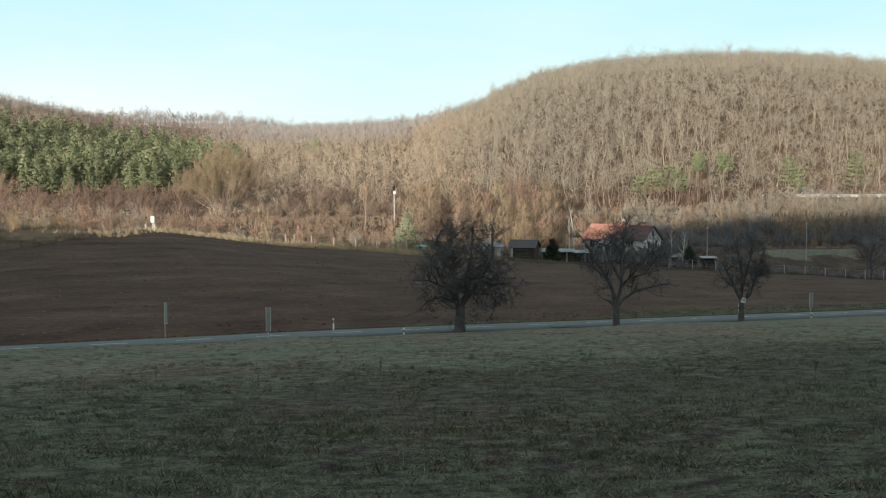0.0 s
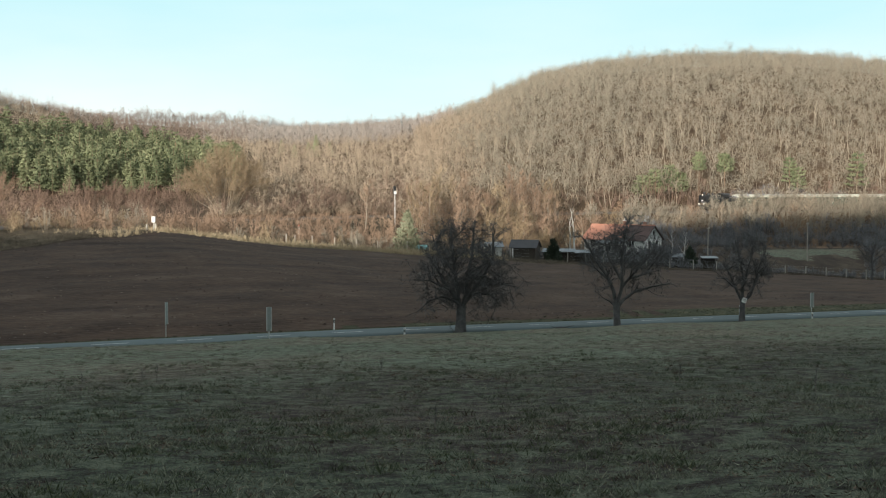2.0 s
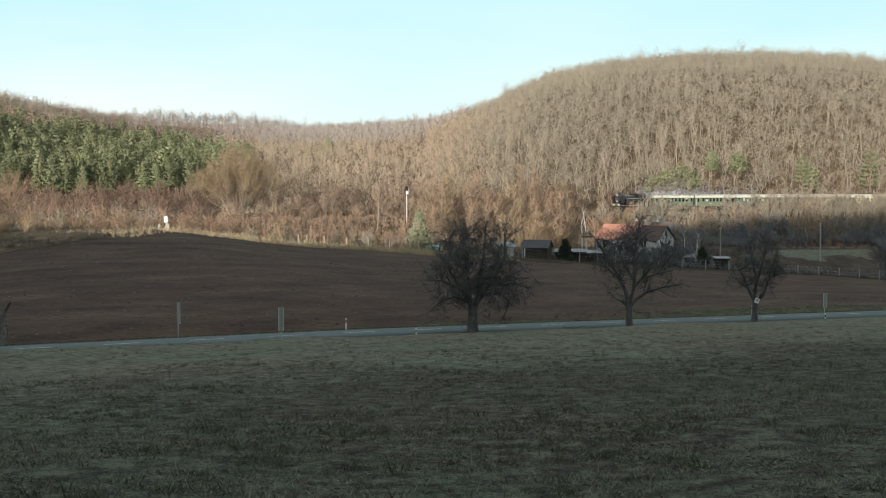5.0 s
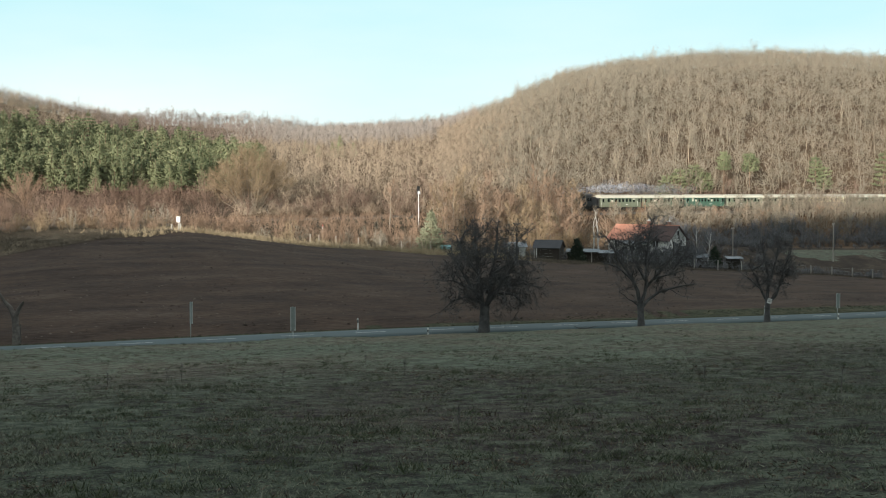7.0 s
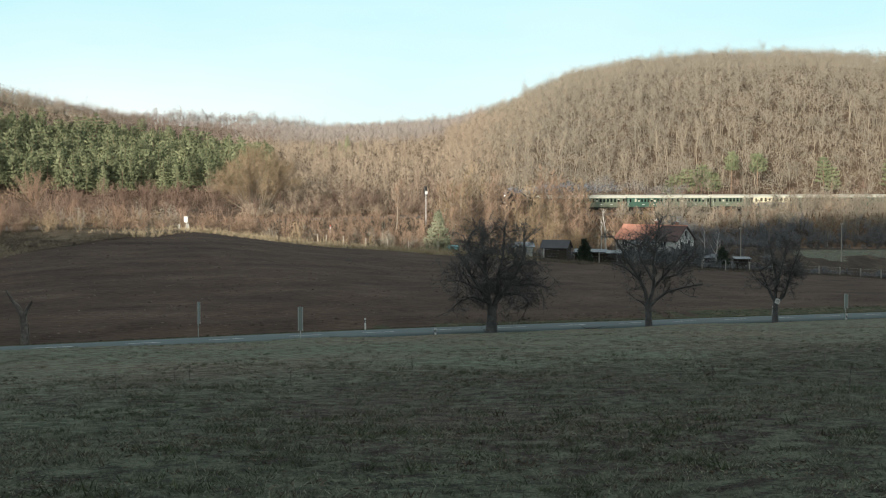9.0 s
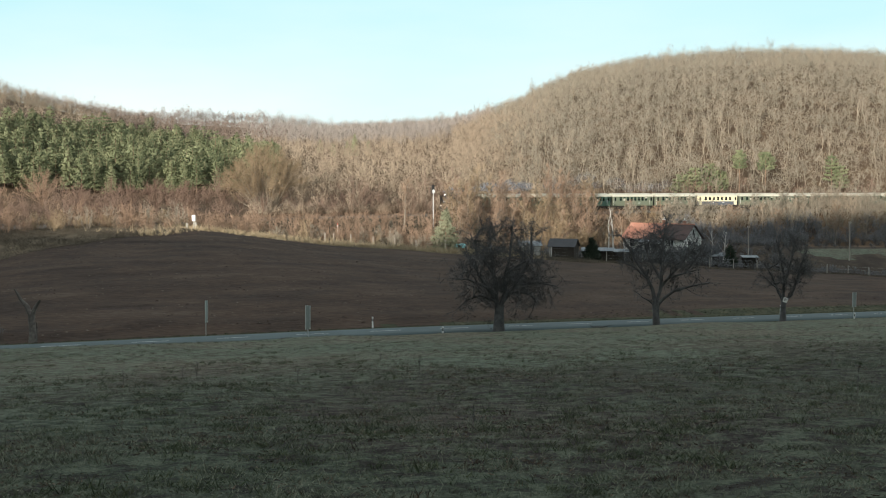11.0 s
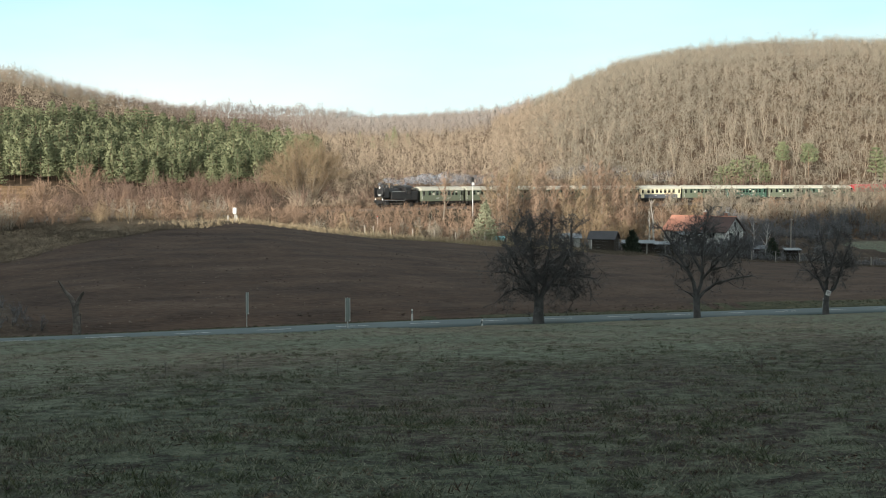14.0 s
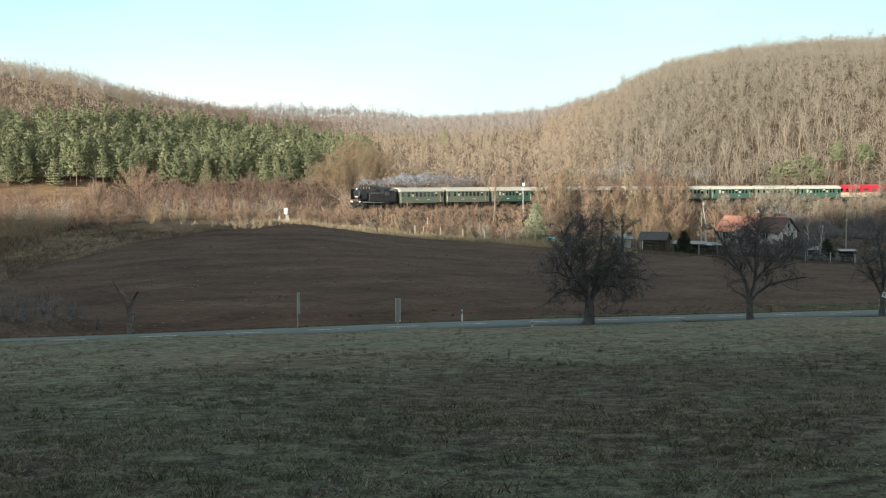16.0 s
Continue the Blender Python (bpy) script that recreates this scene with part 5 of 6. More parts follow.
def build_track():
    rings = []
    sig = np.arange(-150, 400, 4.0)
    cross = [(-3.4, -0.9), (-2.0, -0.2), (2.0, -0.2), (3.4, -0.9)]
    verts, quads = [], []
    for s in sig:
        x, y, h = on_rail(s)
        a = radians(h)
        for c, z in cross:
            verts.append((x - math.sin(a) * c, y + math.cos(a) * c, RAIL_Z + z))
    for i in range(len(sig) - 1):
        for k in range(3):
            q = i * 4 + k
            quads.append((q, q + 4, q + 5, q + 1))
    bed = mesh_object("track_bed", verts, quads, [M_BALLAST], None, False)
    tagged(bed, "ballast bed of the single railway line on its bank", "railway", kind="structure")
    for side in (-0.75, 0.75):
        verts, quads = [], []
        for s in sig:
            x, y, h = on_rail(s)
            a = radians(h)
            for c, z in ((-0.035, -0.17), (-0.035, 0.0), (0.035, 0.0), (0.035, -0.17)):
                verts.append((x - math.sin(a) * (side + c), y + math.cos(a) * (side + c), RAIL_Z + z))
        for i in range(len(sig) - 1):
            for k in range(3):
                q = i * 4 + k
                quads.append((q, q + 4, q + 5, q + 1))
        rail = mesh_object("rail", verts, quads, [M_STEEL], None, False, bed)


build_track()


def wheel_pair(parent, x, r, mat=None):
    b = B()
    for side in (-0.75, 0.75):
        rod(b, (0, side - 0.065, 0), (0, side + 0.065, 0), r, 18)
        rod(b, (0, side - 0.10 * np.sign(side), 0), (0, side - 0.06 * np.sign(side), 0), r + 0.04, 18)
        for k in range(6):
            a = k * math.pi / 3
            s2 = side + 0.075 * np.sign(side)
            rod(b, (math.cos(a) * 0.1, s2, math.sin(a) * 0.1), (math.cos(a) * r * 0.85, s2, math.sin(a) * r * 0.85), 0.035, 4)
    rod(b, (0, -0.75, 0), (0, 0.75, 0), 0.08, 8)
    w = part("wheelset", b, mat or M_FRAME, parent)
    w.location = (x, 0, r)
    return w


def buffers(parent, x, way):
    for side in (-0.87, 0.87):
        b = B()
        rod(b, (x, side, 1.05), (x + way * 0.42, side, 1.05), 0.08, 8)
        rod(b, (x + way * 0.42, side, 1.05), (x + way * 0.47, side, 1.05), 0.22, 12)
        part("buffer", b, M_FRAME, parent)


def coach(label, wall, lower=None, roof=None, windows=8, panes=None):
    """A short two-axle coach, 11.6 m over its body; it runs towards +x, rails at z = 0."""
    c = thing("railway_coach", Matrix(), label, "railway coach", "coaches of the train")
    half = 5.75
    b = B()
    box(b, -half, half, -1.42, 1.42, 1.95 if lower else 1.08, 3.22, 0.04)
    part("body", b, wall, c)
    if lower:
        b = B()
        box(b, -half, half, -1.42, 1.42, 1.08, 1.946, 0.03)
        part("lower_panel", b, lower, c, "grey-blue lower side panel")
    # roof, a flat arch with turned-down edges
    prof = [(1.5, 3.16), (1.5, 3.30), (1.38, 3.52), (1.0, 3.76), (0.5, 3.90), (0, 3.94), (-0.5, 3.90), (-1.0, 3.76), (-1.38, 3.52), (-1.5, 3.30), (-1.5, 3.16)]
    b = B()
    loft(b, [[(-half - 0.12, y, z if z < 3.3 else 3.3 + (z - 3.3) * 0.8) for y, z in prof], [(-half + 0.3, y, z) for y, z in prof],
             [(half - 0.3, y, z) for y, z in prof], [(half + 0.12, y, z if z < 3.3 else 3.3 + (z - 3.3) * 0.8) for y, z in prof]])
    part("roof", b, roof or M_ROOF, c, "pale cream-grey arched roof")
    for x in (-3.4, 0.2, 3.6):
        b = B()
        rod(b, (x, 0.35, 3.86), (x, 0.35, 4.06), 0.12, 8, 0.09)
        part("roof_vent", b, M_FRAME, c)
    rng = random.Random(label)
    step = 8.4 / windows
    for side in (-1, 1):
        for i in range(windows):
            x = -4.2 + step * (i + 0.5)
            b = B()
            box(b, x - step * 0.31, x + step * 0.31, side * 1.40, side * 1.432, 2.22, 3.06, 0.0)
            fr = part("window", b, wall if wall is not M_GREEN else M_DARKGREEN, c)
            for z0, z1, k in ((2.26, 2.72, 0), (2.76, 3.02, 1)):
                b = B()
                box(b, x - step * 0.27, x + step * 0.27, side * 1.41, side * 1.440, z0, z1)
                bright = panes and rng.random() < panes
                part("pane", b, M_BRIGHTPANE if bright else M_PANE, fr)
        for x in (-5.2, 5.2):
            b = B()
            box(b, x - 0.42, x + 0.42, side * 1.40, side * 1.437, 1.15, 3.12, 0.01)
            d = part("door", b, wall if not lower else M_CREAM, c)
            b = B()
            box(b, x - 0.22, x + 0.22, side * 1.42, side * 1.445, 2.2, 3.0)
            part("pane", b, M_PANE, d)
            b = B()
            rod(b, (x + 0.52, side * 1.50, 1.3), (x + 0.52, side * 1.50, 2.4), 0.02, 6)
            part("handrail", b, M_WHITE, d)
            b = B()
            box(b, x - 0.45, x + 0.45, side * 1.15, side * 1.5, 0.45, 0.50)
            box(b, x - 0.45, x + 0.45, side * 1.25, side * 1.5, 0.78, 0.82)
            box(b, x - 0.47, x - 0.44, side * 1.2, side * 1.48, 0.45, 1.1)
            box(b, x + 0.44, x + 0.47, side * 1.2, side * 1.48, 0.45, 1.1)
            part("footstep", b, M_FRAME, c)
        for x in (-1.6, 1.5):
            b = B()
            box(b, x - 0.35, x + 0.35, side * 1.41, side * 1.428, 1.62, 1.72)
            part("lettering_bar", b, M_WHITE, c, "white bar of lettering too small to read")
    b = B()
    box(b, -half, half, -1.2, 1.2, 0.86, 1.076, 0.02)
    for x in (-2.2, 2.4):
        box(b, x - 0.6, x + 0.6, -1.0, 1.0, 0.45, 0.86, 0.05)
    for x in (-3.6, 3.6):
        for side in (-1.02, 1.02):
            box(b, x - 0.9, x + 0.9, side - 0.05, side + 0.05, 0.6, 0.72)
            box(b, x - 0.16, x + 0.16, side - 0.12, side + 0.12, 0.36, 0.66, 0.03)
    part("underframe", b, M_FRAME, c)
    b = B()
    box(b, half + 0.001, half + 0.36, -0.8, 0.8, 1.2, 3.2, 0.05)
    part("gangway", b, M_BLACK, c)
    b = B()
    box(b, -half - 0.36, -half - 0.001, -0.8, 0.8, 1.2, 3.2, 0.05)
    part("gangway", b, M_BLACK, c)
    buffers(c, half, 1)
    buffers(c, -half, -1)
    for x in (-3.6, 3.6):
        wheel_pair(c, x, 0.5)
    return c


def steam_engine():
    """A tank engine; it runs towards +x."""
    e = thing("steam_locomotive", Matrix(), "black steam tank locomotive with three lit lamps", "locomotive")
    b = B()
    rod(b, (-1.2, 0, 2.92), (4.2, 0, 2.92), 0.80, 24)
    for x in (-0.2, 1.3, 2.8):
        rod(b, (x - 0.04, 0, 2.92), (x + 0.04, 0, 2.92), 0.815, 24)
    part("boiler", b, M_BLACK, e)
    b = B()
    rod(b, (4.201, 0, 2.92), (5.7, 0, 2.92), 0.87, 24)
    rod(b, (5.7, 0, 2.92), (5.82, 0, 2.92), 0.80, 24, 0.55)
    rod(b, (5.8, 0, 2.92), (5.9, 0, 2.92), 0.09, 8)
    sb = part("smokebox", b, M_BLACK, e)
    b = B()
    box(b, 5.83, 5.86, -0.4, 0.4, 2.30, 2.46)
    part("number_plate", b, M_WHITE, sb, "small white plate bar on the smokebox door")
    b = B()
    rod(b, (5.0, 0, 3.7), (5.0, 0, 4.4), 0.30, 16, 0.34)
    rod(b, (5.0, 0, 4.4), (5.0, 0, 4.5), 0.42, 16)
    part("chimney", b, M_BLACK, e)
    for x, r, h in ((3.4, 0.46, 4.35), (1.5, 0.42, 4.25)):
        b = B()
        rod(b, (x, 0, 3.4), (x, 0, h - 0.2), r, 16)
        rod(b, (x, 0, h - 0.2), (x, 0, h), r, 16, r * 0.5)
        part("dome", b, M_BLACK, e)
    for side in (-1, 1):
        b = B()
        box(b, -1.3, 3.4, min(side * 0.86, side * 1.48), max(side * 0.86, side * 1.48), 1.5, 2.95, 0.05)
        part("side_tank", b, M_BLACK, e)
        b = B()
        rod(b, (-1.2, side * 1.5, 3.0), (3.4, side * 1.5, 3.0), 0.035, 6)
        part("handrail", b, M_GALVRAIL, e)
        b = B()
        box(b, 4.3, 5.9, min(side * 1.38, side * 1.42), max(side * 1.38, side * 1.42), 1.9, 3.7, 0.02)
        part("smoke_deflector", b, M_BLACK, e)
        b = B()
        box(b, 4.1, 5.5, min(side * 0.85, side * 1.35), max(side * 0.85, side * 1.35), 0.45, 1.15, 0.1)
        part("cylinder", b, M_BLACK, e)
        b = B()
        rod(b, (4.2, side * 1.12, 0.72), (2.4, side * 1.12, 0.72), 0.05, 6)
        box(b, -0.9, 2.9, min(side * 1.08, side * 1.14), max(side * 1.08, side * 1.14), 0.66, 0.78)
        part("coupling_rod", b, M_STEEL, e)
        b = B()
        box(b, -5.9, 5.9, min(side * 0.9, side * 1.5), max(side * 0.9, side * 1.5), 1.30, 1.38)
        rb_ = part("running_board", b, M_BLACK, e)
        b = B()
        box(b, -1.3, 5.9, min(side * 1.501, side * 1.52), max(side * 1.501, side * 1.52), 1.31, 1.37)
        part("edge_lining", b, M_GALVRAIL, rb_, "pale lining along the running board")
    b = B()
    box(b, -3.6, -1.31, -1.46, 1.46, 1.4, 3.75, 0.05)
    cab = part("cab", b, M_BLACK, e)
    prof = [(1.6, 3.72), (1.55, 3.85), (1.0, 4.1), (0, 4.22), (-1.0, 4.1), (-1.55, 3.85), (-1.6, 3.72)]
    b = B()
    loft(b, [[(-4.1, y, z) for y, z in prof], [(-1.0, y, z) for y, z in prof]])
    part("cab_roof", b, M_BLACK, cab)
    for side in (-1, 1):
        for x in (-3.1, -2.2):
            b = B()
            box(b, x - 0.33, x + 0.33, min(side * 1.44, side * 1.475), max(side * 1.44, side * 1.475), 2.55, 3.25)
            part("cab_window", b, M_PANE, cab)
    b = B()
    box(b, -6.0, -3.61, -1.42, 1.42, 1.4, 3.05, 0.06)
    part("coal_bunker", b, M_BLACK, e)
    b = B()
    rg = random.Random(4)
    for i in range(60):
        bmesh.ops.create_icosphere(b, subdivisions=1, radius=rg.uniform(0.12, 0.24), matrix=Matrix.Translation((rg.uniform(-5.8, -3.8), rg.uniform(-1.1, 1.1), 3.06 + rg.uniform(0, 0.2))))
    part("coal", b, M_FRAME, e)
    b = B()
    box(b, -5.9, 5.9, -0.6, 0.6, 0.75, 1.296, 0.02)
    box(b, 5.9, 6.05, -1.35, 1.35, 0.85, 1.35, 0.02)
    box(b, -6.05, -5.9, -1.35, 1.35, 0.85, 1.35, 0.02)
    part("frame", b, M_BLACK, e)
    for y, z, x in ((-0.95, 1.55, 6.0), (0.95, 1.55, 6.0), (0, 3.75, 5.7)):
        b = B()
        rod(b, (x - 0.2, y, z), (x + 0.05, y, z), 0.19, 12)
        lamp = part("headlamp", b, M_BLACK, e)
        b = B()
        rod(b, (x + 0.05, y, z), (x + 0.09, y, z), 0.11, 12)
        part("lens", b, M_LAMP, lamp, "lit white headlamp lens")
    buffers(e, 6.05, 1)
    buffers(e, -6.05, -1)
    wheels = [wheel_pair(e, x, 0.68) for x in (-0.8, 1.0, 2.8)]
    for x in (-4.6, 4.9):
        wheel_pair(e, x, 0.45)
    return e, wheels


def diesel():
    """A red and cream diesel engine at the end of the train."""
    d = thing("diesel_locomotive", Matrix(), "red and cream diesel locomotive at the end of the train", "locomotive")
    b = B()
    box(b, -7.6, 7.6, -1.45, 1.45, 1.15, 2.2, 0.06)
    part("lower_body", b, M_CREAM, d, "cream lower body band")
    b = B()
    prof = [(1.46, 2.204), (1.46, 3.3), (1.2, 3.8), (0.6, 4.05), (0, 4.1), (-0.6, 4.05), (-1.2, 3.8), (-1.46, 3.3), (-1.46, 2.204)]
    loft(b, [[(-7.6, y * 0.97, 2.204 + (z - 2.204) * 0.9) for y, z in prof], [(-6.9, y, z) for y, z in prof], [(6.9, y, z) for y, z in prof],
             [(7.6, y * 0.97, 2.204 + (z - 2.204) * 0.9) for y, z in prof]])
    part("upper_body", b, M_RED, d, "red upper body and roof")
    for side in (-1, 1):
        for x in (-6.6, 6.6):
            b = B()
            box(b, x - 0.4, x + 0.4, side * 1.44, side * 1.475, 2.4, 3.1)
            part("cab_window", b, M_PANE, d)
        for x in (-3.6, -1.2, 1.2, 3.6):
            b = B()
            box(b, x - 0.6, x + 0.6, side * 1.44, side * 1.47, 2.5, 3.1)
            part("grille", b, M_FRAME, d)
    for x in (-7.62, 7.62):
        b = B()
        box(b, x - 0.03, x + 0.03, -1.2, 1.2, 2.5, 3.2)
        part("windscreen", b, M_PANE, d)
    b = B()
    box(b, -7.4, 7.4, -1.2, 1.2, 0.75, 1.146)
    box(b, -1.8, 1.8, -1.2, 1.2, 0.35, 0.75, 0.05)
    part("underframe", b, M_FRAME, d)
    for x in (-5.9, -3.6, 3.6, 5.9):
        wheel_pair(d, x, 0.5)
    buffers(d, 7.55, 1)
    buffers(d, -7.55, -1)
    return d


engine, drivers_wheels = steam_engine()
# its length drawn in to 9.1 m over the buffer beams
for piece in engine.children_recursive:
    piece.location.x *= 0.75
    if piece not in drivers_wheels and not piece.name.startswith("wheel") and not (piece.parent and piece.parent.name.startswith("wheel")):
        piece.data.transform(Matrix.Diagonal((0.75, 1, 1, 1)))
PITCH = 12.45
kinds = {
    "plain": coach("olive green railway coach with a pale roof", M_GREEN, panes=0.18),
    "dark": coach("dark green railway coach with a pale roof", M_DARKGREEN, panes=0.35, windows=9),
    "cream": coach("cream railway dining coach with grey-blue lower panels", M_CREAM, M_BLUE, windows=7),
}
ORDER = ["plain", "plain", "dark", "plain", "plain", "cream", "plain", "dark", "plain", "dark"]
coaches = []
for k in ORDER:
    coaches.append(copy_thing(kinds[k], Matrix()) if any(c is kinds[k] for c in coaches) else kinds[k])
rear = diesel()


# ---- smoke and steam, in rigid puffs that travel ----
def smoke_material(name, colour, low, high):
    m = bpy.data.materials.new(name)
    m.use_nodes = True
    n, l = m.node_tree.nodes, m.node_tree.links
    n.clear()
    o = n.new("ShaderNodeOutputMaterial")
    mixer = n.new("ShaderNodeMixShader")
    tr = n.new("ShaderNodeBsdfTransparent")
    di = n.new("ShaderNodeBsdfDiffuse")
    tl = n.new("ShaderNodeBsdfTranslucent")
    both = n.new("ShaderNodeMixShader")
    both.inputs[0].default_value = 0.5
    di.inputs["Color"].default_value = tl.inputs["Color"].default_value = (*colour, 1)
    tc = n.new("ShaderNodeTexCoord")
    nz = n.new("ShaderNodeTexNoise")
    nz.inputs["Scale"].default_value, nz.inputs["Detail"].default_value = 0.8, 4
    mr = n.new("ShaderNodeMapRange")
    mr.inputs["From Min"].default_value, mr.inputs["From Max"].default_value = 0.35, 0.65
    mr.inputs["To Min"].default_value, mr.inputs["To Max"].default_value = low, high
    l.new(tc.outputs["Object"], nz.inputs["Vector"])
    l.new(nz.outputs["Fac"], mr.inputs["Value"])
    l.new(mr.outputs["Result"], mixer.inputs[0])
    l.new(di.outputs[0], both.inputs[1])
    l.new(tl.outputs[0], both.inputs[2])
    l.new(tr.outputs[0], mixer.inputs[1])
    l.new(both.outputs[0], mixer.inputs[2])
    l.new(mixer.outputs[0], o.inputs["Surface"])
    return m


M_SMOKE = smoke_material("grey_smoke", (0.42, 0.42, 0.45), 0.0, 0.34)
M_STEAM = smoke_material("pale_steam", (0.52, 0.52, 0.55), 0.0, 0.52)
M_THIN = smoke_material("thin_smoke", (0.45, 0.45, 0.47), 0.0, 0.15)


def puff(parent, x, y, z, r, mat, seed, flat=0.6, long=1.7):
    b = B()
    bmesh.ops.create_icosphere(b, subdivisions=3, radius=1.0)
    off = Vector((seed * 7.3, seed * 3.1, seed * 1.7))
    for v in b.verts:
        k = 1 + 0.45 * noise.fractal(v.co * 1.6 + off, 0.9, 2.0, 4)
        v.co = Vector((v.co.x * r * long * k, v.co.y * r * 0.8 * k, v.co.z * r * flat * k))
    for f in b.faces:
        f.smooth = True
    p = part("puff", b, mat, parent)
    p.location = (x, y, z)
    return p


def plume():
    p = thing("smoke_plume", Matrix(), "grey smoke and steam trailing over the first coaches", "smoke", kind="stuff")
    rg = random.Random(8)
    for i in range(19):
        k = i / 18
        x = 4.4 - 33 * k + rg.uniform(-0.5, 0.5)
        r = 0.5 + 0.75 * min(1, k * 2.5) * rg.uniform(0.8, 1.2)
        z = 4.5 + min(1, k * 3) * 0.8 + rg.uniform(-0.15, 0.5)
        puff(p, x, rg.uniform(-0.3, 0.3) + 1.0 * k, z, r, M_STEAM if k < 0.6 else (M_SMOKE if k < 0.82 else M_THIN), i + 1, 0.8, 1.5)
    return p


def drift():
    d = thing("smoke_drift", Matrix(), "thin grey smoke left hanging over the line", "smoke", kind="stuff")
    rg = random.Random(9)
    for i in range(9):
        puff(d, -16 + 4 * i, rg.uniform(-1.5, 1.5), rg.uniform(-0.8, 1.6), rg.uniform(0.9, 2.0), M_THIN, i + 60, 0.75, 1.4)
    return d


smoke = plume()
hanging = drift()


# ---- roadside things ----
M_GALV = material("galvanised_steel", [(0.36, 0.38, 0.37), (0.5, 0.52, 0.5)], 3, 0.5, metal=0.3, coords="object")
M_BOARD = material("board_back", [(0.16, 0.19, 0.18), (0.24, 0.27, 0.26)], 2, 0.5, coords="object")
M_REDMARK = material("red_reflector", [(0.5, 0.03, 0.02), (0.6, 0.05, 0.03)], 2, 0.4, coords="object")
M_DARK = material("dark_plastic", [(0.012, 0.012, 0.012), (0.03, 0.03, 0.03)], 2, 0.5, coords="object")
M_CONCRETE = material("weathered_concrete", [(0.26, 0.25, 0.22), (0.42, 0.40, 0.36)], 2, 0.9, 0.01, coords="object")
M_POLE = material("grey_timber", [(0.24, 0.21, 0.18), (0.44, 0.40, 0.35)], 1.5, 0.9, stretch=(4, 4, 0.3), coords="object")


def delineator(s, n, h=1.05):
    d = thing("delineator_post", roadside(s, n, 30), "white plastic road delineator with a black band", "road post", "delineators")
    b = B()
    box(b, -0.06, 0.06, -0.05, 0.05, -0.2, h - 0.42, 0.012)
    part("shaft", b, M_WHITE, d)
    b = B()
    box(b, -0.062, 0.062, -0.052, 0.052, h - 0.418, h - 0.17, 0.012)
    part("band", b, M_DARK, d, "black band")
    b = B()
    box(b, -0.035, 0.035, -0.056, -0.0525, h - 0.36, h - 0.22)
    part("reflector", b, M_GALV, d)
    b = B()
    box(b, -0.06, 0.06, -0.05, 0.05, h - 0.168, h, 0.012)
    part("cap", b, M_WHITE, d)
    return d


def warning_board(s, n, turn, h, board_h, width, label):
    """A tall narrow board on posts, seen from behind."""
    w = thing("crossing_board", roadside(s, n, turn), label, "road sign", "crossing boards")
    b = B()
    rod(b, (0, 0.05, -0.4), (0, 0.05, h), 0.035, 8)
    part("post", b, M_GALV, w)
    b = B()
    box(b, -width / 2, width / 2, -0.012, 0.012, h - board_h, h - 0.02, 0.004)
    bd = part("board", b, M_BOARD, w)
    for x in (-width / 2, width / 2 - 0.07):
        b = B()
        box(b, x, x + 0.07, -0.035, -0.0125, h - board_h, h - 0.02)
        part("flange", b, M_GALV, bd)
    for z in (h - board_h + 0.25, h - 0.3):
        b = B()
        box(b, -width / 2 + 0.02, width / 2 - 0.02, 0.0125, 0.03, z, z + 0.04)
        part("clamp", b, M_GALV, bd)
    b = B()
    box(b, width / 2 - 0.1, width / 2 - 0.02, -0.05, -0.036, h - board_h + 0.02, h - board_h + 0.12)
    part("reflector", b, M_WHITE, bd)
    return w


warning_board(-14.7, 3.4, 78, 3.0, 1.9, 0.5, "tall narrow crossing board seen nearly edge-on")
warning_board(-8.2, -3.6, 15, 2.95, 2.0, 0.44, "tall narrow grey crossing board seen from behind")
warning_board(55.4, -3.6, 20, 2.9, 1.6, 0.5, "grey crossing board on a post seen from behind")
for s, n in ((0.9, 3.2), (4.6, -3.5), (51.3, 3.2), (55.4, -3.7)):
    delineator(s, n, 1.05 if n > 0 else 0.7)

# tin plate on the slender pear tree
x, y = from_road(44.6, -4.2)
pl = thing("tin_plate", place(float(x), float(y) - 0.32, 0, 2.35), "small square white tin plate nailed to the trunk", "sign")
b = B()
box(b, -0.24, 0.24, -0.01, 0.01, -0.26, 0.26, 0.006)
plate = part("plate", b, M_WHITE, pl)
plate.rotation_euler = (0, radians(20), 0)
b = B()
for i, w in enumerate((0.16, 0.12, 0.15)):
    box(b, -w, w, -0.016, -0.0105, 0.10 - i * 0.1, 0.14 - i * 0.1)
bars = part("writing_bars", b, M_DARK, plate)

# painted dashes of the road
s = -120.0
while s < 220:
    v, q = [], []
    for k in range(3):
        for n in (-0.46, -0.34):
            xx, yy = from_road(s + 1.5 * k, n)
            v.append((float(xx), float(yy), float(road_z(s + 1.5 * k)) + 0.153))
    for k in range(2):
        q.append((2 * k, 2 * k + 2, 2 * k + 3, 2 * k + 1))
    mesh_object("dash", v, q, [M_LINE], None, False, road)
    s += 7.0

# a fallen branch at the road's near edge
fb = thing("fallen_branch", roadside(21.5, -3.3, 20), "dark fallen branch lying at the road edge", "branch")
for pts, rad in (([(-0.9, 0, 0.35), (-0.4, 0.1, 0.12), (0.5, 0, 0.1), (1.6, 0.1, 0.25)], [0.02, 0.05, 0.06, 0.02]), ([(-0.4, 0, 0.12), (0.2, -0.3, 0.3)], [0.03, 0.01])):
    v, f = tube(pts, rad, 6)
    mesh_object("stick", v, f, [M_DARKBARK], None, True, fb)

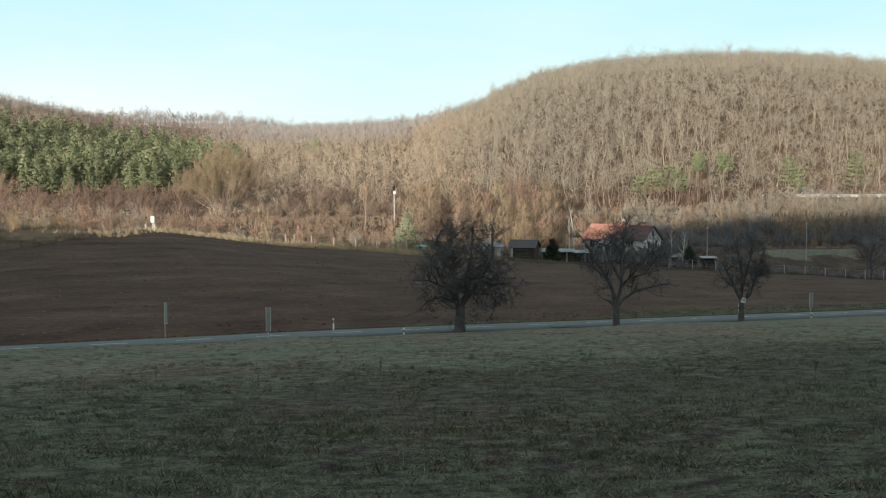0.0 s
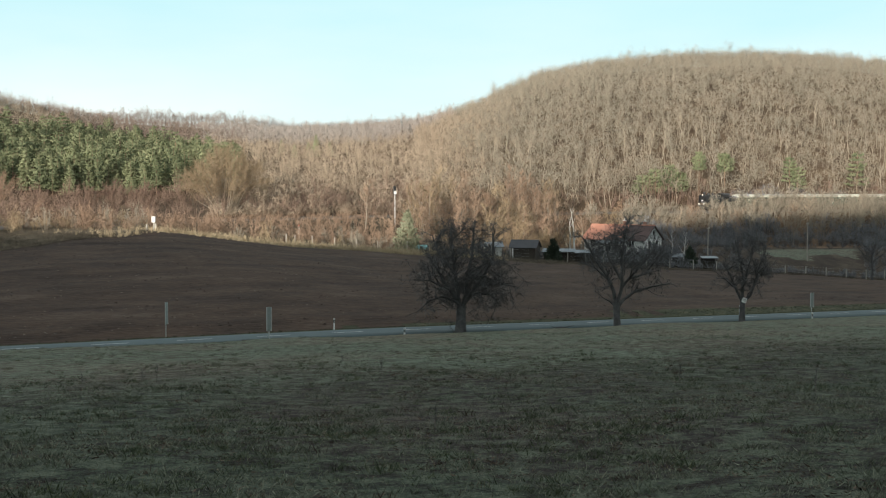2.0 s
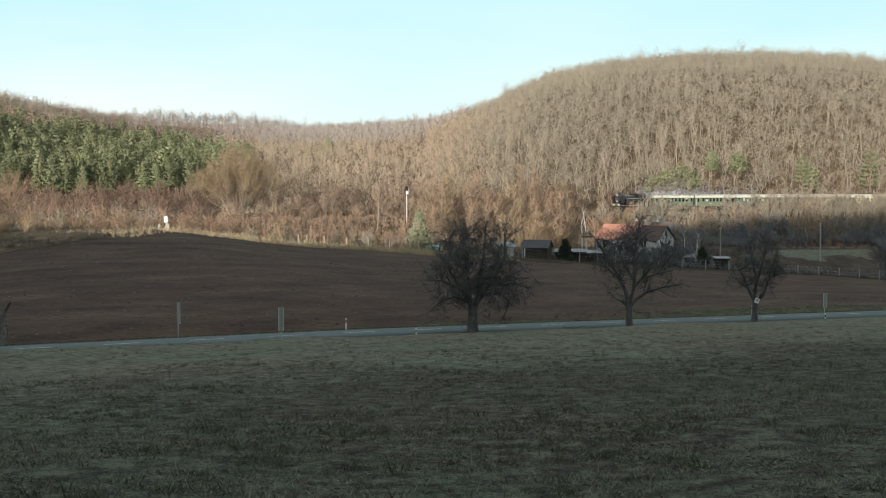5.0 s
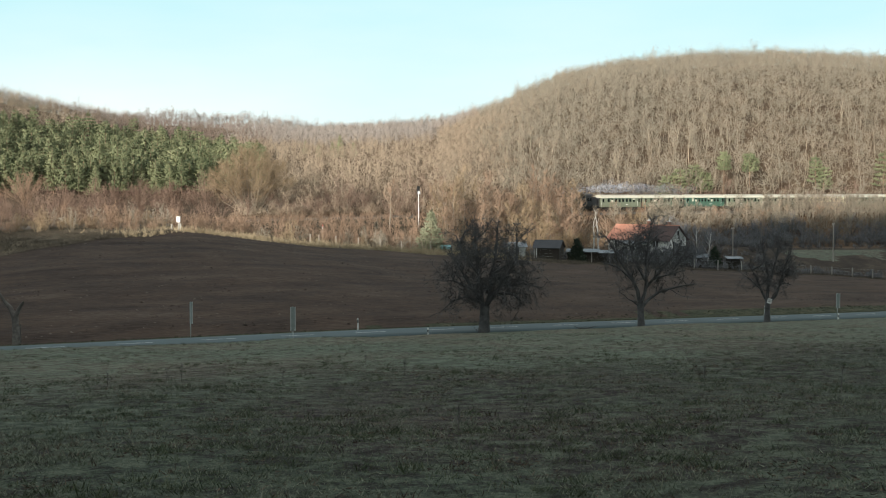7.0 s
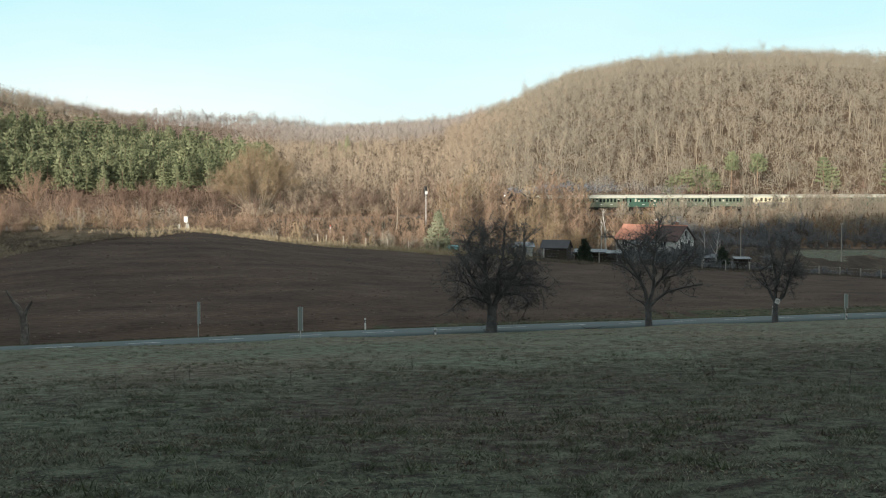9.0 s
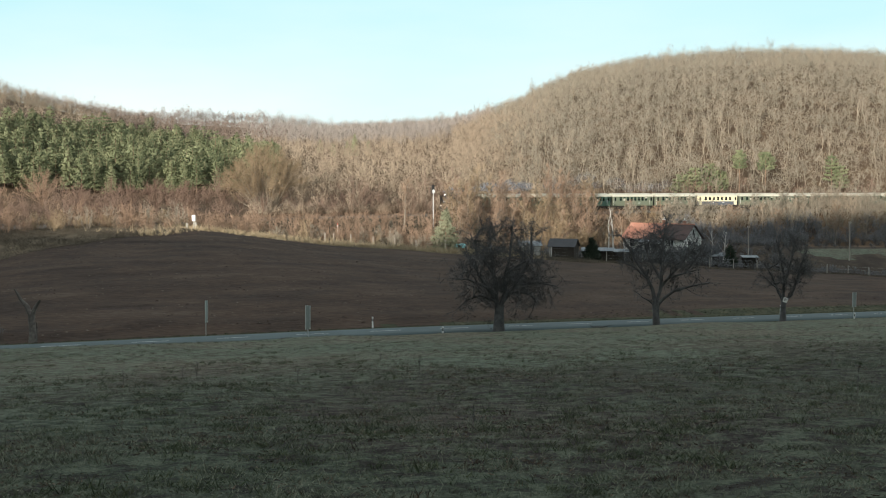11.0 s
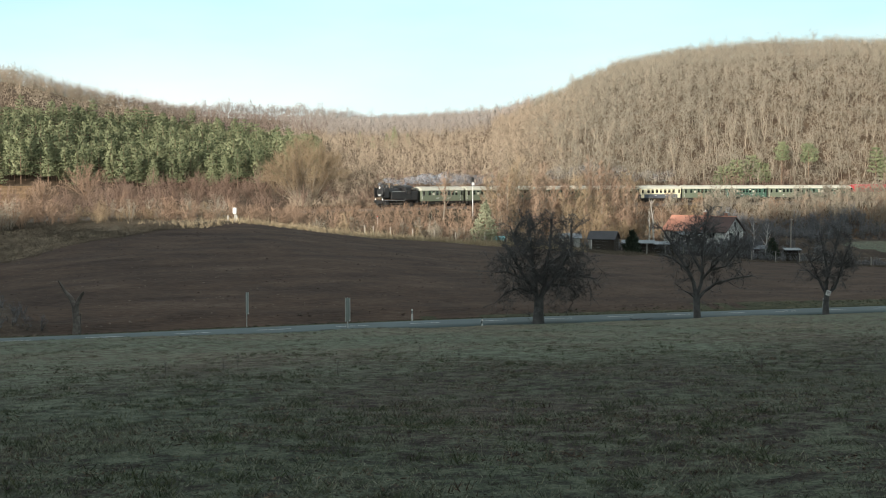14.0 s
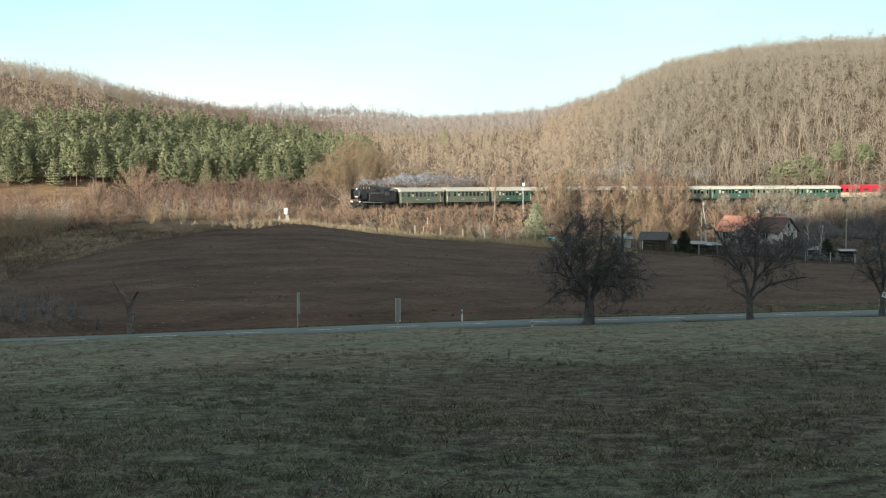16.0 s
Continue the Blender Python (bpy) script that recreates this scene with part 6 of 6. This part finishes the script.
# ---- railway signal, posts ----
sg = thing("railway_signal", place(-9.3, 226.0, 35), "white-masted railway light signal beside the line", "signal")
base = float(ground_z(-9.3, 226.0))
top = 13.35 - base
b = B()
rod(b, (0, 0, -0.5), (0, 0, top - 0.4), 0.065, 10)
part("mast", b, M_WHITE, sg)
b = B()
box(b, -0.33, 0.33, 0.05, 0.12, top - 1.25, top + 0.45, 0.05)
hd = part("backplate", b, M_DARK, sg)
b = B()
box(b, -0.28, 0.28, -0.14, -0.10, top - 1.05, top - 0.5, 0.05)
part("marker_plate", b, M_WHITE, sg)
for k in range(2):
    b = B()
    rod(b, (0, -0.05, top - 0.1 + 0.3 * k), (0, 0.05, top - 0.1 + 0.3 * k), 0.13, 12)
    part("lens", b, M_DARK, hd)
for z in (1.4, 2.4, 3.4):
    b = B()
    rod(b, (-0.2, 0, z), (0.2, 0, z), 0.02, 6)
    part("rung", b, M_GALV, sg)

rb = thing("relay_cabinet", place(-40.0, 163.5), "white cabinet on a pale post at the field edge", "cabinet")
b = B()
box(b, -0.24, 0.24, -0.2, 0.2, 1.15, 1.9, 0.03)
body = part("body", b, M_WHITE, rb)
b = B()
box(b, -0.28, 0.28, -0.26, 0.26, 1.902, 1.97, 0.02)
part("lid", b, M_WHITE, body)
b = B()
box(b, -0.2, 0.2, -0.215, -0.202, 1.2, 1.85)
part("door", b, M_WHITE, body)
for x, h in ((0.05, 1.148), (0.28, 1.0), (-0.95, 0.9)):
    b = B()
    box(b, x - 0.11, x + 0.11, -0.11, 0.11, -0.3, h, 0.02)
    part("stub", b, M_CONCRETE, rb)
km = thing("line_marker", place(-24.0, 196.5), "small white line marker with a red top", "marker")
b = B()
rod(b, (0, 0, -0.3), (0, 0, 2.0), 0.05, 8)
part("post", b, M_WHITE, km)
b = B()
rod(b, (0, 0, 2.001), (0, 0, 2.25), 0.06, 8)
part("cap", b, M_REDMARK, km)

for x, y, h in ((51.7, 232.0, 7.0), (73.6, 240.0, 7.8)):
    p = thing("utility_pole", place(x, y), "grey wooden utility pole in the garden", "pole", "utility poles")
    b = B()
    rod(b, (0, 0, -0.6), (0, 0, h), 0.12, 10, 0.09)
    part("shaft", b, M_POLE, p)
    b = B()
    box(b, -0.3, 0.3, -0.04, 0.04, h - 0.35, h - 0.25)
    part("crossarm", b, M_POLE, p)
    for dx in (-0.22, 0.22):
        b = B()
        rod(b, (dx, 0, h - 0.25), (dx, 0, h - 0.1), 0.04, 8)
        part("insulator", b, M_WHITE, p)

# ---- house and garden ----
M_WALL = material("white_render", [(0.55, 0.54, 0.50), (0.72, 0.71, 0.67)], 0.5, 0.9, 0.005, coords="object")
M_GABLE = material("grey_render", [(0.34, 0.34, 0.32), (0.46, 0.46, 0.43)], 0.5, 0.9, 0.005, coords="object")
M_TILE = material("red_roof_tiles", [(0.31, 0.13, 0.085), (0.44, 0.20, 0.135), (0.53, 0.28, 0.195)], 0.5, 0.85, coords="object", fine=12)
M_OLDTILE = material("old_red_tiles", [(0.062, 0.040, 0.036), (0.10, 0.060, 0.054)], 0.6, 0.85, coords="object")
M_TAR = material("tarred_felt", [(0.03, 0.032, 0.036), (0.055, 0.058, 0.065)], 0.8, 0.7, coords="object")
M_PLANK = material("dark_planks", [(0.025, 0.02, 0.016), (0.055, 0.045, 0.035)], 1.2, 0.9, stretch=(6, 6, 0.5), coords="object")
M_SHEET = material("pale_sheet_roof", [(0.14, 0.165, 0.18), (0.34, 0.37, 0.39)], 0.9, 0.9, stretch=(1, 0.3, 1), coords="object", sheen=0.2)
M_TURQ = material("turquoise_tarp", [(0.16, 0.40, 0.42), (0.26, 0.52, 0.52)], 0.8, 0.5, coords="object")
M_BRICK = material("brick_chimney", [(0.25, 0.12, 0.08), (0.4, 0.22, 0.16)], 3, 0.9, coords="object")


def roof_slab(b, x0, x1, y0, z0, y1, z1, t=0.14):
    """One sloping roof half from eave to ridge."""
    lo = [(x0, y0, z0), (x1, y0, z0), (x1, y1, z1), (x0, y1, z1)]
    v = [b.verts.new(p) for p in lo] + [b.verts.new((x, y, z + t)) for x, y, z in lo]
    for q in ((3, 2, 1, 0), (4, 5, 6, 7), (0, 1, 5, 4), (1, 2, 6, 5), (2, 3, 7, 6), (3, 0, 4, 7)):
        b.faces.new([v[i] for i in q])


def window_unit(parent, x, y, z, w, h, axis, out_way, frame_mat=None):
    """A window with frame, pane and sill on a wall face."""
    b = B()
    if axis == "x":
        box(b, x - w / 2, x + w / 2, min(y, y + out_way * 0.05), max(y, y + out_way * 0.05), z, z + h)
    else:
        box(b, min(x, x + out_way * 0.05), max(x, x + out_way * 0.05), y - w / 2, y + w / 2, z, z + h)
    fr = part("window", b, frame_mat or M_WHITE, parent)
    for k in (-1, 1):
        b = B()
        if axis == "x":
            box(b, x + k * w * 0.25 - w * 0.2, x + k * w * 0.25 + w * 0.2, min(y, y + out_way * 0.06), max(y, y + out_way * 0.06), z + 0.07, z + h - 0.07)
        else:
            box(b, min(x, x + out_way * 0.06), max(x, x + out_way * 0.06), y + k * w * 0.25 - w * 0.2, y + k * w * 0.25 + w * 0.2, z + 0.07, z + h - 0.07)
        part("pane", b, M_PANE, fr)
    b = B()
    if axis == "x":
        box(b, x - w / 2 - 0.08, x + w / 2 + 0.08, min(y, y + out_way * 0.14), max(y, y + out_way * 0.14), z - 0.06, z - 0.002)
    else:
        box(b, min(x, x + out_way * 0.14), max(x, x + out_way * 0.14), y - w / 2 - 0.08, y + w / 2 + 0.08, z - 0.06, z - 0.002)
    part("sill", b, M_CONCRETE, fr)


def house():
    L, W, H, R = 6.6, 3.9, 2.5, 5.0
    hs = thing("cottage", pose(35.8, 237.0, 1.1, 0, 0, -35), "white cottage with an orange-red tiled gable roof", "house")
    b = B()
    prof = [(-W, -1.5), (-W, H), (0, R), (W, H), (W, -1.5)]
    loft(b, [[(-L, y, z) for y, z in prof], [(L, y, z) for y, z in prof]])
    wl_ = part("wall", b, M_WALL, hs)
    b = B()
    loft(b, [[(L + 0.002, y, z) for y, z in ((-W, H), (0, R), (W, H))], [(L + 0.03, y, z) for y, z in ((-W, H), (0, R), (W, H))]])
    part("gable_cladding", b, M_GABLE, wl_, "grey boarded gable")
    slope = (R - H) / W
    for k, mat in ((-1, M_TILE), (1, M_OLDTILE)):
        b = B()
        roof_slab(b, -L - 0.4, 1.6, k * (W + 0.5), H - 0.5 * slope + 0.02, 0, R + 0.02)
        part("roof", b, mat, hs, "orange-red tiled roof slope")
        b = B()
        roof_slab(b, 1.602, L + 0.4, k * (W + 0.5), H - 0.5 * slope - 0.06, 0, R - 0.06)
        part("roof", b, M_OLDTILE, hs, "older dark red tiled roof slope")
    b = B()
    rod(b, (-L - 0.4, 0, R + 0.14), (L + 0.4, 0, R + 0.10), 0.12, 8)
    part("ridge_tiles", b, M_TILE, hs)
    for x, h in ((0.2, 5.9), (4.6, 5.8)):
        b = B()
        box(b, x - 0.28, x + 0.28, 0.1, 0.66, R - 1.0, h, 0.02)
        ch = part("chimney", b, M_BRICK, hs)
        b = B()
        box(b, x - 0.34, x + 0.34, 0.04, 0.72, h + 0.002, h + 0.1, 0.02)
        rod(b, (x, 0.38, h + 0.1), (x, 0.38, h + 0.45), 0.1, 8)
        part("chimney_cap", b, M_WHITE, ch)
    for x in (-4.6, -2.0, 0.8, 3.8):
        window_unit(wl_, x, -W, 0.9, 1.1, 1.3, "x", -1)
    window_unit(wl_, L + 0.03, 0, 3.0, 0.9, 1.2, "y", 1)
    window_unit(wl_, L, -1.6, 0.9, 1.0, 1.2, "y", 1)
    window_unit(wl_, L, 1.6, 0.9, 1.0, 1.2, "y", 1)
    window_unit(wl_, -L, 0, 3.0, 0.9, 1.1, "y", -1)
    # low white porch
    b = B()
    box(b, -2.6, 2.8, -6.4, -W - 0.002, -1.5, 1.6)
    pr = part("porch", b, M_WALL, hs)
    b = B()
    roof_slab(b, -2.9, 3.1, -6.8, 1.62, -W - 0.06, 2.2, 0.1)
    part("porch_roof", b, M_SHEET, pr, "pale sheet porch roof")
    for x in (-1.6, 0.0, 1.6):
        window_unit(pr, x, -6.4, 0.2, 1.0, 1.0, "x", -1)
    return hs


house()


def shed(name, x, y, z, turn, w, d, h, rise, wall, roof, label, posts=False):
    s = thing(name, pose(x, y, z, 0, 0, turn), label, "shed", "garden sheds")
    b = B()
    if posts:
        for px_ in (-w / 2 + 0.1, 0, w / 2 - 0.1):
            box(b, px_ - 0.08, px_ + 0.08, -d / 2, -d / 2 + 0.16, -1.0, h)
        box(b, -w / 2, w / 2, d / 2 - 0.12, d / 2, -1.0, h)
        box(b, -w / 2, w / 2, -d / 2 + 0.5, -d / 2 + 0.56, -1.0, h * 0.55)
    else:
        loft(b, [[(xx, yy, zz) for yy, zz in ((-d / 2, -1.0), (-d / 2, h), (0, h + rise), (d / 2, h), (d / 2, -1.0))] for xx in (-w / 2, w / 2)])
    wl2 = part("wall", b, wall, s)
    if posts:
        b = B()
        roof_slab(b, -w / 2 - 0.25, w / 2 + 0.25, -d / 2 - 0.3, h + 0.02, d / 2 + 0.2, h + rise, 0.06)
        part("roof", b, roof, s)
        k = int(w / 0.8)
        for i in range(k):
            b = B()
            xx = -w / 2 + w * (i + 0.5) / k
            roof_slab(b, xx - 0.03, xx + 0.03, -d / 2 - 0.3, h + 0.085, d / 2 + 0.2, h + rise + 0.065, 0.03)
            part("roof_batten", b, roof, s)
    else:
        sl = rise / (d / 2)
        for k in (-1, 1):
            b = B()
            roof_slab(b, -w / 2 - 0.3, w / 2 + 0.3, k * (d / 2 + 0.35), h - 0.35 * sl + 0.02, 0, h + rise + 0.02, 0.08)
            part("roof", b, roof, s)
        b = B()
        box(b, -0.4, 0.5, -d / 2 - 0.03, -d / 2 - 0.002, 0.0, 1.9)
        part("door", b, M_PLANK, wl2)
        b = B()
        box(b, -w / 2 + 0.3, -w / 2 + 0.5, -d / 2 - 0.04, -d / 2 - 0.002, 0.1, 1.9)
        part("corner_board", b, M_WHITE, wl2)
    return s


def low(x, y):
    return float(ground_z(x, y))


shed("garden_shed", 14.2, 206.5, low(14.2, 206.5) + 0.1, -18, 4.4, 3.4, 2.1, 1.1, M_PLANK, M_TAR, "dark plank garden shed with a tarred felt roof")
shed("lean_to", 20.6, 212.0, low(20.6, 212.0) + 0.2, -8, 5.4, 2.4, 1.5, 0.45, M_PLANK, M_SHEET, "low lean-to with a pale corrugated sheet roof", True)
shed("lean_to", 25.4, 216.0, low(25.4, 216.0) + 0.2, -12, 4.0, 2.2, 1.6, 0.4, M_PLANK, M_SHEET, "low lean-to with a pale corrugated sheet roof", True)
shed("small_shelter", 45.0, 228.0, low(45.0, 228.0) + 0.4, 12, 2.6, 2.2, 1.5, 0.6, M_PLANK, M_SHEET, "small shelter with a pale sheet roof", True)
shed("open_hut", 50.2, 224.0, low(50.2, 224.0) + 0.3, 0, 2.6, 2.0, 1.8, 0.3, M_PLANK, M_SHEET, "small open hut with a pale flat roof", True)
shed("garden_shed", 8.2, 205.0, low(8.2, 205.0) + 0.1, 6, 3.4, 2.6, 1.8, 0.6, M_GABLE, M_SHEET, "small grey garden shed with a pale roof")

# turquoise tarpaulin over a stack
tp = thing("covered_stack", pose(-3.7, 193.6, low(-3.7, 193.6), 0, 0, 5), "firewood stack under a turquoise tarpaulin", "stack")
b = B()
rg = random.Random(3)
for i in range(8):
    for j in range(4):
        rod(b, (-0.85 + 0.24 * i, -0.5, 0.1 + 0.24 * j), (-0.85 + 0.24 * i + rg.uniform(-0.03, 0.03), 0.5, 0.1 + 0.24 * j), 0.115, 7)
part("logs", b, M_POLE, tp)
b = B()
loft(b, [[(xx, yy + rg.uniform(-0.04, 0.04), zz + rg.uniform(-0.05, 0.05)) for yy, zz in ((-0.62, 0.55), (-0.56, 1.02), (0, 1.3), (0.56, 1.02), (0.62, 0.6), (0, 0.98))] for xx in (-1.05, -0.5, 0.0, 0.5, 1.05)])
part("tarpaulin", b, M_TURQ, tp)

# fence along the garden
fence = thing("garden_fence", Matrix(), "garden fence of pale concrete posts and wire", "fence")
prev = None
for i in range(34):
    s = 46.0 + 4.2 * i
    n = float(edge_n(s)) + 1.2
    x, y = (float(a) for a in from_road(s, n))
    z = low(x, y)
    b = B()
    box(b, x - 0.08, x + 0.08, y - 0.08, y + 0.08, z - 0.3, z + 1.75, 0.02)
    part("post", b, M_CONCRETE, fence)
    if prev:
        for h in (0.5, 1.0, 1.6):
            b = B()
            rod(b, (prev[0], prev[1], prev[2] + h), (x, y, z + h), 0.006, 4)
            part("wire", b, M_GALV, fence)
    prev = (x, y, z)
for s, h in ((24.5, 1.5), (26.0, 1.45), (29.0, 1.5), (33, 1.4), (37, 1.5), (41, 1.5)):
    n = float(edge_n(s)) + 2.4
    x, y = (float(a) for a in from_road(s, n))
    p = thing("old_fence_post", place(x, y), "weathered old fence post in the dry grass", "post", "old fence posts")
    b = B()
    box(b, -0.08, 0.08, -0.08, 0.08, -0.3, h, 0.02)
    part("shaft", b, M_POLE, p)


# ---- what moves ----
TAIL = ((0.0, 158.4), (1.5, 144.4), (3.5, 125.0), (7.5, 86.4), (13.0, 33.9), (16.0, 5.0))  # the engine's rear end along the line


def travel(t):
    """A smooth pass through the stations of TAIL."""
    ts, ss = [a for a, _ in TAIL], [b for _, b in TAIL]
    slope = np.gradient(ss, ts)
    i = min(max(int(np.searchsorted(ts, t)) - 1, 0), len(ts) - 2)
    h = ts[i + 1] - ts[i]
    u = (t - ts[i]) / h
    return (ss[i] * (1 + 2 * u) * (1 - u) ** 2 + h * slope[i] * u * (1 - u) ** 2 + ss[i + 1] * u * u * (3 - 2 * u) + h * slope[i + 1] * u * u * (u - 1))


def riding(sig, half):
    """The pose of a vehicle whose middle is at sig; it faces towards smaller sig."""
    x0, y0, _ = on_rail(sig - half)
    x1, y1, _ = on_rail(sig + half)
    return pose((x0 + x1) / 2, (y0 + y1) / 2, RAIL_Z, 0, 0, math.degrees(math.atan2(y0 - y1, x0 - x1)))


def motions():
    times = [k * 0.5 for k in range(33)]
    walk(engine, [(t, riding(travel(t) - 4.95, 3.1)) for t in times])
    # the smoke clings to the roofs at first and lifts later
    walk(smoke, [(t, Matrix.Translation((0, 0, -2.3 + 2.3 * float(smooth(4.0, 6.6, t)))) @ riding(travel(t) - 4.95, 3.1)) for t in times])
    for i, c in enumerate(coaches):
        walk(c, [(t, riding(travel(t) + 0.3 + PITCH * (i + 0.5), 3.6)) for t in times])
    walk(rear, [(t, riding(travel(t) + 0.3 + PITCH * len(coaches) + 8.0, 4.5)) for t in times])
    # smoke left behind drifts slowly down the line and rises
    drifts = [(0.0, 172), (4.0, 140), (7.0, 104), (9.0, 100), (11.5, 90), (16.0, 78)]
    rows = []
    for t, s in drifts:
        x, y, h = on_rail(s)
        rows.append((t, pose(x, y + 1.5, RAIL_Z + 3.7 + 0.22 * t, 0, 0, 180 + h)))
    walk(hanging, rows)
    # driving wheels
    for w in drivers_wheels:
        rows = []
        for k in range(161):
            t = k * 0.1
            rows.append((t, Matrix.Translation(w.location) @ pose(0, 0, 0, 0, math.degrees(-(travel(t) - travel(0)) / 0.68))))
        walk(w, rows)


motions()
